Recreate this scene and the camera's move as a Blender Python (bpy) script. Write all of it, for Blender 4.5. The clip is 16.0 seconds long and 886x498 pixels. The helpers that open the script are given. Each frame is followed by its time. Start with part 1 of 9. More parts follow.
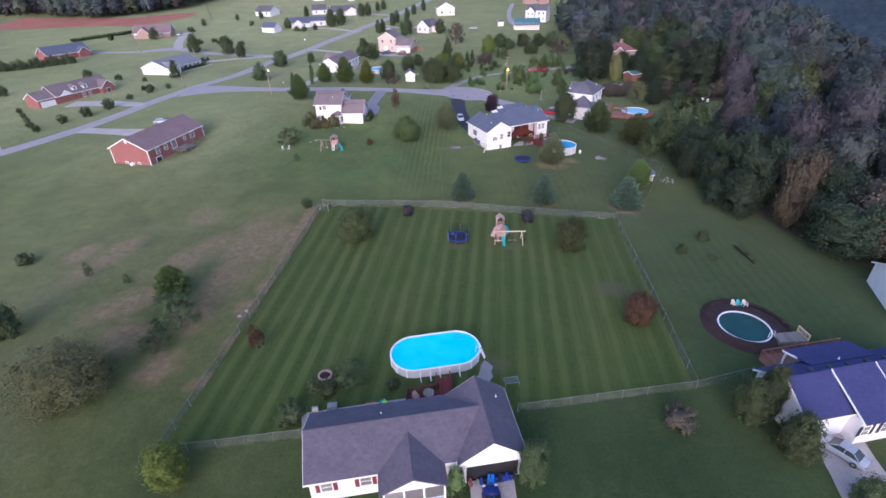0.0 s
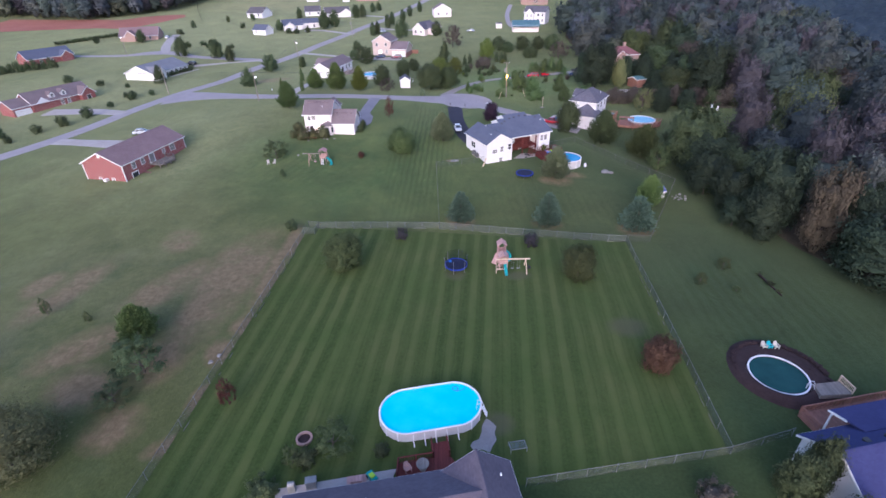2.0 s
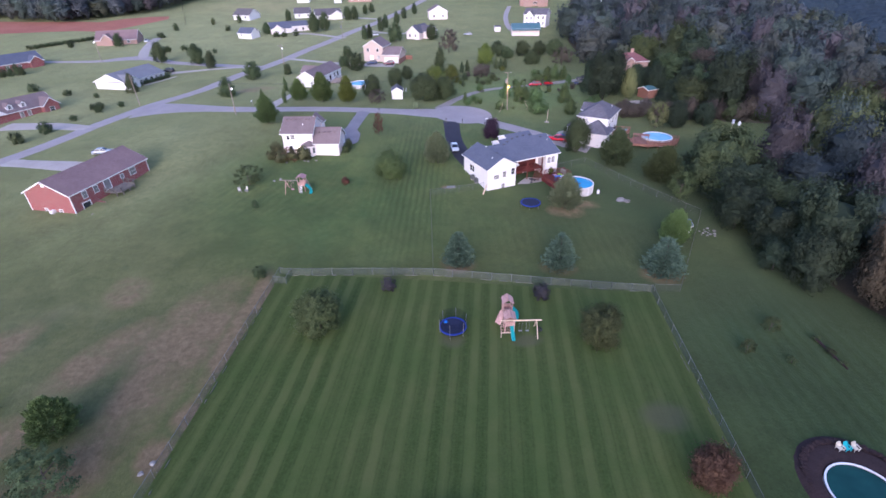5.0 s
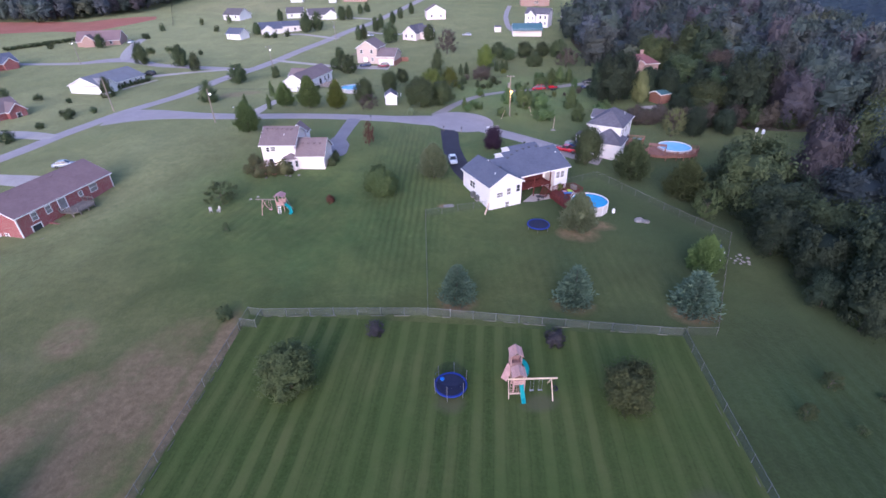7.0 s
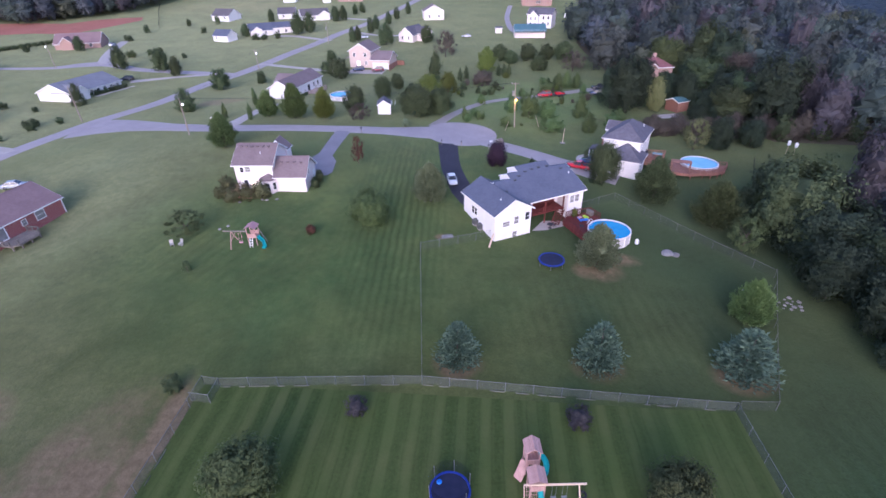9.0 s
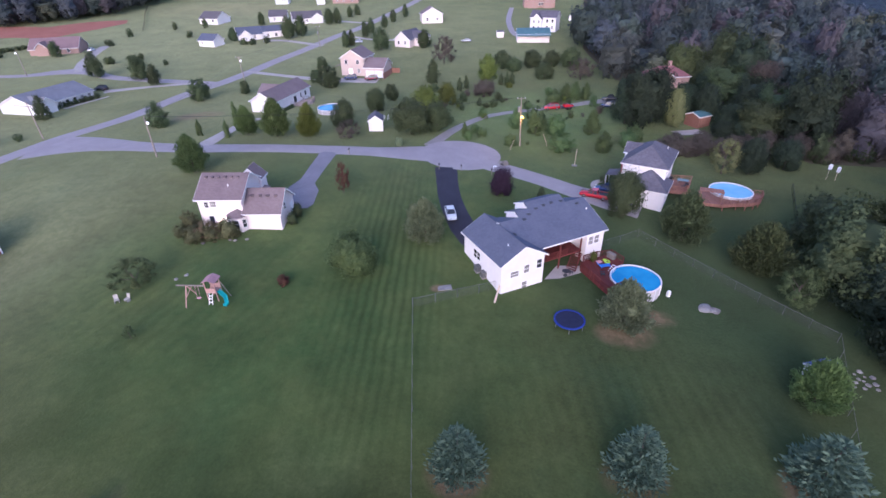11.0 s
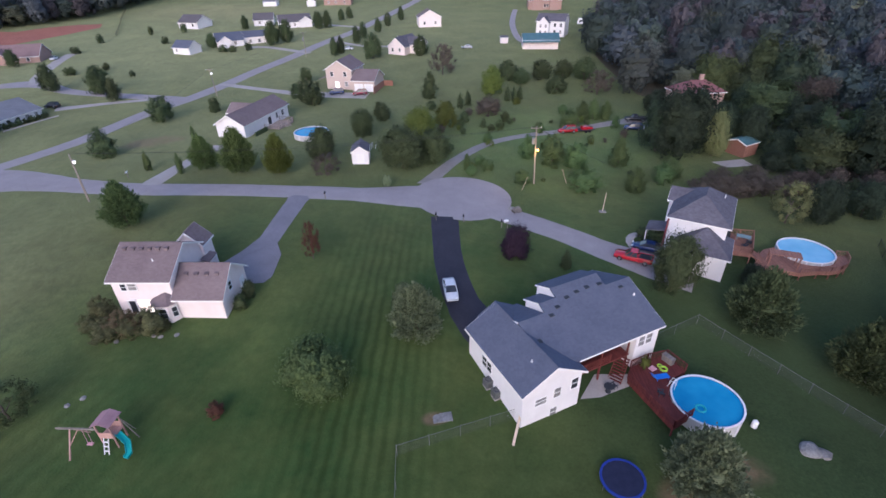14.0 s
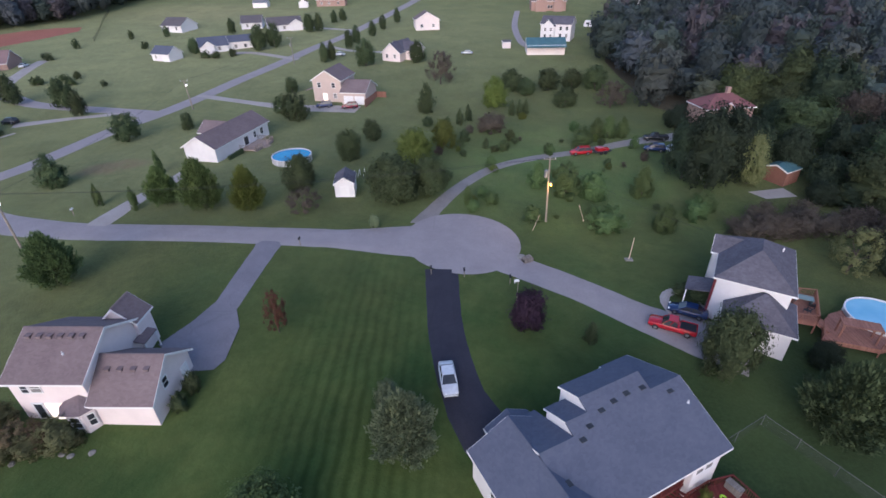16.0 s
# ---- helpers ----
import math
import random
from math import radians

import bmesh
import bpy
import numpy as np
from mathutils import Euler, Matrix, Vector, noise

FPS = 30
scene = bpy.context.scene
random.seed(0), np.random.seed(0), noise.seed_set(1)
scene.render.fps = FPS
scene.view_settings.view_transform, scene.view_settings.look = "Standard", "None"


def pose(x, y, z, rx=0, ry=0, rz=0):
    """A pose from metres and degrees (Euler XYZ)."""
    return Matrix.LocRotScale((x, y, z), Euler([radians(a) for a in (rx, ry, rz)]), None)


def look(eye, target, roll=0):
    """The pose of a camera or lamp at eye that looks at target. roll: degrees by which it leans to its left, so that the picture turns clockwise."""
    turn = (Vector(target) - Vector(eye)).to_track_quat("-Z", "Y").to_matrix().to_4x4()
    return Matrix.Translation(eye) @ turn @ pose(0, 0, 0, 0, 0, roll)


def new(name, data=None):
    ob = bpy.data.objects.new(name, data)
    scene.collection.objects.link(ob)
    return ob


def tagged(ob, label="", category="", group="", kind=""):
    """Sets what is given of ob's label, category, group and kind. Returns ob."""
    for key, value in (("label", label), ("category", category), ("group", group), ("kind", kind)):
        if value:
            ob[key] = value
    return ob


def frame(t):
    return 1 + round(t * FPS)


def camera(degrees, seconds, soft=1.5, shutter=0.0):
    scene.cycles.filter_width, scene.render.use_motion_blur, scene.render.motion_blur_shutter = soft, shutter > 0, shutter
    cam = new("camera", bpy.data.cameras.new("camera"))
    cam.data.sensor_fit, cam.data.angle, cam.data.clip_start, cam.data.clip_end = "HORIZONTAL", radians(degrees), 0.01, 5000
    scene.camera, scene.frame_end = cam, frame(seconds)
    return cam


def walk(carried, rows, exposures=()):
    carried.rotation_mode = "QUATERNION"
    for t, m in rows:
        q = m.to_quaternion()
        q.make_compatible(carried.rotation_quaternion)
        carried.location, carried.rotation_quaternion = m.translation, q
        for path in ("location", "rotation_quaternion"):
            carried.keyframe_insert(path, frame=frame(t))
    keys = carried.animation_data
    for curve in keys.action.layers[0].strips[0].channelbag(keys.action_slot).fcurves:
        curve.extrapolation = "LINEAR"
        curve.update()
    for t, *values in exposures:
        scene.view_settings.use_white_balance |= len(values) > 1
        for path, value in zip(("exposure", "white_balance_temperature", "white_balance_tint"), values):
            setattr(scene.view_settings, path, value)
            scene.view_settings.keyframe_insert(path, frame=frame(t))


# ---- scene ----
PATH = [
    (0, (3.45, 4.748, 40.257), (3.398, 6.462, 39.228), -1.2),
    (0.5, (3.447, 6.762, 40.293), (3.398, 8.477, 39.264), -1.2),
    (1, (3.42, 8.782, 40.401), (3.375, 10.497, 39.372), -1.2),
    (1.5, (3.427, 10.897, 40.433), (3.384, 12.612, 39.404), -1.2),
    (2, (3.475, 13.064, 40.479), (3.433, 14.778, 39.449), -1.2),
    (2.5, (3.456, 15.277, 40.489), (3.418, 16.991, 39.459), -1.2),
    (3, (3.51, 17.587, 40.585), (3.473, 19.3, 39.553), -1.1),
    (3.5, (3.526, 19.949, 40.502), (3.491, 21.663, 39.471), -1.1),
    (4, (3.574, 22.348, 40.583), (3.542, 24.061, 39.552), -1.1),
    (4.5, (3.593, 24.873, 40.623), (3.562, 26.585, 39.591), -1.1),
    (5, (3.631, 27.482, 40.634), (3.602, 29.195, 39.602), -1.1),
    (7.5, (3.9, 41.567, 38.828), (3.877, 43.281, 37.798), -1.1),
    (8, (3.876, 44.632, 38.578), (3.855, 46.346, 37.547), -1.1),
    (8.5, (3.88, 47.825, 38.445), (3.86, 49.539, 37.414), -1.1),
    (9, (4.052, 51.094, 38.351), (4.03, 52.808, 37.32), -1.2),
    (11.5, (4.383, 67.812, 38.52), (4.364, 69.526, 37.488), -1.2),
    (12, (4.402, 71.261, 38.6), (4.384, 72.974, 37.567), -1.2),
    (12.5, (4.453, 74.761, 38.659), (4.436, 76.473, 37.625), -1.2),
    (13, (4.43, 78.229, 38.481), (4.414, 79.941, 37.447), -1.2),
    (13.5, (4.56, 81.745, 38.334), (4.543, 83.456, 37.299), -1.3),
    (14, (4.62, 85.212, 38.38), (4.602, 86.924, 37.345), -1.3),
    (14.5, (4.633, 88.738, 38.372), (4.618, 90.449, 37.337), -1.3),
    (15, (4.775, 92.281, 38.387), (4.759, 93.992, 37.352), -1.3),
    (15.5, (4.821, 95.842, 38.435), (4.806, 97.553, 37.4), -1.3),
    (16, (5.034, 99.489, 38.696), (5.017, 101.197, 37.656), -1.4),
]
cam = camera(85.0, 16.0, soft=1.6)
walk(cam, [(t, look(eye, target, roll)) for t, eye, target, roll in PATH], exposures=[(0.0, 0.88, 5340, 27), (5.0, 0.97, 5210, 31), (9.0, 0.94, 5150, 34), (12.0, 0.78, 5250, 31), (14.0, 0.52, 5360, 24), (16.0, 0.43, 5400, 21)])


# ---------- light ----------
world = bpy.data.worlds.new("dusk_sky")
scene.world = world
world.use_nodes = True
wn = world.node_tree.nodes
sky = wn.new("ShaderNodeTexSky")
sky.sky_type = "NISHITA"
sky.sun_disc = False
sky.sun_elevation = radians(24)
sky.sun_rotation = radians(190)
sky.air_density = 1.3
sky.dust_density = 3.0
sky.ozone_density = 1.5
wn["Background"].inputs["Strength"].default_value = 0.15
world.node_tree.links.new(sky.outputs["Color"], wn["Background"].inputs["Color"])
sun_data = bpy.data.lights.new("sun", "SUN")
sun_data.energy, sun_data.angle, sun_data.color = 0.5, radians(60), (1.0, 0.93, 0.9)
sun = new("sun", sun_data)
sun.matrix_world = look((0, 0, 60), (0.35 * 20, 20, 60 - 12))

# ---------- small mesh builder ----------


class Mesh:
    """Lists of corners and faces, with a pose that is laid on what is added."""

    def __init__(self):
        self.v, self.f, self.m = [], [], Matrix.Identity(4)

    def add(self, verts, faces):
        k = len(self.v)
        self.v += [tuple(self.m @ Vector(p)) for p in verts]
        self.f += [tuple(k + i for i in f) for f in faces]
        return self

    def box(self, x0, x1, y0, y1, z0, z1):
        return self.add([(x, y, z) for z in (z0, z1) for y in (y0, y1) for x in (x0, x1)],
                        [(0, 2, 3, 1), (4, 5, 7, 6), (0, 1, 5, 4), (2, 6, 7, 3), (0, 4, 6, 2), (1, 3, 7, 5)])

    def tube(self, p0, p1, r0, r1=None, n=8):
        r1 = r0 if r1 is None else r1
        p0, p1 = Vector(p0), Vector(p1)
        q = (p1 - p0).to_track_quat("Z", "Y")
        ring = [Vector((math.cos(a), math.sin(a), 0)) for a in [2 * math.pi * i / n for i in range(n)]]
        vs = [p0 + q @ (c * r0) for c in ring] + [p1 + q @ (c * r1) for c in ring]
        fs = [(i, (i + 1) % n, n + (i + 1) % n, n + i) for i in range(n)]
        return self.add(vs, fs + [tuple(range(n - 1, -1, -1)), tuple(range(n, 2 * n))])

    def beam(self, p0, p1, w, h):
        """A squared bar between two points."""
        p0, p1 = Vector(p0), Vector(p1)
        d = (p1 - p0).normalized()
        s = d.cross(Vector((0, 0, 1)))
        s = s.normalized() if s.length > 1e-3 else Vector((1, 0, 0))
        u = s.cross(d)
        vs = [p + s * a * w / 2 + u * b * h / 2 for p in (p0, p1) for a, b in ((-1, -1), (1, -1), (1, 1), (-1, 1))]
        return self.add(vs, [(3, 2, 1, 0), (4, 5, 6, 7)] + [(i, (i + 1) % 4, 4 + (i + 1) % 4, 4 + i) for i in range(4)])

    def prism(self, poly, d0, d1, axis):
        """A polygon pushed along an axis: its corners are given in the other two, in order."""
        def at(a, b, d):
            return {"x": (d, a, b), "y": (a, d, b), "z": (a, b, d)}[axis]
        n = len(poly)
        vs = [at(a, b, d0) for a, b in poly] + [at(a, b, d1) for a, b in poly]
        fs = [(i, (i + 1) % n, n + (i + 1) % n, n + i) for i in range(n)]
        return self.add(vs, fs + [tuple(range(n - 1, -1, -1)), tuple(range(n, 2 * n))])

    def ring(self, rings):
        """Loops of equal length joined one to the next."""
        n = len(rings[0])
        vs = [p for loop in rings for p in loop]
        fs = [(k * n + i, k * n + (i + 1) % n, (k + 1) * n + (i + 1) % n, (k + 1) * n + i) for k in range(len(rings) - 1) for i in range(n)]
        return self.add(vs, fs)

    def data(self, name, smooth=False):
        me = bpy.data.meshes.new(name)
        me.from_pydata(self.v, [], self.f)
        me.validate()
        bm = bmesh.new()
        bm.from_mesh(me)
        bmesh.ops.recalc_face_normals(bm, faces=bm.faces)
        bm.to_mesh(me)
        bm.free()
        if smooth:
            me.polygons.foreach_set("use_smooth", [True] * len(me.polygons))
        me.update()
        return me


def part(name, mesh, material, parent, label="", smooth=False):
    me = mesh if isinstance(mesh, bpy.types.Mesh) else mesh.data(name, smooth)
    if material and not me.materials:
        me.materials.append(material)
    ob = new(name, me)
    ob.parent = parent
    return tagged(ob, label) if label else ob


def single(name, mesh, material, label, category, group="", kind="", smooth=False):
    """A thing or a piece of the setting that is one mesh."""
    ob = part(name, mesh, material, None, "", smooth)
    return tagged(ob, label, category, group, kind)


def thing(name, x, y, z, turn, label, category, group="", kind=""):
    ob = new(name)
    ob.empty_display_size = 0.3
    ob.matrix_basis = pose(x, y, z, 0, 0, turn)
    return tagged(ob, label, category, group, kind)


# ---------- the lie of the land ----------
def height(x, y):
    east, north = np.asarray(x, float), np.clip(np.asarray(y, float), -60, 430)
    x = 2.2 * np.tanh(np.asarray(x, float) / 220)
    y = np.clip(np.asarray(y, float), -60, 430) / 100
    z = -1.204 - 0.057 * x + 0.892 * y - 0.241 * x * y - 0.058 * x * x + 0.851 * y * y
    z = z + 0.893 * np.exp(-((x - 0.05) ** 2 + (y - 1.45) ** 2) / 0.1225)
    z = z + 3.651 * np.exp(-((x + 0.35) ** 2 + (y - 1.5) ** 2) / 0.2025)
    z = z - 0.85 * np.exp(-((x + 0.575) ** 2 + (y - 1.225) ** 2) / 0.013)
    z = z - 1.758 * np.exp(-((x - 0.4) ** 2 + (y - 0.95) ** 2) / 0.1225)
    # east of the wooded ridge the land falls into a valley
    fall = np.clip((east - 116 - 0.25 * (north - 160)) / 170, 0, 1) * np.clip((north - 60) / 90, 0, 1)
    return z - 66 * fall * fall * (3 - 2 * fall)


def H(x, y):
    return float(height(x, y))


# ---------- materials ----------
def material(name, rough=0.8, metal=0.0, spec=0.3):
    m = bpy.data.materials.new(name)
    m.use_nodes = True
    b = m.node_tree.nodes["Principled BSDF"]
    b.inputs["Roughness"].default_value, b.inputs["Metallic"].default_value = rough, metal
    b.inputs["Specular IOR Level"].default_value = spec
    return m, m.node_tree, b


def link(tree, a, b):
    tree.links.new(a, b)


def noise_node(tree, scale, detail=3.0, rough=0.6, coords=None):
    n = tree.nodes.new("ShaderNodeTexNoise")
    n.inputs["Scale"].default_value, n.inputs["Detail"].default_value, n.inputs["Roughness"].default_value = scale, detail, rough
    if coords:
        link(tree, coords, n.inputs["Vector"])
    return n.outputs["Fac"]


def spread(tree, value, low, high):
    r = tree.nodes.new("ShaderNodeMapRange")
    r.inputs["From Min"].default_value, r.inputs["From Max"].default_value = low, high
    link(tree, value, r.inputs["Value"])
    return r.outputs["Result"]


def mixed(tree, fac, a, b, mode="MIX"):
    n = tree.nodes.new("ShaderNodeMix")
    n.data_type, n.blend_type = "RGBA", mode
    for slot, val in ((0, fac), (6, a), (7, b)):
        if isinstance(val, (int, float)):
            n.inputs[slot].default_value = val
        elif isinstance(val, tuple):
            n.inputs[slot].default_value = (*val, 1)
        else:
            link(tree, val, n.inputs[slot])
    return n.outputs[2]


def sums(tree, op, a, b):
    n = tree.nodes.new("ShaderNodeMath")
    n.operation = op
    for slot, val in ((0, a), (1, b)):
        if isinstance(val, (int, float)):
            n.inputs[slot].default_value = val
        else:
            link(tree, val, n.inputs[slot])
    return n.outputs[0]


def bump(tree, b, value, strength, distance):
    n = tree.nodes.new("ShaderNodeBump")
    n.inputs["Strength"].default_value, n.inputs["Distance"].default_value = strength, distance
    link(tree, value, n.inputs["Height"])
    link(tree, n.outputs["Normal"], b.inputs["Normal"])


def coord(tree, kind="Object"):
    return tree.nodes.new("ShaderNodeTexCoord").outputs[kind]


def place_node(tree):
    return tree.nodes.new("ShaderNodeNewGeometry").outputs["Position"]


def plain(name, a, b, scale, rough=0.8, metal=0.0, spec=0.3, fine=0.0, relief=0.0, vary=0.0):
    """Two tones mixed by a broad and a fine noise, with a fine relief."""
    m, t, p = material(name, rough, metal, spec)
    c = coord(t)
    broad = noise_node(t, scale, 4.0, 0.65, c)
    col = mixed(t, spread(t, broad, 0.3, 0.7), a, b)
    if fine:
        f = noise_node(t, fine, 2.0, 0.7, c)
        col = mixed(t, 0.35, col, mixed(t, spread(t, f, 0.3, 0.7), tuple(v * 0.6 for v in a), tuple(min(1, v * 1.35) for v in b)))
        if relief:
            bump(t, p, f, 0.6, relief)
    if vary:
        o = t.nodes.new("ShaderNodeObjectInfo")
        hsv = t.nodes.new("ShaderNodeHueSaturation")
        link(t, sums(t, "ADD", 1 - vary, sums(t, "MULTIPLY", o.outputs["Random"], 2 * vary)), hsv.inputs["Value"])
        link(t, sums(t, "ADD", 0.5 - vary * 0.08, sums(t, "MULTIPLY", o.outputs["Random"], vary * 0.16)), hsv.inputs["Hue"])
        link(t, col, hsv.inputs["Color"])
        col = hsv.outputs["Color"]
    link(t, col, p.inputs["Base Color"])
    return m


def grass_tone(t, c, dark, light, dry):
    big = spread(t, noise_node(t, 0.035, 4.0, 0.6, c), 0.35, 0.65)
    mid = spread(t, noise_node(t, 0.35, 4.0, 0.7, c), 0.3, 0.7)
    fine = spread(t, noise_node(t, 3.5, 3.0, 0.75, c), 0.25, 0.75)
    col = mixed(t, mid, dark, light)
    huge = spread(t, noise_node(t, 0.011, 3.0, 0.5, c), 0.38, 0.62)
    col = mixed(t, sums(t, "MULTIPLY", sums(t, "ADD", sums(t, "MULTIPLY", big, 0.55), sums(t, "MULTIPLY", huge, 0.45)), 0.75), col, dry)
    clump = spread(t, noise_node(t, 1.3, 4.0, 0.75, c), 0.32, 0.68)
    col = mixed(t, 0.4, col, mixed(t, clump, tuple(v * 0.6 for v in dark), tuple(v * 1.3 for v in light)))
    return mixed(t, 0.45, col, mixed(t, fine, tuple(v * 0.5 for v in dark), tuple(v * 1.35 for v in light))), fine


def ellipse(t, c, x, y, rx, ry, turn):
    """1 in the middle of a patch on the ground, 0 outside it."""
    n = t.nodes.new("ShaderNodeMapping")
    n.vector_type = "TEXTURE"
    n.inputs["Location"].default_value = (x, y, 0)
    n.inputs["Rotation"].default_value = (0, 0, radians(turn))
    n.inputs["Scale"].default_value = (rx, ry, 1e4)
    link(t, c, n.inputs["Vector"])
    ln = t.nodes.new("ShaderNodeVectorMath")
    ln.operation = "LENGTH"
    link(t, n.outputs["Vector"], ln.inputs[0])
    return spread(t, ln.outputs["Value"], 1.0, 0.25)


GRASS_DARK, GRASS_LIGHT, GRASS_DRY = (0.040, 0.058, 0.016), (0.070, 0.090, 0.025), (0.136, 0.124, 0.044)


def ground_material():
    m, t, p = material("meadow_grass", 0.95, 0, 0.06)
    c = place_node(t)
    col, fine = grass_tone(t, c, GRASS_DARK, GRASS_LIGHT, GRASS_DRY)
    mottle = sums(t, "ADD", sums(t, "MULTIPLY", spread(t, noise_node(t, 0.8, 5.0, 0.75, c), 0.3, 0.7), 0.7), sums(t, "MULTIPLY", fine, 0.3))
    # worn and bare soil in the unmown field
    rough = spread(t, noise_node(t, 0.16, 5.0, 0.7, c), 0.42, 0.62)
    worn = None
    for x, y, rx, ry, turn in ((-29.3, 70.9, 20.2, 5.3, -96), (-31.7, 55.9, 6.5, 4.0, -99), (-23.8, 75.2, 15.7, 2.0, -92), (-24.2, 61.5, 2.9, 2.2, -79), (-25.0, 56.9, 2.5, 3.4, -155), (-24.5, 49.5, 3.0, 1.6, -94), (-43.3, 57.7, 7.1, 4.0, 45), (-38.0, 51.2, 4.1, 6.5, -109), (-31.9, 45.9, 3.9, 4.0, -99), (-38.2, 70.7, 9.1, 4.0, -118), (-52.6, 69.8, 10.3, 3.7, 75), (-57.2, 70.7, 4.2, 3.1, 78), (-25.1, 43.9, 1.6, 3.1, -61), (-30.2, 75.7, 11.6, 5.6, -100), (-42.3, 82.8, 3.8, 4.7, 44), (-23.2, 80.2, 6.8, 1.9, -94), (-23.3, 71.7, 3.2, 2.3, -98), (29.5, 111.0, 3.4, 2.0, 0), (4.9, 90.2, 3.4, 2.6, 0), (20.5, 90.2, 3.6, 2.8, 0), (36.1, 89.2, 4.2, 3.2, 0), (25.4, 108.4, 4.4, 3.0, 0), (-59, 187, 8, 5, 20), (3.2, 115.3, 1.6, 0.9, 10)):
        e = ellipse(t, c, x, y, rx, ry, turn)
        worn = e if worn is None else sums(t, "MAXIMUM", worn, e)
    worn = spread(t, sums(t, "MULTIPLY", worn, sums(t, "ADD", rough, 0.5)), 0.06, 0.72)
    soil = mixed(t, spread(t, noise_node(t, 1.2, 4.0, 0.7, c), 0.3, 0.7), (0.104, 0.078, 0.042), (0.182, 0.134, 0.080))
    # fresher green on the rough slope; faint mower lanes on two lawns
    fresh = ellipse(t, c, 26, 184, 40, 32, 20)
    col = mixed(t, sums(t, "MULTIPLY", fresh, 0.9), col, mixed(t, fine, (0.044, 0.094, 0.020), (0.094, 0.148, 0.040)))
    blotch = noise_node(t, 0.075, 5.0, 0.65, c)
    col = mixed(t, sums(t, "MULTIPLY", spread(t, blotch, 0.50, 0.70), 0.7), col, mixed(t, mottle, (0.062, 0.082, 0.024), (0.128, 0.136, 0.050)))
    col = mixed(t, sums(t, "MULTIPLY", spread(t, blotch, 0.48, 0.30), 0.55), col, mixed(t, mottle, (0.020, 0.044, 0.018), (0.042, 0.074, 0.030)))
    # paler pasture over the western fields, lightened further to stand for distance haze
    pale = None
    for x, y, rx, ry, turn, power in ((-110, 300, 190, 150, 20, 1.0), (-125, 170, 76, 64, 20, 0.95), (-64, 128, 40, 46, 10, 0.75), (-52, 196, 50, 42, 0, 0.6), (-60, 70, 36, 44, 0, 0.15)):
        e = sums(t, "MULTIPLY", ellipse(t, c, x, y, rx, ry, turn), power)
        pale = e if pale is None else sums(t, "MAXIMUM", pale, e)
    col = mixed(t, sums(t, "MULTIPLY", pale, 0.85), col, mixed(t, mottle, (0.120, 0.136, 0.060), (0.228, 0.226, 0.106)))
    turf = sums(t, "MAXIMUM", sums(t, "MULTIPLY", ellipse(t, c, -16, 114, 40, 30, 0), 0.8), sums(t, "MULTIPLY", ellipse(t, c, 12, 140, 48, 34, 0), 0.75))
    col = mixed(t, turf, col, mixed(t, mottle, (0.027, 0.058, 0.013), (0.060, 0.102, 0.028)))
    patchy = spread(t, noise_node(t, 0.14, 5.0, 0.7, c), 0.36, 0.64)
    col = mixed(t, sums(t, "MULTIPLY", turf, 0.75), col, mixed(t, patchy, (0.021, 0.057, 0.015), (0.078, 0.100, 0.028)))
    tan = sums(t, "MULTIPLY", ellipse(t, c, -50, 64, 36, 44, -20), spread(t, noise_node(t, 0.05, 4.0, 0.65, c), 0.38, 0.62))
    col = mixed(t, sums(t, "MULTIPLY", tan, 0.55), col, mixed(t, mottle, (0.074, 0.070, 0.038), (0.125, 0.108, 0.064)))
    hay = sums(t, "MULTIPLY", ellipse(t, c, -118, 378, 62, 40, -12), 0.75)
    col = mixed(t, hay, col, mixed(t, mottle, (0.150, 0.138, 0.062), (0.250, 0.225, 0.112)))
    # lusher turf by the wood and near gardens; wood shade and lens falloff darkened in
    lush_shaded = None
    for x, y, rx, ry, turn in ((54, 66, 52, 62, 8), (18, 26, 54, 44, 0), (44, 118, 38, 42, 0), (26, 122, 18, 18, 0)):
        e = ellipse(t, c, x, y, rx, ry, turn)
        lush_shaded = e if lush_shaded is None else sums(t, "MAXIMUM", lush_shaded, e)
    col = mixed(t, sums(t, "MULTIPLY", lush_shaded, 0.9), col, mixed(t, fine, (0.015, 0.034, 0.012), (0.034, 0.060, 0.023)))
    sep = t.nodes.new("ShaderNodeSeparateXYZ")
    link(t, c, sep.inputs[0])
    for mx, my, rx, ry, turn, ax, ay, step, power in ((-4, 122, 10, 38, 0, 1.0, -0.03, 1.15, 0.6), (47, 68, 20, 22, 0, 1.0, -0.06, 1.6, 0.5), (26, 98, 26, 12, 0, 1.0, 0.02, 1.5, 0.25), (-28, 112, 20, 14, 0, 0.9, -0.4, 1.6, 0.22), (16, 26, 14, 12, 0, 0.98, -0.15, 2.2, 0.35)):
        u = sums(t, "ADD", sums(t, "MULTIPLY", sep.outputs["X"], ax), sums(t, "MULTIPLY", sep.outputs["Y"], ay))
        u = sums(t, "ADD", u, sums(t, "MULTIPLY", noise_node(t, 0.3, 2.0, 0.5, c), 0.7))
        lane = spread(t, sums(t, "SINE", sums(t, "MULTIPLY", u, 2 * math.pi / step), 0), -0.6, 1.0)
        lane = sums(t, "MULTIPLY", sums(t, "MULTIPLY", lane, power), ellipse(t, c, mx, my, rx, ry, turn))
        col = mixed(t, lane, col, (0.018, 0.036, 0.007))
    # uneven growth at the scale of a few strides
    uneven = spread(t, noise_node(t, 0.10, 6.0, 0.72, c), 0.32, 0.68)
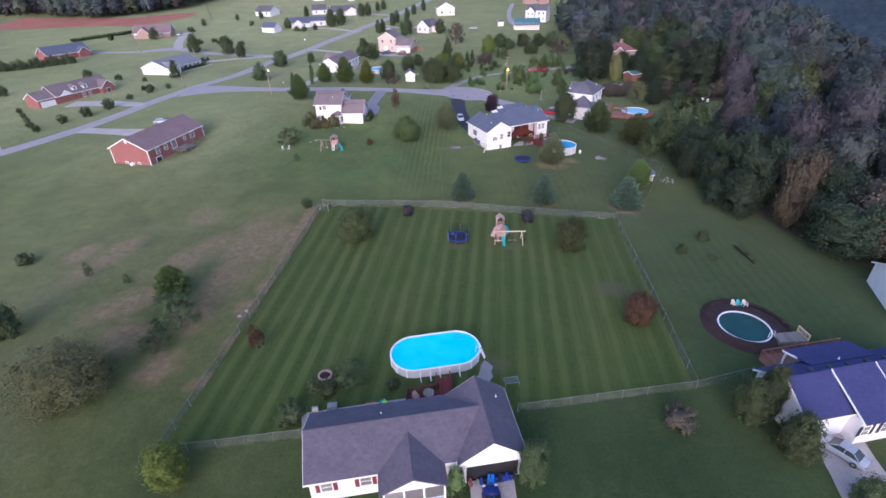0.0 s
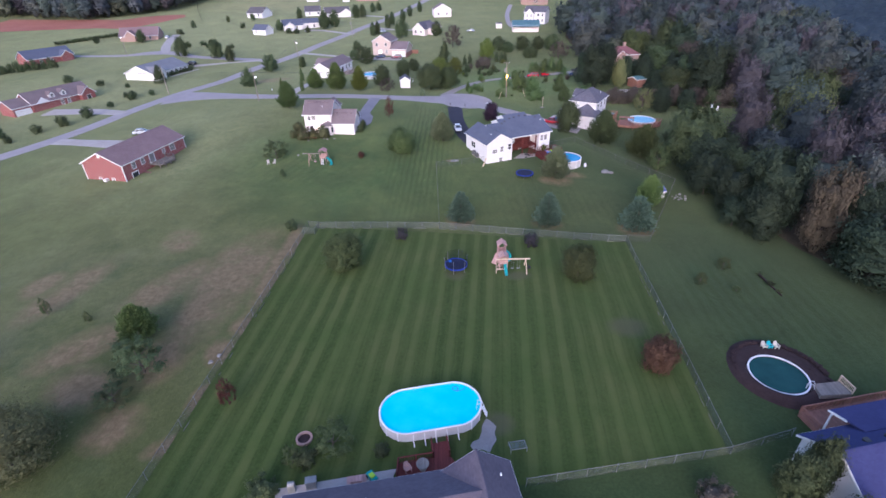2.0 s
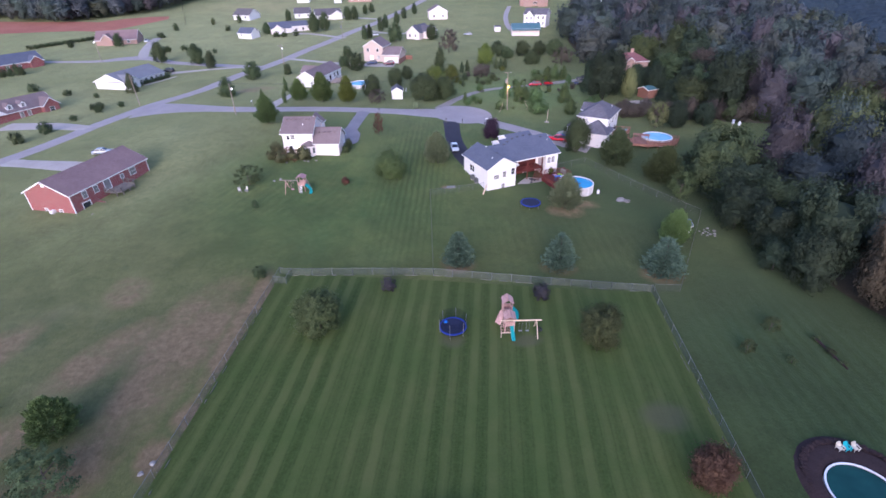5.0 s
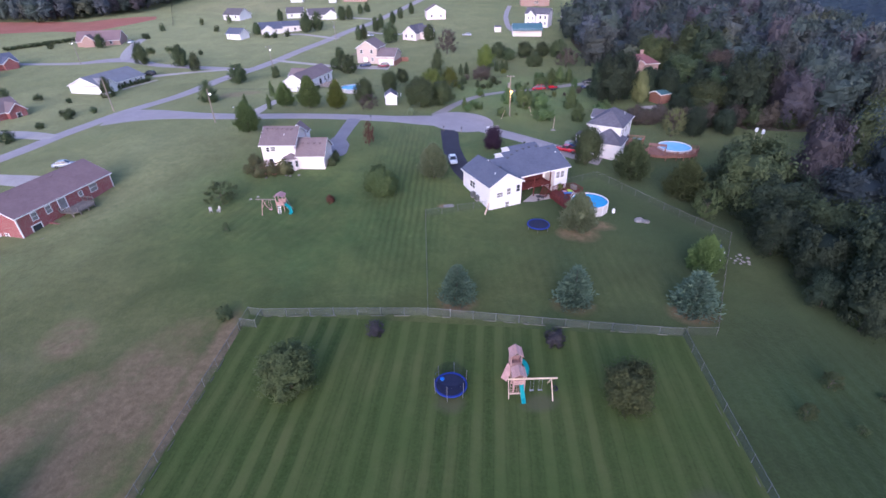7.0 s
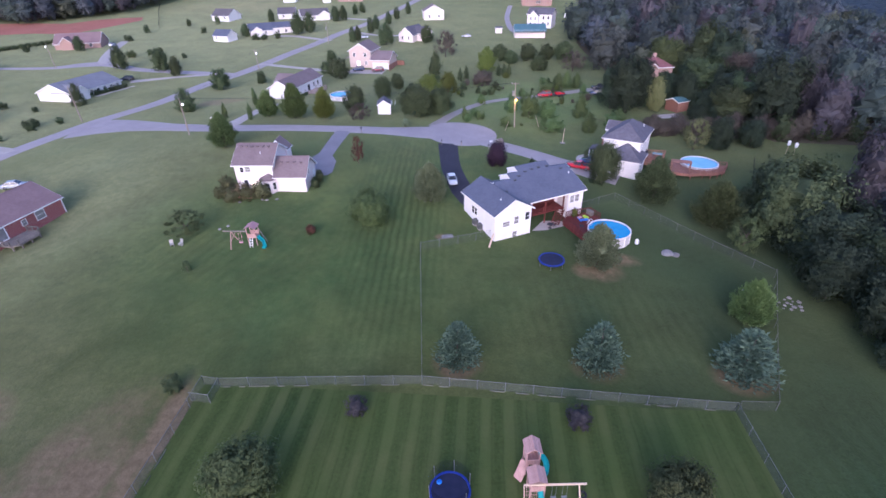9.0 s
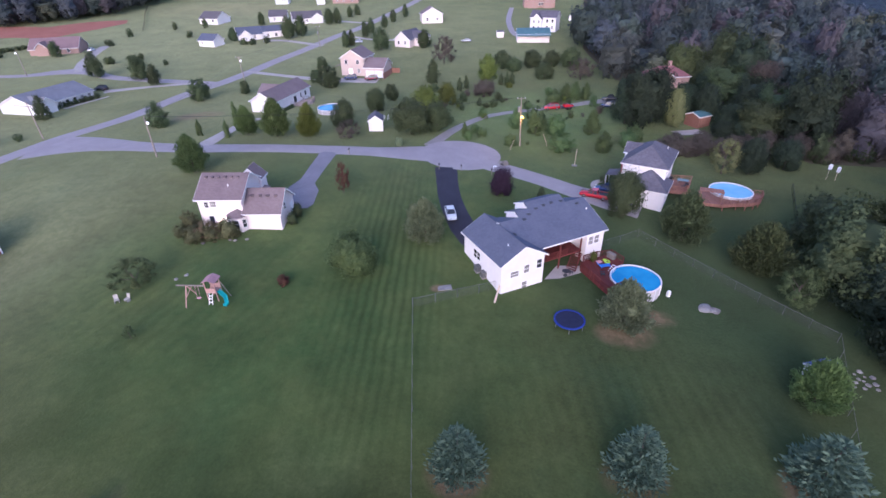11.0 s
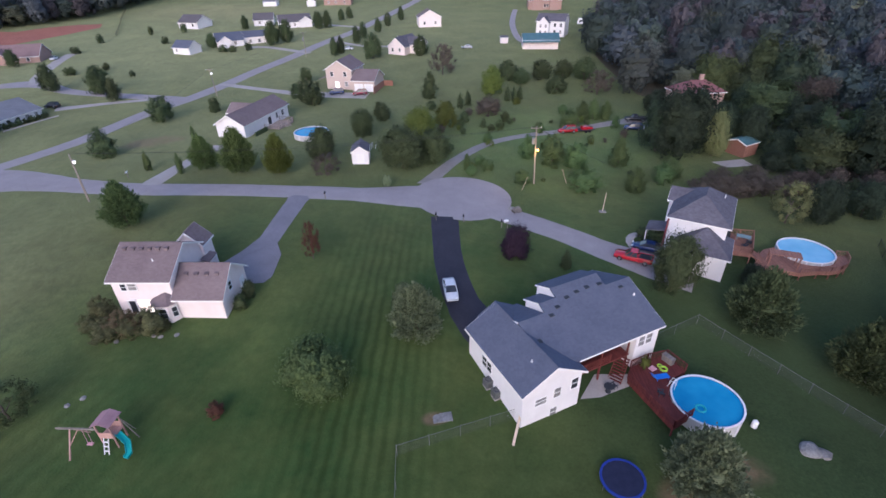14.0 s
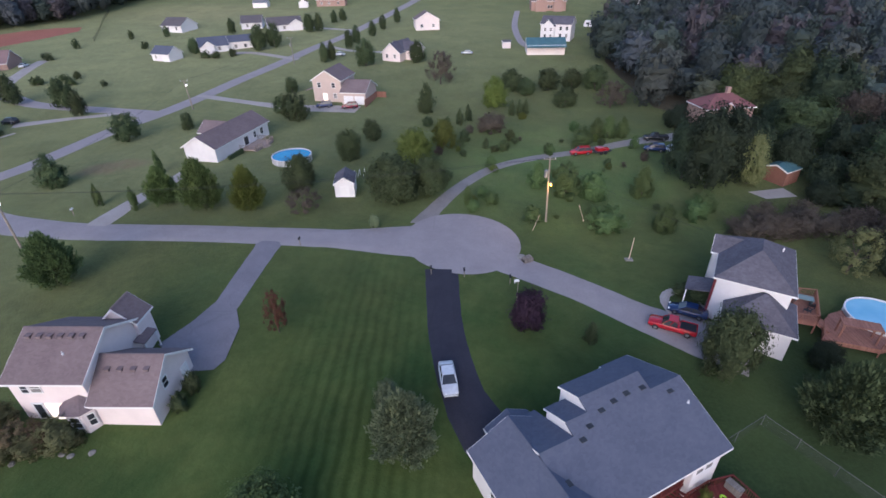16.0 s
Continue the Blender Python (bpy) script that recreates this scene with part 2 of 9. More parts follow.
    strong = t.nodes.new("ShaderNodeVectorMath")
    strong.operation = "SCALE"
    link(t, col, strong.inputs[0])
    link(t, sums(t, "ADD", sums(t, "MULTIPLY", uneven, 0.46), 0.76), strong.inputs["Scale"])
    col = strong.outputs["Vector"]
    col = mixed(t, worn, col, soil)
    link(t, col, p.inputs["Base Color"])
    p.inputs["Sheen Weight"].default_value, p.inputs["Sheen Roughness"].default_value = 0.17, 0.5
    p.inputs["Sheen Tint"].default_value = (0.85, 0.95, 0.6, 1)
    bump(t, p, fine, 0.5, 0.08)
    return m


def lawn_material():
    """Close-mown turf with the mower's light and dark lanes."""
    m, t, p = material("striped_lawn", 0.95, 0, 0.06)
    c = place_node(t)
    col, fine = grass_tone(t, c, (0.024, 0.046, 0.011), (0.043, 0.070, 0.018), (0.068, 0.078, 0.024))
    sep = t.nodes.new("ShaderNodeSeparateXYZ")
    link(t, c, sep.inputs[0])
    wob = sums(t, "MULTIPLY", noise_node(t, 0.22, 2.0, 0.5, c), 0.35)
    u = sums(t, "ADD", sums(t, "SUBTRACT", sep.outputs["X"], sums(t, "MULTIPLY", sep.outputs["Y"], 0.085)), wob)
    wave = sums(t, "SINE", sums(t, "MULTIPLY", u, 2 * math.pi / 2.3), 0)
    # every pass of the mower has its own tone, and a thin dark seam
    own = t.nodes.new("ShaderNodeTexWhiteNoise")
    own.noise_dimensions = "1D"
    link(t, sums(t, "FLOOR", sums(t, "MULTIPLY", u, 1 / 1.15), 0), own.inputs["W"])
    seam = spread(t, sums(t, "ABSOLUTE", sums(t, "SUBTRACT", sums(t, "FRACT", sums(t, "MULTIPLY", u, 1 / 1.15), 0), 0.5), 0), 0.36, 0.5)
    wave = sums(t, "ADD", sums(t, "MULTIPLY", wave, 0.75), sums(t, "MULTIPLY", own.outputs["Value"], 0.8))
    wave = sums(t, "SUBTRACT", wave, sums(t, "MULTIPLY", seam, 0.5))
    comb = t.nodes.new("ShaderNodeCombineXYZ")
    link(t, sums(t, "MULTIPLY", u, 2.6), comb.inputs[0])
    link(t, sums(t, "MULTIPLY", sep.outputs["Y"], 0.16), comb.inputs[1])
    streak = spread(t, noise_node(t, 1.0, 4.0, 0.7, comb.outputs[0]), 0.3, 0.7)
    wave = sums(t, "ADD", wave, sums(t, "MULTIPLY", streak, 0.7))
    lane = spread(t, sums(t, "ADD", wave, sums(t, "MULTIPLY", noise_node(t, 0.9, 5.0, 0.8, c), 1.0)), 0.0, 2.0)
    light = mixed(t, spread(t, noise_node(t, 0.12, 3.0, 0.6, c), 0.35, 0.65), (0.070, 0.101, 0.028), (0.098, 0.114, 0.038))
    col = mixed(t, sums(t, "MULTIPLY", lane, 0.75), col, light)
    worn = None
    for x, y, rx, ry in ((1, 48, 8.2, 5.6), (8, 46.6, 2.6, 2.4), (26, 62, 4, 3.2), (3.8, 73.5, 2.6, 2.4), (13.2, 73.6, 3.2, 1.8)):
        e = ellipse(t, c, x, y, rx, ry, 12)
        worn = e if worn is None else sums(t, "MAXIMUM", worn, e)
    worn = spread(t, sums(t, "ADD", worn, sums(t, "MULTIPLY", noise_node(t, 0.6, 4.0, 0.7, c), 0.5)), 0.55, 1.1)
    col = mixed(t, sums(t, "MULTIPLY", worn, 0.7), col, (0.085, 0.085, 0.048))
    link(t, col, p.inputs["Base Color"])
    p.inputs["Sheen Weight"].default_value, p.inputs["Sheen Roughness"].default_value = 0.07, 0.5
    p.inputs["Sheen Tint"].default_value = (0.85, 0.95, 0.6, 1)
    bump(t, p, fine, 0.5, 0.05)
    return m


def asphalt(name, a, b):
    m, t, p = material(name, 0.85, 0, 0.25)
    c = place_node(t)
    col = mixed(t, spread(t, noise_node(t, 0.3, 5.0, 0.7, c), 0.3, 0.7), a, b)
    fine = noise_node(t, 9.0, 2.0, 0.8, c)
    col = mixed(t, 0.3, col, mixed(t, spread(t, fine, 0.3, 0.7), tuple(v * 0.6 for v in a), tuple(v * 1.3 for v in b)))
    vor = t.nodes.new("ShaderNodeTexVoronoi")
    vor.feature = "DISTANCE_TO_EDGE"
    vor.inputs["Scale"].default_value = 0.22
    link(t, c, vor.inputs["Vector"])
    col = mixed(t, sums(t, "MULTIPLY", spread(t, vor.outputs["Distance"], 0.008, 0.0), 0.18), col, tuple(v * 0.45 for v in a))
    link(t, col, p.inputs["Base Color"])
    bump(t, p, fine, 0.4, 0.01)
    return m


def shingle(name, a, b):
    """Asphalt shingles: short tabs in courses, each of a slightly different tone."""
    m, t, p = material(name, 0.9, 0, 0.2)
    c = coord(t)
    br = t.nodes.new("ShaderNodeTexVoronoi")
    br.distance = "CHEBYCHEV"
    mp = t.nodes.new("ShaderNodeMapping")
    mp.inputs["Scale"].default_value = (3.4, 3.4, 7.5)
    link(t, c, mp.inputs["Vector"])
    link(t, mp.outputs["Vector"], br.inputs["Vector"])
    br.inputs["Scale"].default_value = 1.0
    tab = t.nodes.new("ShaderNodeSeparateColor")
    link(t, br.outputs["Color"], tab.inputs[0])
    broad = spread(t, noise_node(t, 0.4, 4.0, 0.7, c), 0.3, 0.7)
    col = mixed(t, sums(t, "ADD", sums(t, "MULTIPLY", broad, 0.42), sums(t, "ADD", sums(t, "MULTIPLY", tab.outputs[0], 0.30), 0.14)), a, b)
    link(t, col, p.inputs["Base Color"])
    bump(t, p, tab.outputs[1], 0.35, 0.012)
    return m


def siding(name, a, lap=0.13):
    """Lapped boards: a saw-toothed relief up the wall."""
    m, t, p = material(name, 0.6, 0, 0.35)
    c = coord(t)
    sep = t.nodes.new("ShaderNodeSeparateXYZ")
    link(t, c, sep.inputs[0])
    saw = sums(t, "FRACT", sums(t, "MULTIPLY", sep.outputs["Z"], 1 / lap), 0)
    grime = spread(t, noise_node(t, 0.8, 4.0, 0.6, c), 0.3, 0.75)
    col = mixed(t, grime, a, tuple(v * 0.9 for v in a))
    link(t, col, p.inputs["Base Color"])
    bump(t, p, saw, 0.5, 0.02)
    return m


def brickwork(name, a, b):
    m, t, p = material(name, 0.85, 0, 0.2)
    c = coord(t)
    sep = t.nodes.new("ShaderNodeSeparateXYZ")
    link(t, c, sep.inputs[0])
    comb = t.nodes.new("ShaderNodeCombineXYZ")
    link(t, sums(t, "ADD", sep.outputs["X"], sep.outputs["Y"]), comb.inputs[0])
    link(t, sep.outputs["Z"], comb.inputs[1])
    br = t.nodes.new("ShaderNodeTexBrick")
    br.inputs["Scale"].default_value = 4.6
    br.inputs["Color1"].default_value, br.inputs["Color2"].default_value = (*a, 1), (*b, 1)
    br.inputs["Mortar"].default_value = (0.36, 0.31, 0.29, 1)
    br.inputs["Mortar Size"].default_value = 0.02
    link(t, comb.outputs[0], br.inputs["Vector"])
    big = spread(t, noise_node(t, 0.7, 4.0, 0.6, c), 0.3, 0.7)
    link(t, mixed(t, 0.25, br.outputs["Color"], mixed(t, big, a, b)), p.inputs["Base Color"])
    return m


def wood(name, a, b, board=0.14, axis="X"):
    m, t, p = material(name, 0.75, 0, 0.25)
    c = coord(t)
    sep = t.nodes.new("ShaderNodeSeparateXYZ")
    link(t, c, sep.inputs[0])
    k = sums(t, "MULTIPLY", sep.outputs[axis], 1 / board)
    wn_ = t.nodes.new("ShaderNodeTexWhiteNoise")
    wn_.noise_dimensions = "1D"
    link(t, sums(t, "FLOOR", k, 0), wn_.inputs["W"])
    gap = spread(t, sums(t, "FRACT", k, 0), 0.0, 0.1)
    col = mixed(t, wn_.outputs["Value"], a, b)
    col = mixed(t, sums(t, "MULTIPLY", spread(t, noise_node(t, 2.0, 4.0, 0.7, c), 0.3, 0.7), 0.4), col, tuple(v * 0.6 for v in a))
    link(t, mixed(t, gap, tuple(v * 0.25 for v in a), col), p.inputs["Base Color"])
    return m


def leaves(name, a, b, vary=0.25):
    m, t, p = material(name, 0.7, 0, 0.15)
    geo = t.nodes.new("ShaderNodeNewGeometry")
    col = mixed(t, spread(t, geo.outputs["Random Per Island"], -0.45, 1.45), a, b)
    o = t.nodes.new("ShaderNodeObjectInfo")
    hsv = t.nodes.new("ShaderNodeHueSaturation")
    link(t, sums(t, "ADD", 1 - vary, sums(t, "MULTIPLY", o.outputs["Random"], 2 * vary)), hsv.inputs["Value"])
    link(t, sums(t, "ADD", 0.48, sums(t, "MULTIPLY", o.outputs["Random"], 0.035)), hsv.inputs["Hue"])
    link(t, col, hsv.inputs["Color"])
    link(t, hsv.outputs["Color"], p.inputs["Base Color"])
    tr = t.nodes.new("ShaderNodeBsdfTranslucent")
    link(t, hsv.outputs["Color"], tr.inputs["Color"])
    mx = t.nodes.new("ShaderNodeMixShader")
    mx.inputs[0].default_value = 0.22
    link(t, p.outputs[0], mx.inputs[1])
    link(t, tr.outputs[0], mx.inputs[2])
    link(t, mx.outputs[0], t.nodes["Material Output"].inputs["Surface"])
    return m


def glassy(name, col, rough=0.08):
    m, t, p = material(name, rough, 0, 0.6)
    c = coord(t)
    link(t, mixed(t, spread(t, noise_node(t, 0.9, 2.0, 0.5, c), 0.3, 0.7), col, tuple(v * 0.6 for v in col)), p.inputs["Base Color"])
    return m


def water(name, a, b):
    m, t, p = material(name, 0.06, 0, 0.5)
    p.inputs["IOR"].default_value = 1.33
    c = place_node(t)
    link(t, mixed(t, spread(t, noise_node(t, 0.5, 3.0, 0.5, c), 0.3, 0.7), a, b), p.inputs["Base Color"])
    bump(t, p, noise_node(t, 2.5, 3.0, 0.6, c), 0.25, 0.02)
    return m


def veil(name, col, cover):
    """Woven wire or netting, far finer than one can see from the air: mostly open."""
    m, t, p = material(name, 0.5, 0.6, 0.4)
    p.inputs["Base Color"].default_value = (*col, 1)
    tr = t.nodes.new("ShaderNodeBsdfTransparent")
    mx = t.nodes.new("ShaderNodeMixShader")
    n = spread(t, noise_node(t, 1.5, 3.0, 0.6, coord(t)), 0.2, 0.8)
    link(t, sums(t, "MULTIPLY", sums(t, "ADD", n, 0.6), cover), mx.inputs[0])
    link(t, tr.outputs[0], mx.inputs[1])
    link(t, p.outputs[0], mx.inputs[2])
    link(t, mx.outputs[0], t.nodes["Material Output"].inputs["Surface"])
    return m


def glow(name, col, power):
    m, t, p = material(name, 0.4)
    p.inputs["Base Color"].default_value = (*col, 1)
    p.inputs["Emission Color"].default_value = (*col, 1)
    p.inputs["Emission Strength"].default_value = power
    return m


M_GROUND, M_LAWN = ground_material(), lawn_material()
M_ROAD = asphalt("worn_grey_asphalt", (0.245, 0.224, 0.236), (0.33, 0.305, 0.318))
M_BLACKTOP = asphalt("fresh_black_asphalt", (0.026, 0.027, 0.040), (0.042, 0.042, 0.058))
M_DRIVE = asphalt("blue_grey_asphalt", (0.165, 0.160, 0.185), (0.235, 0.226, 0.255))
M_CONCRETE = asphalt("pale_concrete", (0.30, 0.275, 0.262), (0.40, 0.372, 0.358))
M_GRAVEL = asphalt("grey_gravel", (0.19, 0.178, 0.175), (0.29, 0.27, 0.262))
M_SHINGLE_GREY = shingle("grey_shingles", (0.066, 0.064, 0.082), (0.165, 0.158, 0.190))
M_SHINGLE_BLUEGREY = shingle("blue_grey_shingles", (0.078, 0.090, 0.130), (0.124, 0.138, 0.188))
M_SHINGLE_PALE = shingle("pale_grey_shingles", (0.15, 0.155, 0.18), (0.25, 0.255, 0.28))
M_SHINGLE_PLUM = shingle("plum_grey_shingles", (0.072, 0.064, 0.084), (0.142, 0.126, 0.158))
M_SHINGLE_DUSK = shingle("dusky_grey_shingles", (0.085, 0.078, 0.088), (0.15, 0.138, 0.152))
M_SHINGLE_BROWN = shingle("brown_grey_shingles", (0.138, 0.106, 0.110), (0.235, 0.186, 0.190))
M_SHINGLE_ROSE = shingle("rosy_brown_shingles", (0.175, 0.118, 0.120), (0.260, 0.182, 0.184))
M_SHINGLE_NAVY = shingle("navy_shingles", (0.032, 0.036, 0.106), (0.056, 0.061, 0.160))
M_SHINGLE_RED = shingle("dark_red_shingles", (0.15, 0.07, 0.075), (0.22, 0.105, 0.11))
M_TEALROOF = plain("weathered_teal_sheet", (0.07, 0.16, 0.19), (0.11, 0.22, 0.25), 0.6, 0.5, 0.3)
M_SIDING_WHITE = siding("white_lap_siding", (0.80, 0.78, 0.80))
M_SIDING_PINK = siding("cream_lap_siding", (0.82, 0.73, 0.73))
M_SIDING_TAN = siding("tan_lap_siding", (0.58, 0.47, 0.42))
M_BRICK = brickwork("red_brick", (0.23, 0.062, 0.062), (0.32, 0.100, 0.098))
M_BRICK_TAN = brickwork("brown_brick", (0.33, 0.20, 0.17), (0.42, 0.28, 0.24))
M_TRIM = plain("white_trim_paint", (0.78, 0.77, 0.78), (0.84, 0.83, 0.84), 1.5, 0.5)
M_GLASS = glassy("dark_window_glass", (0.05, 0.055, 0.065))
M_CURTAIN = glassy("curtained_window_glass", (0.30, 0.29, 0.29), 0.15)
M_LIT = glow("lamplit_window", (1.0, 0.82, 0.62), 1.1)
M_SHUTTER = plain("maroon_shutter_paint", (0.16, 0.035, 0.045), (0.21, 0.05, 0.06), 2.0, 0.6)
M_SHUTTER_DARK = plain("charcoal_shutter_paint", (0.03, 0.035, 0.045), (0.05, 0.055, 0.065), 2.0, 0.6)
M_DECK_RED = wood("redwood_stained_boards", (0.115, 0.028, 0.025), (0.17, 0.045, 0.038))
M_DECK_BROWN = wood("orange_brown_boards", (0.27, 0.130, 0.095), (0.38, 0.195, 0.145))
M_DECK_GREY = wood("weathered_boards", (0.19, 0.17, 0.155), (0.28, 0.25, 0.22))
M_DECK_PALE = wood("bleached_pink_boards", (0.34, 0.27, 0.24), (0.44, 0.36, 0.32))
M_CEDAR = wood("pinkish_cedar", (0.46, 0.28, 0.25), (0.58, 0.37, 0.33))
M_PINE = plain("pale_pine", (0.55, 0.43, 0.32), (0.66, 0.53, 0.40), 1.5, 0.8, fine=9.0)
M_POLEWOOD = plain("weathered_pole_wood", (0.20, 0.17, 0.14), (0.30, 0.26, 0.22), 0.8, 0.9, fine=7.0)
M_POOLWALL = plain("ribbed_pool_wall", (0.50, 0.49, 0.50), (0.58, 0.57, 0.58), 1.0, 0.55)
M_POOLRIM = plain("white_resin_rim", (0.76, 0.76, 0.78), (0.82, 0.82, 0.84), 1.0, 0.4)
M_WATER_CYAN = water("bright_pool_water", (0.02, 0.62, 0.86), (0.04, 0.70, 0.92))
M_WATER_BLUE = water("blue_pool_water", (0.015, 0.23, 0.47), (0.03, 0.31, 0.55))
M_WATER_PALE = water("pale_pool_water", (0.20, 0.50, 0.72), (0.28, 0.58, 0.78))
M_WATER_GREEN = water("murky_green_water", (0.007, 0.045, 0.040), (0.012, 0.065, 0.058))
M_STEEL = plain("galvanised_steel", (0.20, 0.205, 0.21), (0.30, 0.305, 0.31), 2.0, 0.5, 0.5)
M_DULL_STEEL = plain("dull_grey_steel", (0.11, 0.115, 0.115), (0.17, 0.175, 0.175), 2.0, 0.6, 0.4)
M_FENCE = plain("weathered_fence_pipe", (0.13, 0.14, 0.14), (0.20, 0.21, 0.21), 2.0, 0.6, 0.3)
M_CHAINLINK = veil("chain_link_fabric", (0.26, 0.29, 0.29), 0.27)
M_CHAINLINK_THIN = veil("thin_wire_fabric", (0.26, 0.28, 0.28), 0.12)
M_NET = veil("dark_safety_net", (0.02, 0.02, 0.05), 0.2)
M_BLACK = plain("black_rubber", (0.012, 0.012, 0.015), (0.025, 0.025, 0.03), 2.0, 0.7)
M_TRAMP_BED = plain("navy_trampoline_bed", (0.012, 0.014, 0.04), (0.022, 0.024, 0.055), 1.5, 0.6)
M_TRAMP_PAD = plain("royal_blue_padding", (0.015, 0.03, 0.20), (0.025, 0.05, 0.29), 1.5, 0.5)
M_TEAL_PLASTIC = plain("teal_plastic", (0.01, 0.24, 0.25), (0.02, 0.31, 0.31), 1.5, 0.35)
M_BLUE_PLASTIC = plain("blue_plastic", (0.02, 0.13, 0.55), (0.03, 0.2, 0.65), 1.5, 0.35)
M_LIME_PLASTIC = plain("lime_plastic", (0.35, 0.6, 0.04), (0.45, 0.7, 0.06), 1.5, 0.35)
M_PINK_PLASTIC = plain("pink_plastic", (0.6, 0.3, 0.35), (0.7, 0.4, 0.45), 1.5, 0.35)
M_AQUA_PLASTIC = plain("aqua_plastic", (0.03, 0.42, 0.46), (0.05, 0.5, 0.54), 1.5, 0.35)
M_CREAM_PLASTIC = plain("cream_plastic", (0.62, 0.55, 0.45), (0.7, 0.63, 0.53), 1.5, 0.4)
M_STONE = plain("grey_field_stone", (0.15, 0.145, 0.14), (0.28, 0.27, 0.265), 1.2, 0.9, fine=6.0, relief=0.03, vary=0.2)
M_MULCH = plain("dark_red_mulch", (0.024, 0.015, 0.016), (0.050, 0.031, 0.030), 1.0, 0.95, fine=7.0, relief=0.05)
M_BARK = plain("grey_brown_bark", (0.07, 0.055, 0.045), (0.12, 0.10, 0.085), 1.5, 0.95, fine=8.0)
M_LEAF = leaves("green_leaves", (0.056, 0.094, 0.034), (0.126, 0.178, 0.068))
M_LEAF_DARK = leaves("dark_green_leaves", (0.040, 0.060, 0.027), (0.092, 0.120, 0.056))
M_LEAF_YELLOW = leaves("yellow_green_leaves", (0.075, 0.105, 0.020), (0.15, 0.175, 0.045))
M_LEAF_OLIVE = leaves("olive_brown_leaves", (0.044, 0.062, 0.025), (0.094, 0.116, 0.049))
M_LEAF_WILLOW = leaves("willow_leaves", (0.076, 0.080, 0.036), (0.142, 0.146, 0.070))
M_LEAF_PALE = leaves("silvery_green_leaves", (0.088, 0.128, 0.068), (0.250, 0.305, 0.175))
M_LEAF_RED = leaves("rust_red_leaves", (0.060, 0.027, 0.022), (0.112, 0.050, 0.036))
M_LEAF_PURPLE = leaves("purple_leaves", (0.020, 0.013, 0.022), (0.045, 0.026, 0.045))
M_LEAF_DEEP = leaves("deep_green_leaves", (0.020, 0.034, 0.021), (0.051, 0.071, 0.043))
M_LEAF_FRESH = leaves("fresh_green_leaves", (0.075, 0.125, 0.038), (0.150, 0.215, 0.075))
M_LEAF_STRAW = leaves("straw_green_leaves", (0.110, 0.125, 0.050), (0.200, 0.210, 0.095))
M_LEAF_SLATE = leaves("slate_purple_leaves", (0.040, 0.040, 0.046), (0.082, 0.076, 0.084))
M_LEAF_BROWN = leaves("brown_mauve_leaves", (0.066, 0.056, 0.044), (0.124, 0.104, 0.084))
M_LEAF_RUSSET = leaves("russet_leaves", (0.088, 0.066, 0.040), (0.165, 0.125, 0.075))
M_LEAF_RUST = leaves("rust_brown_leaves", (0.060, 0.036, 0.024), (0.112, 0.066, 0.042))
M_LEAF_UMBER = leaves("umber_leaves", (0.056, 0.047, 0.032), (0.106, 0.086, 0.060))
M_LEAF_MOSS = leaves("moss_yellow_leaves", (0.072, 0.088, 0.036), (0.138, 0.156, 0.074))
M_NEEDLE = leaves("blue_green_needles", (0.056, 0.100, 0.068), (0.150, 0.214, 0.150))
# leaf tones with extra blue, painted in for the haze over the woods
HAZED_TONES = (
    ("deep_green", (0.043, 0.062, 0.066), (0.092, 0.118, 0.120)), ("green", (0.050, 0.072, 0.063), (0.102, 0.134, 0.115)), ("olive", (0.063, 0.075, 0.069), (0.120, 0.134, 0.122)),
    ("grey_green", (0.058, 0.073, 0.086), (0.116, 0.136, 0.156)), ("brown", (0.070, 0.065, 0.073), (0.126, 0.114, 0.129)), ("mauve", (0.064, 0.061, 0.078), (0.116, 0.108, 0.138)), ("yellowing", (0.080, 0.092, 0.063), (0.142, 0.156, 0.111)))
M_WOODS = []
# every tone in a lighter and a darker copy
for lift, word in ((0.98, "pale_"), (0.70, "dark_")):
    for n, a, b in HAZED_TONES:
        M_WOODS.append(leaves("hazed_foliage_" + word + n, tuple(lift * (0.72 * p + 0.28 * q) for p, q in zip(a, b)), tuple(lift * (0.28 * p + 0.72 * q) for p, q in zip(a, b)), 0.0))


# ---------- ground, roads ----------
def lines(low, high, core0, core1, step, grow):
    mid = list(np.arange(core0, core1 + step / 2, step))
    out, d = [], step
    a, b = mid[0], mid[-1]
    while a > low or b < high:
        d *= grow
        a, b = a - d, b + d
        mid = [a] + mid + [b]
    return np.array(mid)


def sheet(name, xs, ys, lift, mat):
    gx, gy = np.meshgrid(xs, ys)
    z = height(gx, gy) + lift
    v = np.stack([gx, gy, z], -1).reshape(-1, 3)
    n, k = len(xs), len(ys)
    i = (np.arange(k - 1)[:, None] * n + np.arange(n - 1)).ravel()
    me = bpy.data.meshes.new(name)
    me.from_pydata(v.tolist(), [], np.stack([i, i + 1, i + n + 1, i + n], -1).tolist())
    me.polygons.foreach_set("use_smooth", [True] * len(me.polygons))
    me.materials.append(mat)
    return new(name, me)


tagged(sheet("ground", lines(-2400, 2400, -200, 200, 2.0, 1.25), lines(-2400, 2400, -20, 420, 2.0, 1.25), 0, M_GROUND),
       "rolling green meadow and lawns with worn earth patches", "ground", kind="structure")


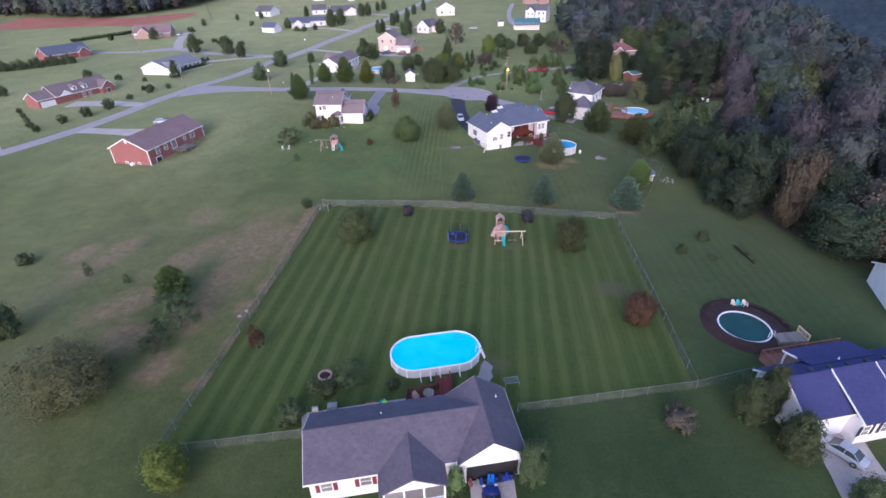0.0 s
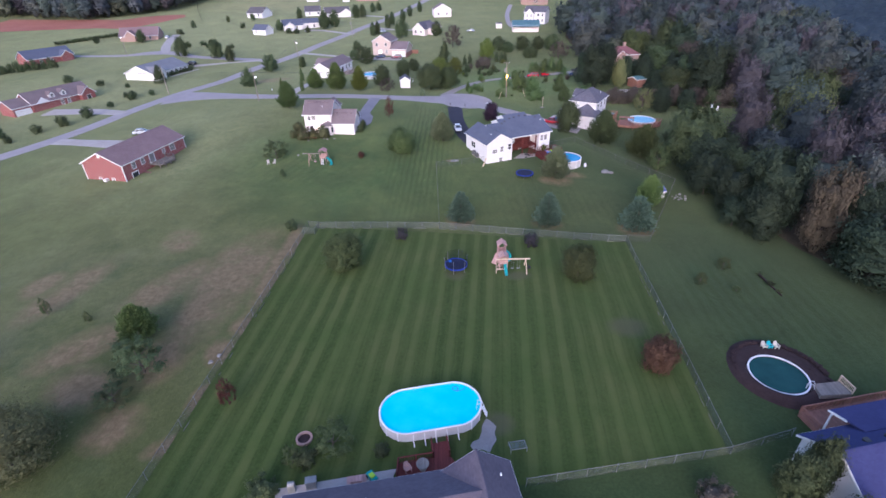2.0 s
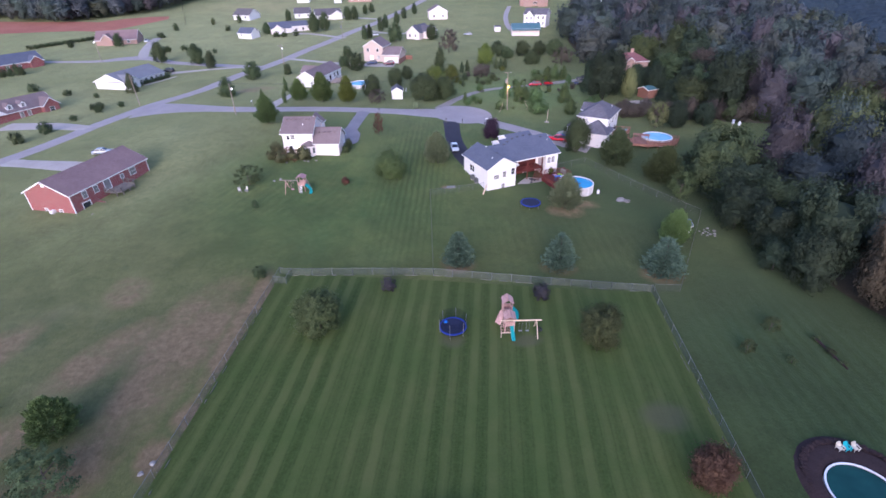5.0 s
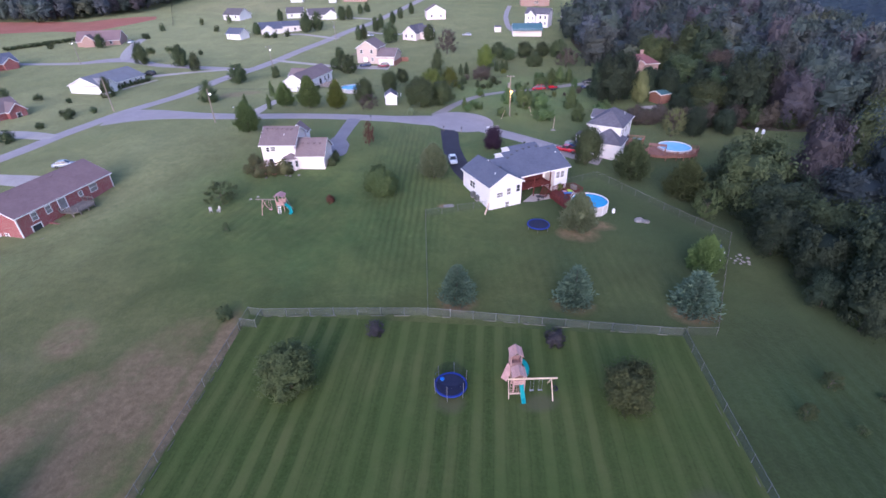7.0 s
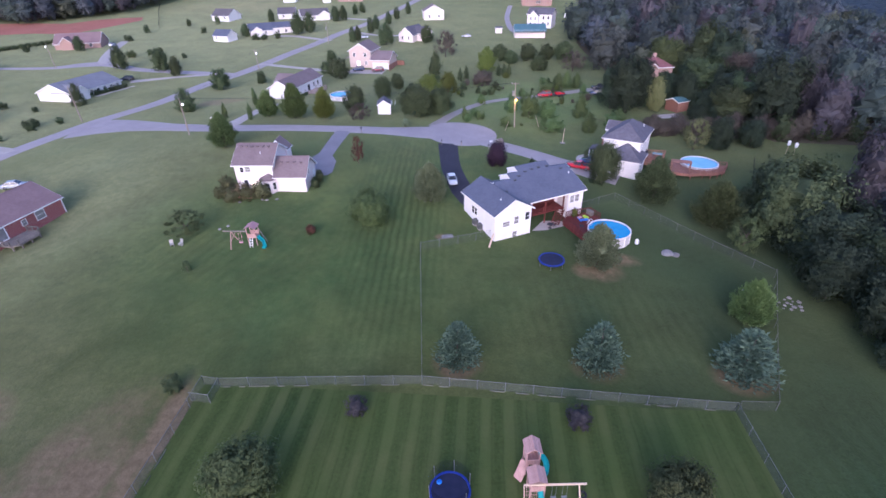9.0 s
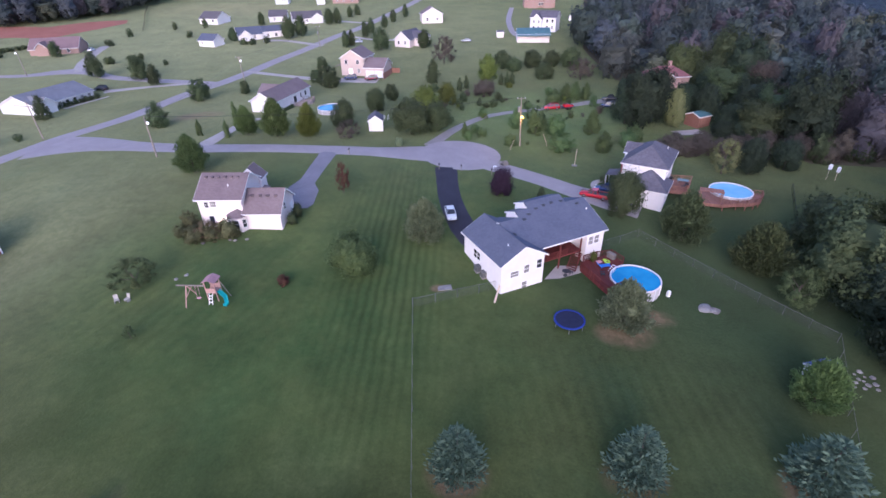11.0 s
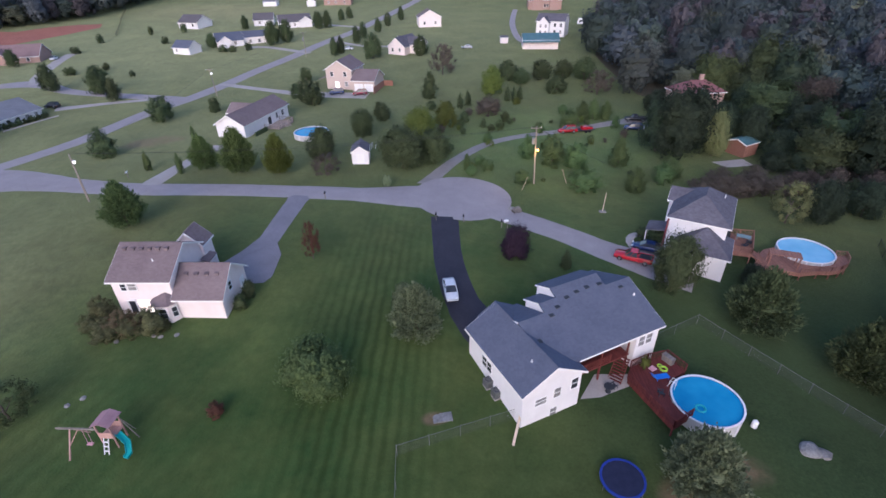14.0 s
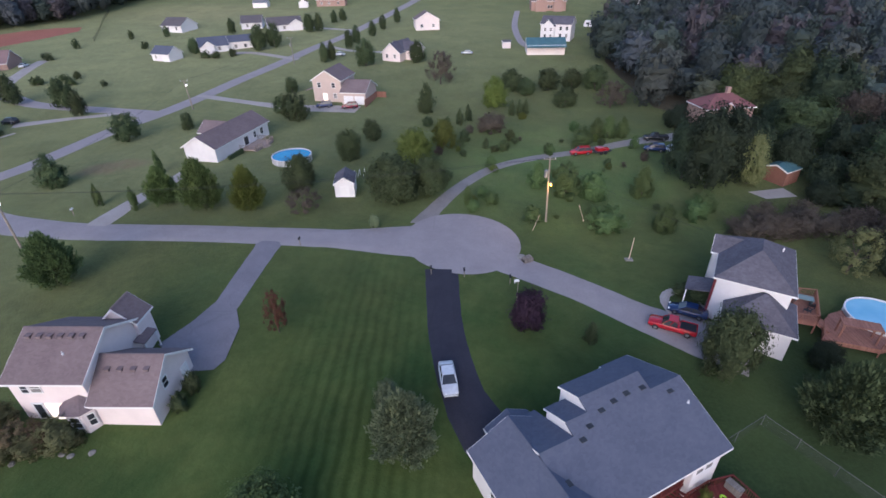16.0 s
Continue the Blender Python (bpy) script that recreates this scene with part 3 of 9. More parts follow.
def ribbon(name, pts, width, lift, mat, label, category, close_ends=False):
    """A draped strip along a smooth line. width: one number, or one for each point."""
    p = [Vector((x, y, 0)) for x, y in pts]
    w = [width] * len(p) if isinstance(width, (int, float)) else list(width)
    cen, wid = [], []
    for k in range(len(p) - 1):
        a, b, c, d = p[max(k - 1, 0)], p[k], p[k + 1], p[min(k + 2, len(p) - 1)]
        n = max(2, int((c - b).length / 1.5))
        for i in range(n):
            s = i / n
            cen.append(0.5 * (2 * b + (c - a) * s + (2 * a - 5 * b + 4 * c - d) * s * s + (3 * b - a - 3 * c + d) * s ** 3))
            wid.append(w[k] + (w[k + 1] - w[k]) * s)
    cen.append(p[-1]), wid.append(w[-1])
    v, f = [], []
    m = 5
    for k, c in enumerate(cen):
        d = (cen[min(k + 1, len(cen) - 1)] - cen[max(k - 1, 0)]).normalized()
        side = Vector((d.y, -d.x, 0))
        half = wid[k] / 2 + min(0.12, 0.2 * wid[k]) * noise.noise(Vector((c.x * 0.6, c.y * 0.6, 3.0)))
        for j in range(m):
            q = c + side * half * (j / (m - 1) * 2 - 1)
            v.append((q.x, q.y, H(q.x, q.y) + lift + (0 if 0 < j < m - 1 else -0.09)))
    for k in range(len(cen) - 1):
        f += [(k * m + j, k * m + j + 1, (k + 1) * m + j + 1, (k + 1) * m + j) for j in range(m - 1)]
    me = bpy.data.meshes.new(name)
    me.from_pydata(v, [], f)
    me.materials.append(mat)
    return tagged(new(name, me), label, category, kind="structure")


def patch(name, outline, lift, mat, label, category, step=1.2):
    """A draped area inside an outline of corners."""
    bm = bmesh.new()
    bm.faces.new([bm.verts.new((x, y, 0)) for x, y in outline])
    for axis in (0, 1):
        lo, hi = min(q[axis] for q in outline), max(q[axis] for q in outline)
        for c in np.arange(lo + step, hi, step):
            co, no = [0, 0, 0], [0, 0, 0]
            co[axis], no[axis] = c, 1
            bmesh.ops.bisect_plane(bm, geom=bm.verts[:] + bm.edges[:] + bm.faces[:], plane_co=co, plane_no=no)
    for q in bm.verts:
        q.co.z = H(q.co.x, q.co.y) + lift
    bmesh.ops.recalc_face_normals(bm, faces=bm.faces)
    me = bpy.data.meshes.new(name)
    bm.to_mesh(me)
    bm.free()
    if me.polygons and me.polygons[0].normal.z < 0:
        me.flip_normals()
    me.materials.append(mat)
    return tagged(new(name, me), label, category, kind="structure")


def disc(x, y, r, n=40, squash=1.0, turn=0.0):
    c, s = math.cos(radians(turn)), math.sin(radians(turn))
    out = []
    for i in range(n):
        a, b = r * math.cos(2 * math.pi * i / n), r * squash * math.sin(2 * math.pi * i / n)
        out.append((x + a * c - b * s, y + a * s + b * c))
    return out


YARD = [(-25.6, 34.3), (-12.0, 36.2), (9.9, 39.9), (29.9, 43.1), (32.8, 84.4), (-21.6, 87.0)]
patch("lawn", YARD, 0.02, M_LAWN, "dark green lawn mown in straight light and dark stripes", "lawn", 2.0)
ribbon("road_main", [(-172, 20), (-149, 52), (-129, 82), (-113, 107), (-103, 123.5), (-97.2, 135), (-93.6, 145), (-91.2, 154.5), (-88.2, 163.5), (-85.2, 172.8), (-80.6, 182), (-77.2, 190), (-74.9, 200.4), (-72.0, 212.4), (-67.5, 222.6), (-62.9, 236.2), (-58, 254), (-51.4, 273.4), (-43.8, 298.5), (-35.6, 319), (-24.2, 358.4), (-13.9, 394.7), (-6, 425)],
       6.2, 0.05, M_ROAD, "worn grey asphalt country road", "road")
ribbon("road_side", [(-86, 167.5), (-79, 168), (-71, 166.8), (-62, 164.0), (-47, 160), (-25.5, 158), (-10, 157.2), (-3, 157.2), (7, 157.6)], [17, 13, 9, 6.2, 5.4, 5.2, 5.8, 8.5, 12], 0.065, M_ROAD, "worn grey asphalt side street", "road")
patch("road_turning_circle", disc(7.2, 157.7, 8.1), 0.07, M_ROAD, "round asphalt turning circle at the street's end", "road")
ribbon("road_west", [(-69, 222), (-76, 224.8), (-93, 229), (-107.5, 233.2), (-119, 240), (-127, 242), (-133, 240.5), (-140.7, 237), (-157.6, 237), (-190, 239)], [8, 5.4, 5, 5, 6, 9, 8, 5, 3.6, 3.4], 0.06, M_ROAD, "narrow asphalt road between lawns", "road")
ribbon("driveway_brown_brick", [(-124, 241), (-131, 256), (-137, 274), (-139, 284)], 4.5, 0.075, M_CONCRETE, "concrete driveway", "driveway")
ribbon("gravel_lane", [(1.5, 162), (2.8, 166.3), (7.6, 176.5), (14, 185.2), (22, 190.3), (33, 194.2), (46.4, 199.7), (56, 202)], [5, 3.4, 2.9, 2.9, 2.9, 3, 4, 6], 0.05, M_GRAVEL, "narrow grey gravel lane", "lane")
ribbon("driveway_cream", [(-18.8, 156), (-19.9, 142)], [3.6, 2.9], 0.08, M_DRIVE, "grey asphalt driveway", "driveway")
patch("driveway_apron_cream", [(-21.3, 143), (-18.6, 142.2), (-17.2, 139.2), (-17.1, 134.6), (-17.8, 133.4), (-19.8, 133.2), (-24.6, 136.6), (-22.5, 140)], 0.085, M_DRIVE, "grey asphalt parking apron", "driveway")
ribbon("driveway_black", [(4.3, 150.5), (4.5, 144), (4.9, 138.3), (6.3, 131.3), (8.4, 127), (11, 123.6)], [4.4, 4.0, 4.0, 4.3, 5.4, 6.0], 0.085, M_BLACKTOP, "fresh black asphalt driveway", "driveway")
ribbon("driveway_two_storey", [(12.5, 153), (21.3, 147.5), (27.5, 142.8), (32.5, 140.0), (37, 137.5)], [5.2, 4.9, 5.2, 7.0, 7.5], 0.08, M_ROAD, "grey asphalt driveway", "driveway")
ribbon("path_porch", [(31.2, 143.6), (31.0, 145.6), (31.8, 147.2), (33.0, 147.8)], 1.1, 0.09, M_CONCRETE, "short curved concrete path to the porch", "path")
ribbon("driveway_ranch", [(-46.1, 161.5), (-44.3, 173.6), (-42.1, 182.5)], [4.4, 2.9, 3.6], 0.075, M_CONCRETE, "pale concrete driveway", "driveway")
ribbon("driveway_tan", [(-64, 238.6), (-59, 236.3), (-47.4, 231.2), (-36.8, 226.8), (-28, 225.2), (-17, 223.6)], [4, 3, 3, 4, 6, 6], 0.075, M_CONCRETE, "pale concrete driveway", "driveway")
ribbon("driveway_red_brick", [(-97, 131), (-90, 129.6), (-78, 127)], [4.5, 4.2, 5.5], 0.075, M_CONCRETE, "pale concrete driveway", "driveway")
ribbon("driveway_dormers", [(-92, 153), (-104, 156.5), (-118, 157)], [4, 5.5, 7], 0.075, M_CONCRETE, "pale concrete driveway", "driveway")
ribbon("driveway_long_white", [(-76, 224), (-87, 221), (-100, 216)], [2.6, 2.6, 4], 0.08, M_CONCRETE, "pale concrete driveway", "driveway")
ribbon("driveway_navy", [(41.5, 37.8), (40.4, 33.5), (39, 25), (38, 12)], [4.8, 6, 6, 6], 0.06, M_CONCRETE, "stained concrete driveway", "driveway")
ribbon("driveway_near", [(6.6, 33.5), (6.9, 25), (7.2, 8)], [4.8, 5, 5], 0.06, M_CONCRETE, "stained concrete driveway", "driveway")
ribbon("driveway_farm", [(43, 372), (37, 335), (35.4, 303), (38, 290), (41, 284)], 3.2, 0.06, M_ROAD, "grey lane to the farmhouse", "driveway")
ribbon("driveway_blue_roofs", [(-46, 279), (-50, 281.7), (-65.8, 290.7), (-74, 290)], [4, 3.6, 3.6, 5], 0.06, M_CONCRETE, "pale concrete driveway", "driveway")
M_RED_SOIL = plain("ploughed_red_clay", (0.25, 0.090, 0.062), (0.36, 0.150, 0.105), 0.08, 0.95, fine=1.4)
patch("ploughed_field", [(-268, 338), (-233, 333), (-214, 333), (-194.4, 330), (-185.6, 340), (-174, 345), (-163, 346), (-159, 337), (-165.8, 321.3), (-176, 302), (-186, 303.5), (-195, 305), (-211, 303), (-266, 296)], 0.05, M_RED_SOIL, "bare ploughed field of red clay", "field", 4.0)
ribbon("driveway_corner", [(-108.5, 112.5), (-113.0, 118.5), (-122, 124)], [6.5, 6, 7], 0.06, M_CONCRETE, "pale concrete driveway", "driveway")
ribbon("driveway_far", [(-40, 300), (-28, 291), (-17, 289)], 3.2, 0.06, M_CONCRETE, "pale concrete driveway", "driveway")
ribbon("track_far", [(-31, 329), (-36, 330.5), (-53, 336.7), (-62, 339)], 3.6, 0.06, M_CONCRETE, "pale side road far off", "road")


# ---------- houses ----------
def wing(root, u0, u1, v0, v1, eave, ridge, axis, wall_mat, roof_mat, over=0.35, low=-1.2, kind="gable", at=None, roof_label=""):
    """One block of a house: the rectangle is that of its eaves. axis: the way its ridge runs. at: the ridge's place if not in the middle."""
    th = 0.16
    a0, a1, b0, b1 = (u0, u1, v0, v1) if axis == "u" else (v0, v1, u0, u1)  # a along the ridge, b across
    mid = (b0 + b1) / 2 if at is None else at
    push = "x" if axis == "u" else "y"

    def roof_at(b):
        return eave + (ridge - eave) * ((b - b0) / (mid - b0) if b < mid else (b1 - b) / (b1 - mid))

    walls, roof, boards = Mesh(), Mesh(), []
    if kind == "gable":
        pent = [(b0 + over, low), (b1 - over, low), (b1 - over, roof_at(b1 - over) - th), (mid, ridge - th), (b0 + over, roof_at(b0 + over) - th)]
        walls.prism(pent, a0 + over, a1 - over, push)
        roof.prism([(b0, eave), (mid, ridge), (b1, eave), (b1, eave - th), (mid, ridge - th), (b0, eave - th)], a0, a1, push)
        # ridge cap
        roof.prism([(mid - 0.15, ridge - 0.02), (mid, ridge + 0.05), (mid + 0.15, ridge - 0.02)], a0, a1, push)
        for a in (a0 - 0.03, a1 + 0.0):
            for (p, q) in ((b0, mid), (mid, b1)):
                zp, zq = (eave, ridge) if p == b0 else (ridge, eave)
                boards.append(("rake_board", Mesh().prism([(p, zp - 0.015), (q, zq - 0.015), (q, zq - 0.26), (p, zp - 0.26)], a, a + 0.03, push)))
        for b in (b0 - 0.03, b1):
            boards.append(("fascia", Mesh().prism([(b, eave - 0.22), (b + 0.03, eave - 0.22), (b + 0.03, eave - 0.03), (b, eave - 0.03)], a0, a1, push)))
    else:
        inset = min(mid - b0, (a1 - a0) / 2 - 0.05)
        def xyz(a, b, z):
            return (a, b, z) if axis == "u" else (b, a, z)
        lo = [xyz(a0, b0, eave), xyz(a1, b0, eave), xyz(a1, b1, eave), xyz(a0, b1, eave)]
        under = [(x, y, z - th) for x, y, z in lo]
        top = [xyz(a0 + inset, mid, ridge), xyz(a1 - inset, mid, ridge)]
        roof.add(lo + under + top, [(0, 1, 9, 8), (1, 2, 9), (2, 3, 8, 9), (3, 0, 8), (0, 4, 5, 1), (1, 5, 6, 2), (2, 6, 7, 3), (3, 7, 4, 0), (7, 6, 5, 4)])
        x0, x1, y0, y1 = (a0, a1, b0, b1) if axis == "u" else (b0, b1, a0, a1)
        walls.box(x0 + over, x1 - over, y0 + over, y1 - over, low, eave - th)
        for q in ((x0, x1, y0 - 0.03, y0), (x0, x1, y1, y1 + 0.03), (x0 - 0.03, x0, y0 - 0.03, y1 + 0.03), (x1, x1 + 0.03, y0 - 0.03, y1 + 0.03)):
            boards.append(("fascia", Mesh().box(*q, eave - 0.22, eave - 0.02)))
    w = part("wall", walls, wall_mat, root)
    part("roof", roof, roof_mat, root, roof_label)
    for name, board in boards:
        part(name, board, M_TRIM, root)
    return w


def on_wall(x, y, z, face):
    """A pose on a wall: x to the right as seen from outside, y into the wall, z up. face: the heading of the outward normal, in degrees."""
    return pose(x, y, z, 0, 0, face + 90)


def window(root, x, y, z, face, w=0.9, h=1.3, pane=None, shutters=None, bars=True):
    m = on_wall(x, y, z, face)
    f = Mesh()
    f.m = m
    b = 0.08
    f.box(-w / 2 - b, w / 2 + b, -0.06, 0.02, h / 2, h / 2 + b).box(-w / 2 - b, w / 2 + b, -0.08, 0.02, -h / 2 - b, -h / 2)
    f.box(-w / 2 - b, -w / 2, -0.06, 0.02, -h / 2, h / 2).box(w / 2, w / 2 + b, -0.06, 0.02, -h / 2, h / 2)
    if bars:
        f.box(-w / 2, w / 2, -0.05, 0.0, -0.025, 0.025)
    win = part("window", f, M_TRIM, root)
    g = Mesh()
    g.m = m
    part("pane", g.box(-w / 2, w / 2, -0.025, 0.01, -h / 2, h / 2), pane or M_GLASS, win)
    if shutters:
        for s in (-1, 1):
            k = Mesh()
            k.m = m
            c = s * (w / 2 + b + 0.2)
            k.box(c - 0.19, c + 0.19, -0.05, 0.0, -h / 2 - 0.05, h / 2 + 0.05)
            for i in range(5):
                zz = -h / 2 + h * (i + 0.5) / 5
                k.box(c - 0.15, c + 0.15, -0.065, -0.05, zz - h * 0.07, zz + h * 0.07)
            part("shutter", k, shutters, root)
    return win


def door(root, x, y, z, face, w=0.95, h=2.05, mat=None, pane=None):
    """z: the height of its sill."""
    m = on_wall(x, y, z, face)
    f = Mesh()
    f.m = m
    f.box(-w / 2 - 0.09, w / 2 + 0.09, -0.06, 0.02, h, h + 0.1).box(-w / 2 - 0.09, -w / 2, -0.06, 0.02, 0, h).box(w / 2, w / 2 + 0.09, -0.06, 0.02, 0, h)
    d = part("door", f, M_TRIM, root)
    g = Mesh()
    g.m = m
    g.box(-w / 2, w / 2, -0.03, 0.01, 0, h)
    for k in (0.12, 0.55):
        g.box(-w / 2 + 0.12, w / 2 - 0.12, -0.045, -0.03, h * k, h * (k + 0.33))
    part("leaf", g, mat or M_TRIM, d)
    if pane:
        q = Mesh()
        q.m = m
        part("pane", q.box(-w / 2 + 0.1, w / 2 - 0.1, -0.05, -0.046, h * 0.1, h * 0.95), pane, d)
    return d


def garage_door(root, x, y, z, face, w=2.6, h=2.1, mat=None):
    m = on_wall(x, y, z, face)
    f = Mesh()
    f.m = m
    f.box(-w / 2 - 0.1, w / 2 + 0.1, -0.06, 0.02, h, h + 0.12).box(-w / 2 - 0.1, -w / 2, -0.06, 0.02, 0, h).box(w / 2, w / 2 + 0.1, -0.06, 0.02, 0, h)
    d = part("garage_door", f, M_TRIM, root)
    for i in range(4):
        g = Mesh()
        g.m = m
        part("panel", g.box(-w / 2, w / 2, -0.03, 0.01, h * i / 4 + 0.012, h * (i + 1) / 4 - 0.012), mat or M_TRIM, d)


def roof_vents(root, spots, mat=None):
    """Low box vents on a roof: x, y, z."""
    for x, y, z in spots:
        k = Mesh().box(x - 0.2, x + 0.2, y - 0.2, y + 0.2, z - 0.16, z + 0.1)
        k.box(x - 0.26, x + 0.26, y - 0.26, y + 0.26, z + 0.1, z + 0.14)
        part("roof_vent", k, mat or M_SHUTTER_DARK, root)


def pipe(root, x, y, z):
    part("vent_pipe", Mesh().tube((x, y, z - 0.4), (x, y, z + 0.25), 0.055, 0.055).tube((x, y, z), (x, y, z + 0.05), 0.12, 0.07), M_TRIM, root)


def chimney(root, x, y, z0, z1, mat):
    part("chimney", Mesh().box(x - 0.45, x + 0.45, y - 0.35, y + 0.35, z0, z1).box(x - 0.52, x + 0.52, y - 0.42, y + 0.42, z1, z1 + 0.12), mat, root)


def railing(root, pts, h=0.95, mat=None, step=0.16, post_step=1.6):
    """Posts, rails and balusters along a line of points."""
    posts, bars = Mesh(), Mesh()
    for p, q in zip(pts, pts[1:]):
        p, q = Vector(p), Vector(q)
        n = max(1, round((q - p).length / post_step))
        for i in range(n + 1):
            c = p.lerp(q, i / n)
            posts.box(c.x - 0.05, c.x + 0.05, c.y - 0.05, c.y + 0.05, c.z, c.z + h + 0.05)
        up = Vector((0, 0, 1))
        posts.beam(p + up * h, q + up * h, 0.12, 0.05).beam(p + up * 0.12, q + up * 0.12, 0.05, 0.07)
        k = max(1, int((q - p).length / step))
        for i in range(k):
            c = p.lerp(q, (i + 0.5) / k)
            bars.beam(c + up * 0.12, c + up * h, 0.04, 0.04)
    r = part("railing", posts, mat, root)
    part("rail_infill", bars, mat, r)


def steps(root, p0, p1, width, n, mat):
    """A flight from the point p0 down to p1."""
    p0, p1 = Vector(p0), Vector(p1)
    d = Vector((p1.x - p0.x, p1.y - p0.y, 0))
    side = Vector((d.y, -d.x, 0)).normalized() * width / 2
    k = Mesh()
    for w in (-1, 1):
        k.beam(p0 + side * w - Vector((0, 0, 0.1)), p1 + side * w - Vector((0, 0, 0.1)), 0.06, 0.25)
    st = part("stairs", k, mat, root)
    for i in range(n):
        a = p0.lerp(p1, (i + 0.5) / n)
        q = Mesh()
        q.m = pose(a.x, a.y, a.z, 0, 0, math.degrees(math.atan2(d.y, d.x)))
        part("step", q.box(-d.length / n * 0.55, d.length / n * 0.55, -width / 2, width / 2, -0.06, 0), mat, st)


def near_house():
    z = -0.75
    r = thing("bungalow", -9.6, 29.3, z, 10.3, "white-sided bungalow with a grey shingle roof and maroon shutters", "house")
    e, g = 2.95, M_SHINGLE_PLUM
    wing(r, 0, 16.4, 0, 7.75, e, 5.15, "u", M_SIDING_WHITE, g)
    wing(r, 13.3, 19.6, -0.5, 7.5, e + 0.1, 5.35, "v", M_SIDING_WHITE, g)
    # porch gable on posts
    w = 5.9
    roof = Mesh().prism([(6.3, e), (6.3 + w / 2, 4.5), (6.3 + w, e), (6.3 + w, e - 0.16), (6.3 + w / 2, 4.34), (6.3, e - 0.16)], -2.1, 3.6, "y")
    part("porch_roof", roof, g, r)
    part("porch_gable", Mesh().prism([(6.6, e - 0.2), (6.0 + w, e - 0.2), (6.3 + w / 2, 4.28)], -1.85, -1.75, "y"), M_SIDING_WHITE, r)
    part("porch_floor", Mesh().box(6.6, 12.0, -1.9, 0.5, -0.6, 0.25), M_CONCRETE, r)
    for x in (6.7, 8.4, 10.1, 11.9):
        part("porch_post", Mesh().box(x - 0.08, x + 0.08, -1.88, -1.72, 0.2, e - 0.2).box(x - 0.13, x + 0.13, -1.93, -1.67, 0.25, 0.5), M_TRIM, r)
    railing(r, [(8.4, -1.8, 0.25), (11.9, -1.8, 0.25)], 0.85, M_TRIM)
    door(r, 9.0, 0.33, 0.25, -90, 0.95, 2.0, M_SHUTTER)
    for x in (1.8, 5.2):
        window(r, x, 0.35, 1.75, -90, 0.95, 1.1, M_CURTAIN, M_SHUTTER)
    window(r, 10.9, 0.35, 1.6, -90, 1.2, 1.2, M_GLASS)
    for x in (1.8, 4.5, 8.0):
        window(r, x, 7.4, 1.75, 90, 1.1, 1.1)
    window(r, 0.35, 3.9, 1.7, 180)
    # open garage with shelves of clutter; a black slab stands for its unlit inside
    part("garage_dark_slab", Mesh().box(14.1, 18.9, -0.19, -0.145, 0.0, 2.2), M_BLACK, r, "black slab standing for the open garage's unlit inside")
    part("garage_frame", Mesh().box(13.95, 14.1, -0.22, -0.14, 0, 2.35).box(18.9, 19.05, -0.22, -0.14, 0, 2.35).box(13.95, 19.05, -0.22, -0.14, 2.2, 2.35), M_TRIM, r)
    pipe(r, 2.0 + 5, 5.2, 4.35), pipe(r, 18.2, 5.6, 4.1)
    # stored goods along the garage mouth
    rng = random.Random(4)
    for i in range(13):
        x = 14.4 + i * 0.34
        m = (M_BLUE_PLASTIC, M_SHUTTER, M_BLACK, M_STEEL, M_TRAMP_PAD, M_SHUTTER_DARK, M_TRAMP_PAD)[rng.randrange(7)]
        q = r.matrix_basis @ Vector((x, -0.55, 0.0))
        s = 0.11 + rng.random() * 0.05
        hgt = 0.5 + rng.random() * 0.75
        k = Mesh().box(-s, s, -0.14, 0.10, 0, hgt * 0.55).box(-s * 0.8, s * 0.8, -0.1, 0.08, hgt * 0.55, hgt)
        o = single("storage_box", k, m, "coloured storage box stacked in the open garage", "box", "boxes in the garage")
        o.matrix_basis = pose(q.x, q.y, q.z, 0, 0, 10)
    return r


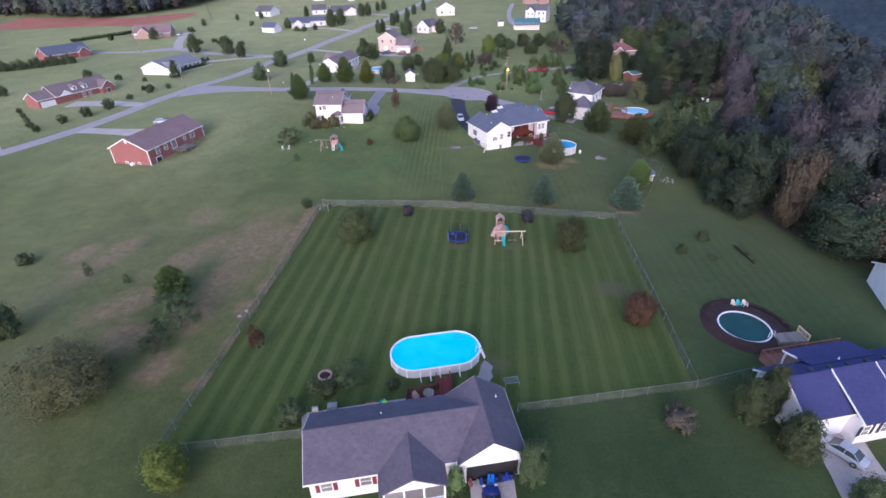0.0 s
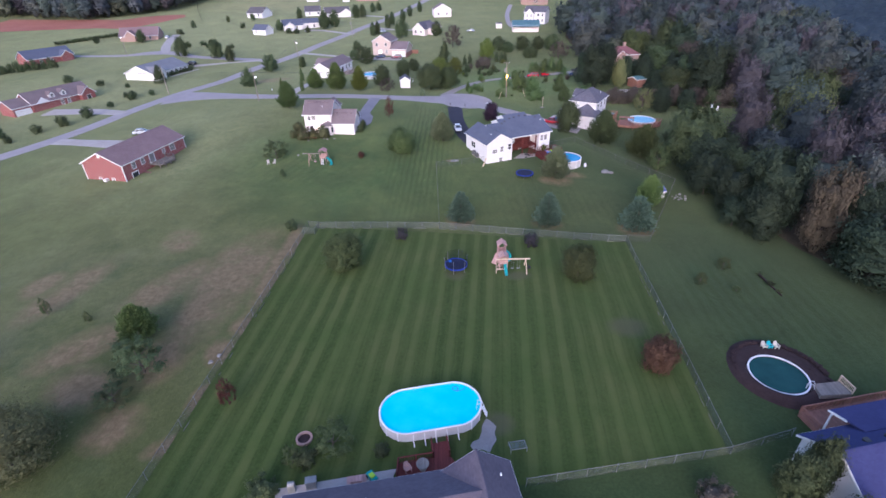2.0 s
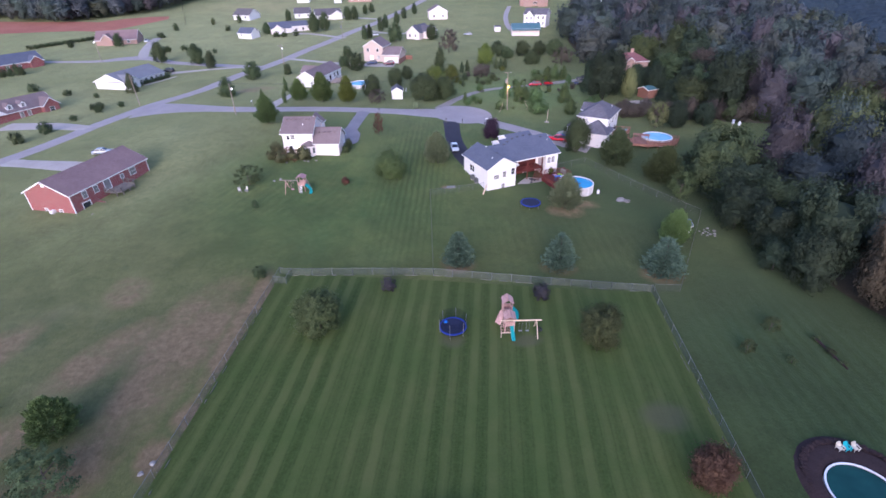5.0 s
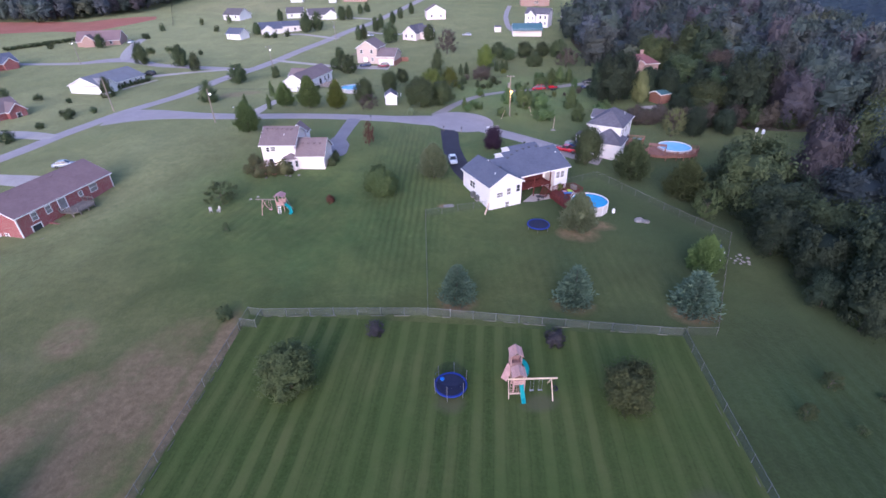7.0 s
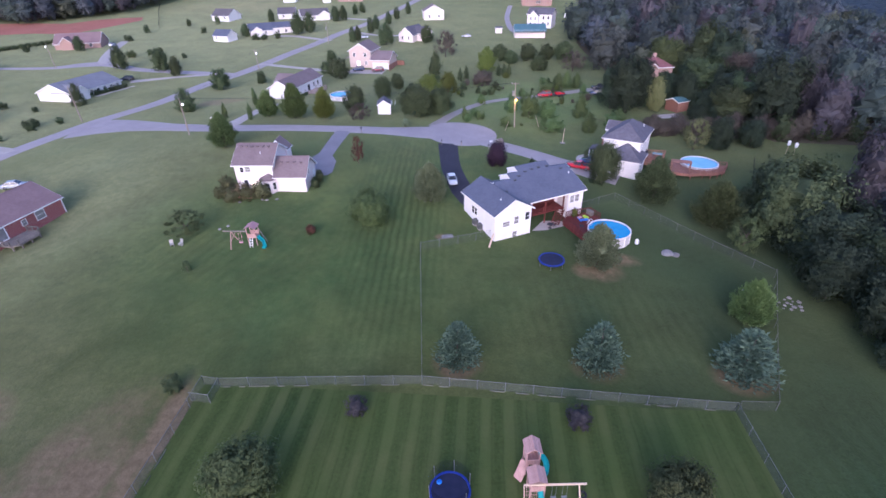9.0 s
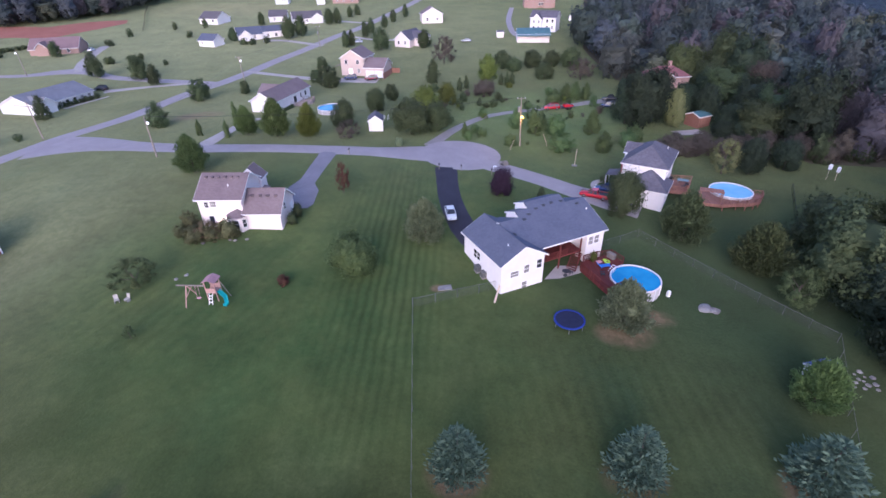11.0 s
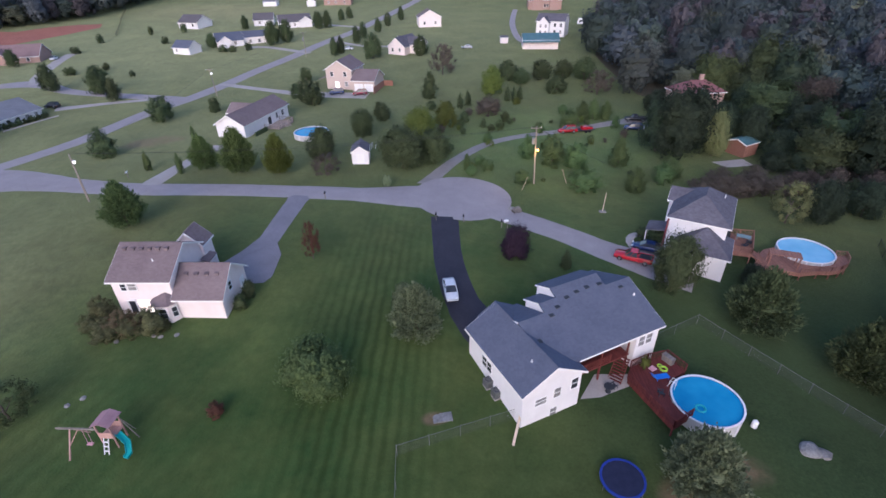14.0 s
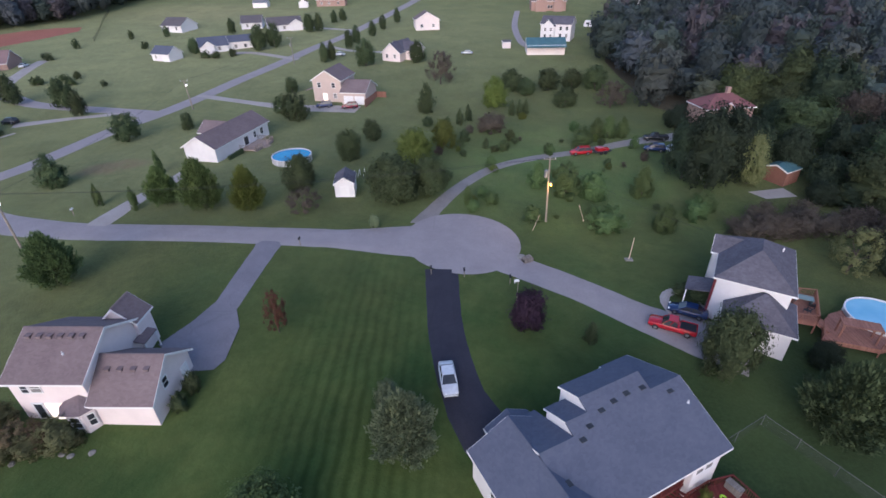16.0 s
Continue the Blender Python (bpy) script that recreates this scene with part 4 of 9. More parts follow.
def white_house():
    z = 1.4
    r = thing("white_house", 10.85, 114.1, z, 26, "white-sided house with a blue-grey shingle roof and open walk-out basement", "house")
    g = M_SHINGLE_BLUEGREY
    wing(r, 0, 7.2, 0, 10.4, 4.3, 6.35, "v", M_SIDING_WHITE, g, low=-2.2)
    # main block in four steps, each deeper than its neighbour, so that its white gable end stands over the lower roof
    e, v0, slope = 4.55, 1.2, 0.43
    for u0, u1, vr, vf in ((3.6, 6.7, 6.3, 11.0), (6.7, 8.8, 7.35, 9.9), (8.8, 14.9, 8.45, 10.85), (14.9, 18.2, 6.95, 12.4)):
        zr = e + (vr - v0) * slope
        zf = zr - (vf - vr) * slope
        part("roof", Mesh().prism([(v0, e), (vr, zr), (vf, zf), (vf, zf - 0.16), (vr, zr - 0.16), (v0, e - 0.16)], u0, u1, "x"), g, r)
        back = 4.4 if u0 < 14 else 1.6
        part("wall", Mesh().prism([(back, -2.2), (vf - 0.35, -2.2), (vf - 0.35, zf), (vr, zr - 0.17), (back, e + (back - v0) * slope - 0.17)], max(u0, 6.75), u1 - 0.35 if u1 > 18 else u1, "x"), M_SIDING_WHITE, r)
        part("rake_board", Mesh().prism([(vr, zr - 0.02), (vf, zf - 0.02), (vf, zf - 0.2), (vr, zr - 0.2)], u0 - 0.03, u0 - 0.004, "x"), M_TRIM, r)
    part("fascia", Mesh().prism([(v0 - 0.03, e - 0.22), (v0, e - 0.22), (v0, e - 0.03), (v0 - 0.03, e - 0.03)], 7.2, 18.2, "x"), M_TRIM, r)
    zr = e + (6.95 - v0) * slope
    part("rake_board", Mesh().prism([(v0, e - 0.015), (6.95, zr - 0.015), (12.4, zr - 5.45 * slope), (12.4, zr - 5.45 * slope - 0.25), (6.95, zr - 0.26), (v0, e - 0.26)], 18.2, 18.23, "x"), M_TRIM, r)
    # covered balcony of red-stained wood between the wings
    part("balcony_floor", Mesh().box(6.9, 14.3, 1.7, 4.45, 1.75, 1.95), M_DECK_RED, r)
    for x in (7.2, 10.6, 14.1):
        part("post", Mesh().box(x - 0.08, x + 0.08, 1.72, 1.88, -2.0, 4.4), M_DECK_RED, r)
    railing(r, [(7.0, 1.75, 1.95), (11.8, 1.75, 1.95)], 0.95, M_DECK_RED, 0.14)
    part("back_wall_cladding", Mesh().box(6.9, 14.3, 4.34, 4.39, -2.0, 5.2), M_DECK_RED, r, "red-stained boards behind the balcony")
    door(r, 9.0, 4.34, 1.95, -90, 1.6, 2.0, M_TRIM, M_GLASS)
    door(r, 8.6, 4.34, -0.9, -90, 1.6, 2.0, M_TRIM, M_GLASS)
    window(r, 11.8, 4.34, 0.3, -90, 1.1, 1.2)
    steps(r, (13.6, 1.7, 1.95), (11.4, 0.6, -1.2), 1.3, 13, M_DECK_RED)
    for u, zz, w, h, p in ((2.35, 2.45, 1.2, 0.8, M_CURTAIN), (4.15, 2.75, 0.75, 1.15, M_CURTAIN), (6.1, 3.0, 0.75, 1.25, M_GLASS), (3.95, 0.25, 0.75, 1.15, M_CURTAIN)):
        window(r, u, 0.35, zz, -90, w, h, p)
    window(r, 0.35, 6.9, 2.6, 180, 0.8, 1.2), window(r, 0.35, 6.0, 2.6, 180, 0.8, 1.2)
    for u in (15.6, 16.6):
        window(r, u, 1.6, 3.2, -90, 0.8, 1.2, M_CURTAIN)
    window(r, 17.85, 6, 2.8, 0), window(r, 17.85, 9, 2.8, 0)
    wing(r, 2.2, 6.4, 8.5, 11.6, 4.3, 5.5, "v", M_SIDING_WHITE, g, low=-1)
    roof_vents(r, [(u, v, zz) for u, v, zz in ((4.4, 3.9, 5.82), (4.4, 5.6, 5.95), (7.2, 5.9, 6.5), (8.3, 6.5, 6.75), (9.9, 7.1, 7.0), (11.3, 7.3, 7.1), (12.7, 7.4, 7.15), (14.3, 7.3, 7.1), (16.4, 6.3, 6.65))])
    pipe(r, 2.4, 2.2, 5.7), pipe(r, 17.2, 5.0, 6.2)
    return r


def cream_house():
    z = 4.45
    r = thing("cream_house", -32.4, 127.9, z, -1.5, "cream-sided two-storey house with brown shingle roofs and attached garage", "house")
    g, s = M_SHINGLE_BROWN, M_SIDING_PINK
    wing(r, 0, 7.2, 0, 8.8, 4.65, 7.1, "u", s, g)
    wing(r, 6.9, 12.7, -0.5, 6.6, 2.6, 5.2, "u", s, g)
    wing(r, 3.6, 7.4, 7.6, 10.4, 4.7, 6.5, "v", s, g, over=0.25)
    part("entry_roof", Mesh().prism([(7.0, 3.2), (8.0, 2.95), (8.0, 2.8), (7.0, 3.05)], 6.8, 9.0, "y"), g, r)
    for y in (7.0, 8.9):
        part("porch_post", Mesh().box(7.85, 7.95, y - 0.06, y + 0.06, -0.5, 2.8), M_TRIM, r)
    # bay with a low many-sided roof
    bay = [(4.7, 0.4), (4.7, -0.2), (5.3, -1.0), (6.7, -1.0), (7.3, -0.2), (7.3, 0.4)]
    part("bay_wall", Mesh().prism(bay, -1.0, 2.3, "z"), s, r)
    c = (6.0, 0.35, 3.1)
    edge = [(6 + (x - 6) * 1.22, 0.35 + (y - 0.35) * 1.22, 2.3) for x, y in bay]
    part("bay_roof", Mesh().add(edge + [c], [(i, i + 1, 6) for i in range(5)] + [(5, 4, 3, 2, 1, 0)]), g, r)
    window(r, 6.0, -1.0, 1.2, -90, 0.8, 1.2), window(r, 4.98, -0.62, 1.2, -127, 0.6, 1.2), window(r, 7.02, -0.62, 1.2, -53, 0.6, 1.2)
    window(r, 1.6, 0.35, 3.75, -90, 0.6, 0.85), window(r, 2.6, 0.35, 3.85, -90, 0.9, 0.9, M_CURTAIN)
    door(r, 1.9, 0.35, 0.0, -90, 0.9, 2.0, M_TRIM, M_GLASS)
    part("patio_window", Mesh().box(2.6, 4.1, 0.3, 0.36, 0.0, 2.0), M_LIT, r, "glass patio door lit from inside")
    window(r, 5.0 - 0.7, 0.35, 1.6, -90, 0.8, 0.6)
    window(r, 12.35, 2.2, 2.7, 0, 0.7, 1.0)
    door(r, 12.35, 5.0, -0.1, 0, 0.9, 2.0)
    garage_door(r, 10.5, 6.05, -0.2, 90, 2.6)
    roof_vents(r, [(0.9 + 0.95 * k, 3.6, 6.75) for k in range(6)] + [(8.0 + 1.15 * k, 2.0, 4.45) for k in range(4)], M_SHINGLE_BROWN)
    pipe(r, 4.6, 2.2, 6.0)
    part("deck", Mesh().box(-0.6, 3.6, -2.6, 0.3, -0.9, -0.05), M_DECK_BROWN, r)
    railing(r, [(-0.6, 0.2, -0.05), (-0.6, -2.6, -0.05), (1.2, -2.6, -0.05)], 0.9, M_DECK_BROWN)
    return r


def two_storey():
    z = 2.3
    r = thing("two_storey_house", 34.4, 143.0, z, -30.7, "white two-storey house with grey hipped roofs", "house")
    g = M_SHINGLE_GREY
    wing(r, -0.2, 7.6, 0, 10.6, 5.6, 8.1, "v", M_SIDING_WHITE, g, kind="hip", over=0.4)
    wing(r, 1.4, 8.4, -3.1, 3.2, 2.75, 5.2, "v", M_SIDING_WHITE, g, kind="hip", over=0.4)
    wing(r, -1.0, 2.5, 5.6, 9.6, 5.6, 7.0, "u", M_SIDING_WHITE, g, over=0.3)
    part("porch_roof", Mesh().prism([(-2.6, 2.6), (0.3, 3.1), (0.3, 2.95), (-2.6, 2.45)], 1.0, 4.0, "y"), g, r)
    for y in (1.15, 3.85):
        part("porch_post", Mesh().box(-2.5, -2.38, y - 0.06, y + 0.06, -0.6, 2.5), M_TRIM, r)
    part("porch_floor", Mesh().box(-2.6, 0.3, 1.0, 4.0, -0.8, 0.0), M_CONCRETE, r)
    door(r, 0.2, 2.4, 0.0, 180, 0.95, 2.05, M_SHUTTER)
    for v in (2.2, 5.0, 8.2):
        window(r, 7.2, v, 4.2, 0), window(r, 7.2, v, 1.5, 0)
    window(r, 0.2, 2.3, 4.3, 180)
    garage_door(r, 1.8, -0.6, -0.3, 180, 3.8)
    window(r, 8.0, -1.2, 1.3, 0)
    pipe(r, 6.0, 7.4, 6.9)
    part("front_door_trim", Mesh().box(-0.05, 0.16, 0.3, 1.2, -0.5, 5.3), M_SHUTTER, r, "dark red panel beside the porch")
    return r


def red_house():
    z = 2.3
    r = thing("red_brick_house", -64.2, 105.5, z, 78.6, "long red-brick house with a rosy brown shingle roof and white trim", "house")
    wing(r, 0, 19.7, 0, 10.3, 3.0, 5.5, "u", M_BRICK, M_SHINGLE_ROSE, over=0.3, low=-2.2)
    for u, v in ((0.25, 0.25), (19.28, 0.25), (0.25, 9.88)):
        part("corner_board", Mesh().box(u, u + 0.17, v, v + 0.17, -2.0, 2.8), M_TRIM, r)
    for u, w, h in ((3.3, 0.95, 1.25), (5.9, 0.95, 1.25), (12.4, 0.75, 0.8), (15.2, 1.5, 1.35)):
        window(r, u, 0.3, 1.9, -90, w, h, M_CURTAIN)
    door(r, 8.6, 0.3, 0.65, -90, 1.5, 2.05, M_TRIM, M_CURTAIN)
    door(r, 3.0, 0.3, -1.0, -90, 1.7, 1.6, M_TRIM, M_GLASS)
    for v in (3.4, 6.6):
        window(r, 0.3, v, -0.3, 180, 0.7, 0.6, M_CURTAIN)
    part("air_conditioner", Mesh().box(-0.5, 0.28, 4.6, 5.3, -1.2, -0.1), M_TRIM, r)
    part("gable_vent", Mesh().box(0.22, 0.3, 4.85, 5.45, 4.3, 4.9), M_TRIM, r)
    part("balcony", Mesh().prism([(7.4, 0.3), (7.4, -2.2), (8.2, -2.9), (11.6, -2.9), (12.2, -2.2), (12.2, 0.3)], 0.42, 0.6, "z"), M_DECK_GREY, r, "weathered grey wooden balcony")
    for u, v in ((7.6, -2.1), (8.6, -2.7), (10.2, -2.7), (11.8, -2.5)):
        part("balcony_post", Mesh().box(u - 0.08, u + 0.08, v - 0.08, v + 0.08, -1.6, 0.45), M_DECK_GREY, r)
    railing(r, [(7.4, 0.2, 0.6), (7.4, -2.2, 0.6), (8.2, -2.9, 0.6), (11.6, -2.9, 0.6), (12.2, -2.2, 0.6), (12.2, 0.2, 0.6)], 0.85, M_DECK_GREY, 0.25)
    part("retaining_wall", Mesh().prism([(0.3, -0.1), (-3.0, -0.5), (-3.0, -2.0), (0.3, -2.0)], 5.0, 5.3, "x"), M_BRICK, r)
    part("walkout_paving", Mesh().box(0.6, 5.0, -2.8, 0.3, -1.2, -0.72), M_CONCRETE, r)
    part("timber_edge", Mesh().box(0.4, 5.0, -2.95, -2.75, -1.2, -0.5), M_DECK_GREY, r)
    roof_vents(r, [(4, 4.6, 5.1), (12, 4.6, 5.1)], M_SHINGLE_ROSE)
    return r


def navy_house():
    z = -0.75
    r = thing("navy_roofed_house", 36.4, 35.9, z, 11.5, "white house with navy-blue roofs and a concrete drive", "house")
    g = M_SHINGLE_NAVY
    wing(r, 0, 20, 0, 7.1, 3.1, 5.45, "u", M_SIDING_WHITE, g)
    for u0, u1, vf in ((5.0, 9.9, -1.3), (10.1, 15.5, -0.9)):
        part("front_roof", Mesh().prism([(3.55, 5.62), (vf, 3.1), (vf, 2.94), (3.55, 5.4)], u0, u1, "x"), g, r)
        part("rake_board", Mesh().prism([(3.55, 5.63), (vf, 3.11), (vf, 2.9), (3.55, 5.42)], u0 - 0.06, u0 - 0.003, "x"), M_TRIM, r)
        part("wall", Mesh().box(u0 + 0.3, u1 - 0.3, vf + 0.35, 0.6, -1.0, 2.95), M_SIDING_WHITE, r)
    window(r, 6.0, -0.95, 1.7, -90, 0.8, 1.2, M_CURTAIN, M_SHUTTER_DARK), window(r, 8.2, -0.95, 1.7, -90, 0.8, 1.2, M_CURTAIN, M_SHUTTER_DARK)
    window(r, 12.5, -0.55, 1.7, -90, 1.0, 1.2, M_CURTAIN, M_SHUTTER_DARK)
    garage_door(r, 2.4, 0.35, 0.0, -90, 3.8, 2.2)
    part("porch_roof", Mesh().prism([(5.4, 4.3), (8.8, 3.3), (8.8, 3.16), (5.4, 4.15)], 5.0, 13.0, "x"), g, r)
    part("rake_board", Mesh().prism([(7.0, 3.84), (8.8, 3.31), (8.8, 3.1), (7.0, 3.62)], 4.93, 4.997, "x"), M_TRIM, r)
    for u in (5.3, 9.0, 12.7):
        part("porch_post", Mesh().box(u - 0.07, u + 0.07, 8.5, 8.64, -0.8, 3.2), M_TRIM, r)
    part("deck", Mesh().box(5.0, 15.5, 7.0, 11.0, -0.6, 0.35), M_DECK_BROWN, r)
    railing(r, [(5.0, 8.8, 0.35), (5.0, 11.0, 0.35), (15.5, 11.0, 0.35)], 0.9, M_DECK_BROWN)
    window(r, 0.35, 3.5, 1.7, 180)
    roof_vents(r, [(1.2 + 2.2 * k, 4.2, 5.05) for k in range(8)])
    pipe(r, 8.4, 5.6, 4.35)
    return r


def plain_house(name, x, y, turn, L, W, wall_h, rise, wall, roof, label, axis="u", extra=(), wins=(), over=0.35, kind="gable", up=0.0, low=-1.5):
    """A house farther off: its eaves start at x, y; u along the turn."""
    r = thing(name, x, y, H(x, y) + up, turn, label, "house")
    wing(r, 0, L, 0, W, wall_h, wall_h + rise, axis, wall, roof, over, low, kind)
    for u0, u1, v0, v1, h0, h1, ax in extra:
        wing(r, u0, u1, v0, v1, h0, h1, ax, wall, roof, over, low)
    for u, v, z, face, w, h in wins:
        window(r, u, v, z, face, w, h, M_CURTAIN if int(u * 7 + z * 3) % 2 else M_GLASS, None, h > 0.9)
    return r


near_house()
white_house()
cream_house()
two_storey()
red_house()
navy_house()
plain_house("neighbour_house", 59.3, 53.8, -19, 12, 11, 3.1, 2.6, M_SIDING_WHITE, M_SHINGLE_GREY, "white house at the edge of the lawn", wins=((5, 0.35, 1.6, -90, 1, 1.2),))
ranch = plain_house("ranch_house", -38.3, 187.0, 76, 19, 7.6, 2.9, 2.2, M_SIDING_WHITE, M_SHINGLE_BROWN, "white ranch house with a brown shingle roof beside a round pool", up=-0.2,
                    extra=((8.5, 14.5, 3.8, 10.5, 2.9, 4.7, "v"),), wins=((16, 0.35, 1.6, -90, 1.0, 1.2), (13.4, 0.35, 1.6, -90, 0.8, 1.2)))
door(ranch, 10.2, 0.35, 0.2, -90, 1.6, 2.0, M_TRIM, M_GLASS)
part("deck", Mesh().box(7.5, 14.0, -3.4, 0.3, 0.12, 0.3), M_DECK_PALE, ranch, "weathered pinkish deck boards")
for u in (7.7, 9.8, 11.9, 13.8):
    part("deck_post", Mesh().box(u - 0.07, u + 0.07, -3.3, -3.16, -1.0, 1.2), M_DECK_PALE, ranch)
part("deck_skirt", Mesh().box(7.5, 14.0, -3.4, -3.34, -0.7, 0.12), M_DECK_PALE, ranch)
steps(ranch, (11.0, -3.4, 0.3), (10.6, -5.6, -0.7), 1.6, 6, M_DECK_PALE)
railing(ranch, [(7.5, 0.2, 0.3), (7.5, -3.4, 0.3), (10.0, -3.4, 0.3)], 0.9, M_DECK_PALE, 0.3)
railing(ranch, [(12.0, -3.4, 0.3), (14.0, -3.4, 0.3), (14.0, 0.2, 0.3)], 0.9, M_DECK_PALE, 0.3)
part("screen_fence", Mesh().box(2.0, 6.6, -1.15, -0.75, -0.7, 0.95), M_LEAF_DARK, ranch, "clipped dark hedge along the wall")
tan = plain_house("tan_house", -30.2, 231.4, -12, 8.6, 10.5, 5.4, 2.6, M_SIDING_TAN, M_SHINGLE_BROWN, "tan two-storey house with a brown roof and attached garage", "v",
                  extra=((8.3, 15.6, -1.2, 8.2, 2.8, 5.2, "u"),), wins=((2.2, 0.35, 4.2, -90, 0.9, 1.2), (6.2, 0.35, 4.2, -90, 0.9, 1.2), (6.4, 0.35, 1.5, -90, 0.9, 1.2)))
garage_door(tan, 10.6, -0.85, -0.3, -90, 2.5), garage_door(tan, 13.6, -0.85, -0.3, -90, 2.5)
door(tan, 3.6, 0.35, 0.0, -90, 1.2, 2.1, M_TRIM, M_LIT)
part("side_fence", Mesh().box(15.7, 15.85, -3.0, 6.5, -0.5, 1.5).box(15.7, 18.5, 6.4, 6.55, -0.5, 1.5), M_DECK_BROWN, tan, "reddish board fence beside the garage")
part("side_porch", Mesh().prism([(-2.2, 2.6), (0.4, 3.4), (0.4, 3.25), (-2.2, 2.45)], 0.8, 5.5, "y"), M_SHINGLE_BROWN, tan)
grey = plain_house("grey_roofed_house", -16.4, 276.0, -25, 7.6, 13, 2.6, 3.2, M_SIDING_PINK, M_SHINGLE_GREY, "cream house with a grey roof", "v",
                   extra=((0.5, 11, 4, 12, 3.0, 5.4, "u"),), wins=((2.2, 0.35, 1.6, -90, 0.8, 1.2), (5.2, 0.35, 1.6, -90, 0.8, 1.2)))
plain_house("blue_roofed_house", -84.4, 289.2, 28, 10.5, 9, 2.4, 2.8, M_SIDING_WHITE, M_SHINGLE_BLUEGREY, "long white house with blue-grey roofs",
                  extra=((9, 20, 1.5, 9, 3.0, 5.0, "u"), (1, 5.5, -1.4, 4, 2.8, 4.4, "v")), wins=((7, 0.35, 1.5, -90, 1, 1.2), (13, 1.85, 1.5, -90, 1, 1.2), (16.5, 1.85, 1.5, -90, 1, 1.2)))
barn1 = plain_house("garage_barn", -98.6, 281.2, -20, 8.6, 6.8, 2.3, 2.3, M_SIDING_WHITE, M_SHINGLE_BLUEGREY, "white outbuilding with a blue-grey roof", wins=((2.2, 0.35, 1.4, -90, 0.8, 1.0),))
garage_door(barn1, 6.2, 0.35, -0.3, -90, 2.4)
plain_house("white_cottage", -119.5, 332.5, -18, 11.5, 10.5, 2.5, 3.0, M_SIDING_WHITE, M_SHINGLE_DUSK, "small white house far up the slope", wins=((4, 0.35, 1.5, -90, 1, 1.2), (8.5, 0.35, 1.5, -90, 1, 1.2)))
plain_house("white_bungalow", -84.8, 334.5, 10, 9.5, 9, 2.5, 2.8, M_SIDING_WHITE, M_SHINGLE_DUSK, "white bungalow with a grey roof", wins=((3, 0.35, 1.5, -90, 1, 1.2), (8, 0.35, 1.5, -90, 1, 1.2)))
plain_house("white_bungalow", -70.5, 327.5, 22, 15, 9.5, 2.5, 3.0, M_SIDING_WHITE, M_SHINGLE_DUSK, "white bungalow with a grey roof and side gable",
            extra=((9, 15, -1.5, 5, 3.0, 4.8, "v"),), wins=((3, 0.35, 1.5, -90, 1, 1.2), (7, 0.35, 1.5, -90, 1, 1.2)))
plain_house("white_gabled_house", -6.9, 326.5, 8, 11, 10, 4.2, 3.0, M_SIDING_PINK, M_SHINGLE_BROWN, "cream gabled house far up the road", "v", wins=((3, 0.35, 1.8, -90, 1, 1.2), (8, 0.35, 1.8, -90, 1, 1.2)))
plain_house("farmhouse", 43.0, 306.5, -25, 12.5, 8.5, 5.6, 2.6, M_SIDING_WHITE, M_SHINGLE_GREY, "white two-storey farmhouse with a grey roof",
                   extra=((1.5, 6.5, -2.5, 4, 5.0, 7.4, "v"),), wins=tuple((u, 0.35, z, -90, 0.9, 1.3) for u in (8.2, 10.6) for z in (1.6, 4.2)) + tuple((u, -2.15, z, -90, 0.8, 1.2) for u in (2.8, 5.0) for z in (1.6, 4.0)))
barn2 = plain_house("teal_roofed_barn", 34.2, 280.8, -3, 13.8, 7.5, 3.4, 2.0, M_SIDING_PINK, M_TEALROOF, "cream barn with a weathered teal roof", up=-0.2)
part("lean_to_roof", Mesh().prism([(-0.2, 3.3), (-1.4, 2.9), (-1.4, 2.8), (-0.2, 3.2)], 0, 13.8, "x"), M_TEALROOF, barn2)
plain_house("brick_house", 49.5, 371, -3, 18, 10, 4.4, 3.4, M_BRICK_TAN, M_SHINGLE_BROWN, "brown-brick house with gables far off", extra=((2, 8, -2, 5, 4.4, 7.4, "v"), (11, 16, -2, 5, 4.4, 7.0, "v")),
            wins=tuple((u, 0.35, 1.8, -90, 1, 1.4) for u in (9, 10.4)))
plain_house("brick_cottage", -63.4, 392, 2, 16, 9, 3.2, 2.4, M_BRICK_TAN, M_SHINGLE_BROWN, "low brown-brick house far off", wins=tuple((u, 0.35, 1.6, -90, 1, 1.2) for u in (3, 7, 12)))
plain_house("gabled_house", 95.5, 371, 8, 14, 10, 4.5, 4.0, M_SIDING_WHITE, M_SHINGLE_GREY, "grey-roofed gabled house at the wood's edge", "v", wins=((4, 0.35, 2, -90, 1, 1.3), (9, 0.35, 2, -90, 1, 1.3)))
woodh = plain_house("red_roofed_house", 62.5, 205.5, 8, 12.0, 8.0, 3.4, 2.4, M_BRICK_TAN, M_SHINGLE_RED, "house with a dark red roof among the trees", kind="hip", up=1.2,
                    extra=((2.5, 6.5, -1.0, 4, 3.4, 5.0, "v"),))
chimney(woodh, 7.0, 4.2, 3, 6.9, M_BRICK_TAN)
plain_house("white_long_house", -103.8, 192.6, 78, 19.5, 12.5, 2.6, 2.6, M_SIDING_WHITE, M_SHINGLE_PALE, "long white house with a blue-grey roof and porch", up=-0.2,
            extra=((0.2, 5.5, -1.5, 7, 2.6, 4.6, "v"),), wins=tuple((u, 0.35, 1.5, -90, 1.0, 1.3) for u in (7.5, 10, 12.5, 15, 17.5)))
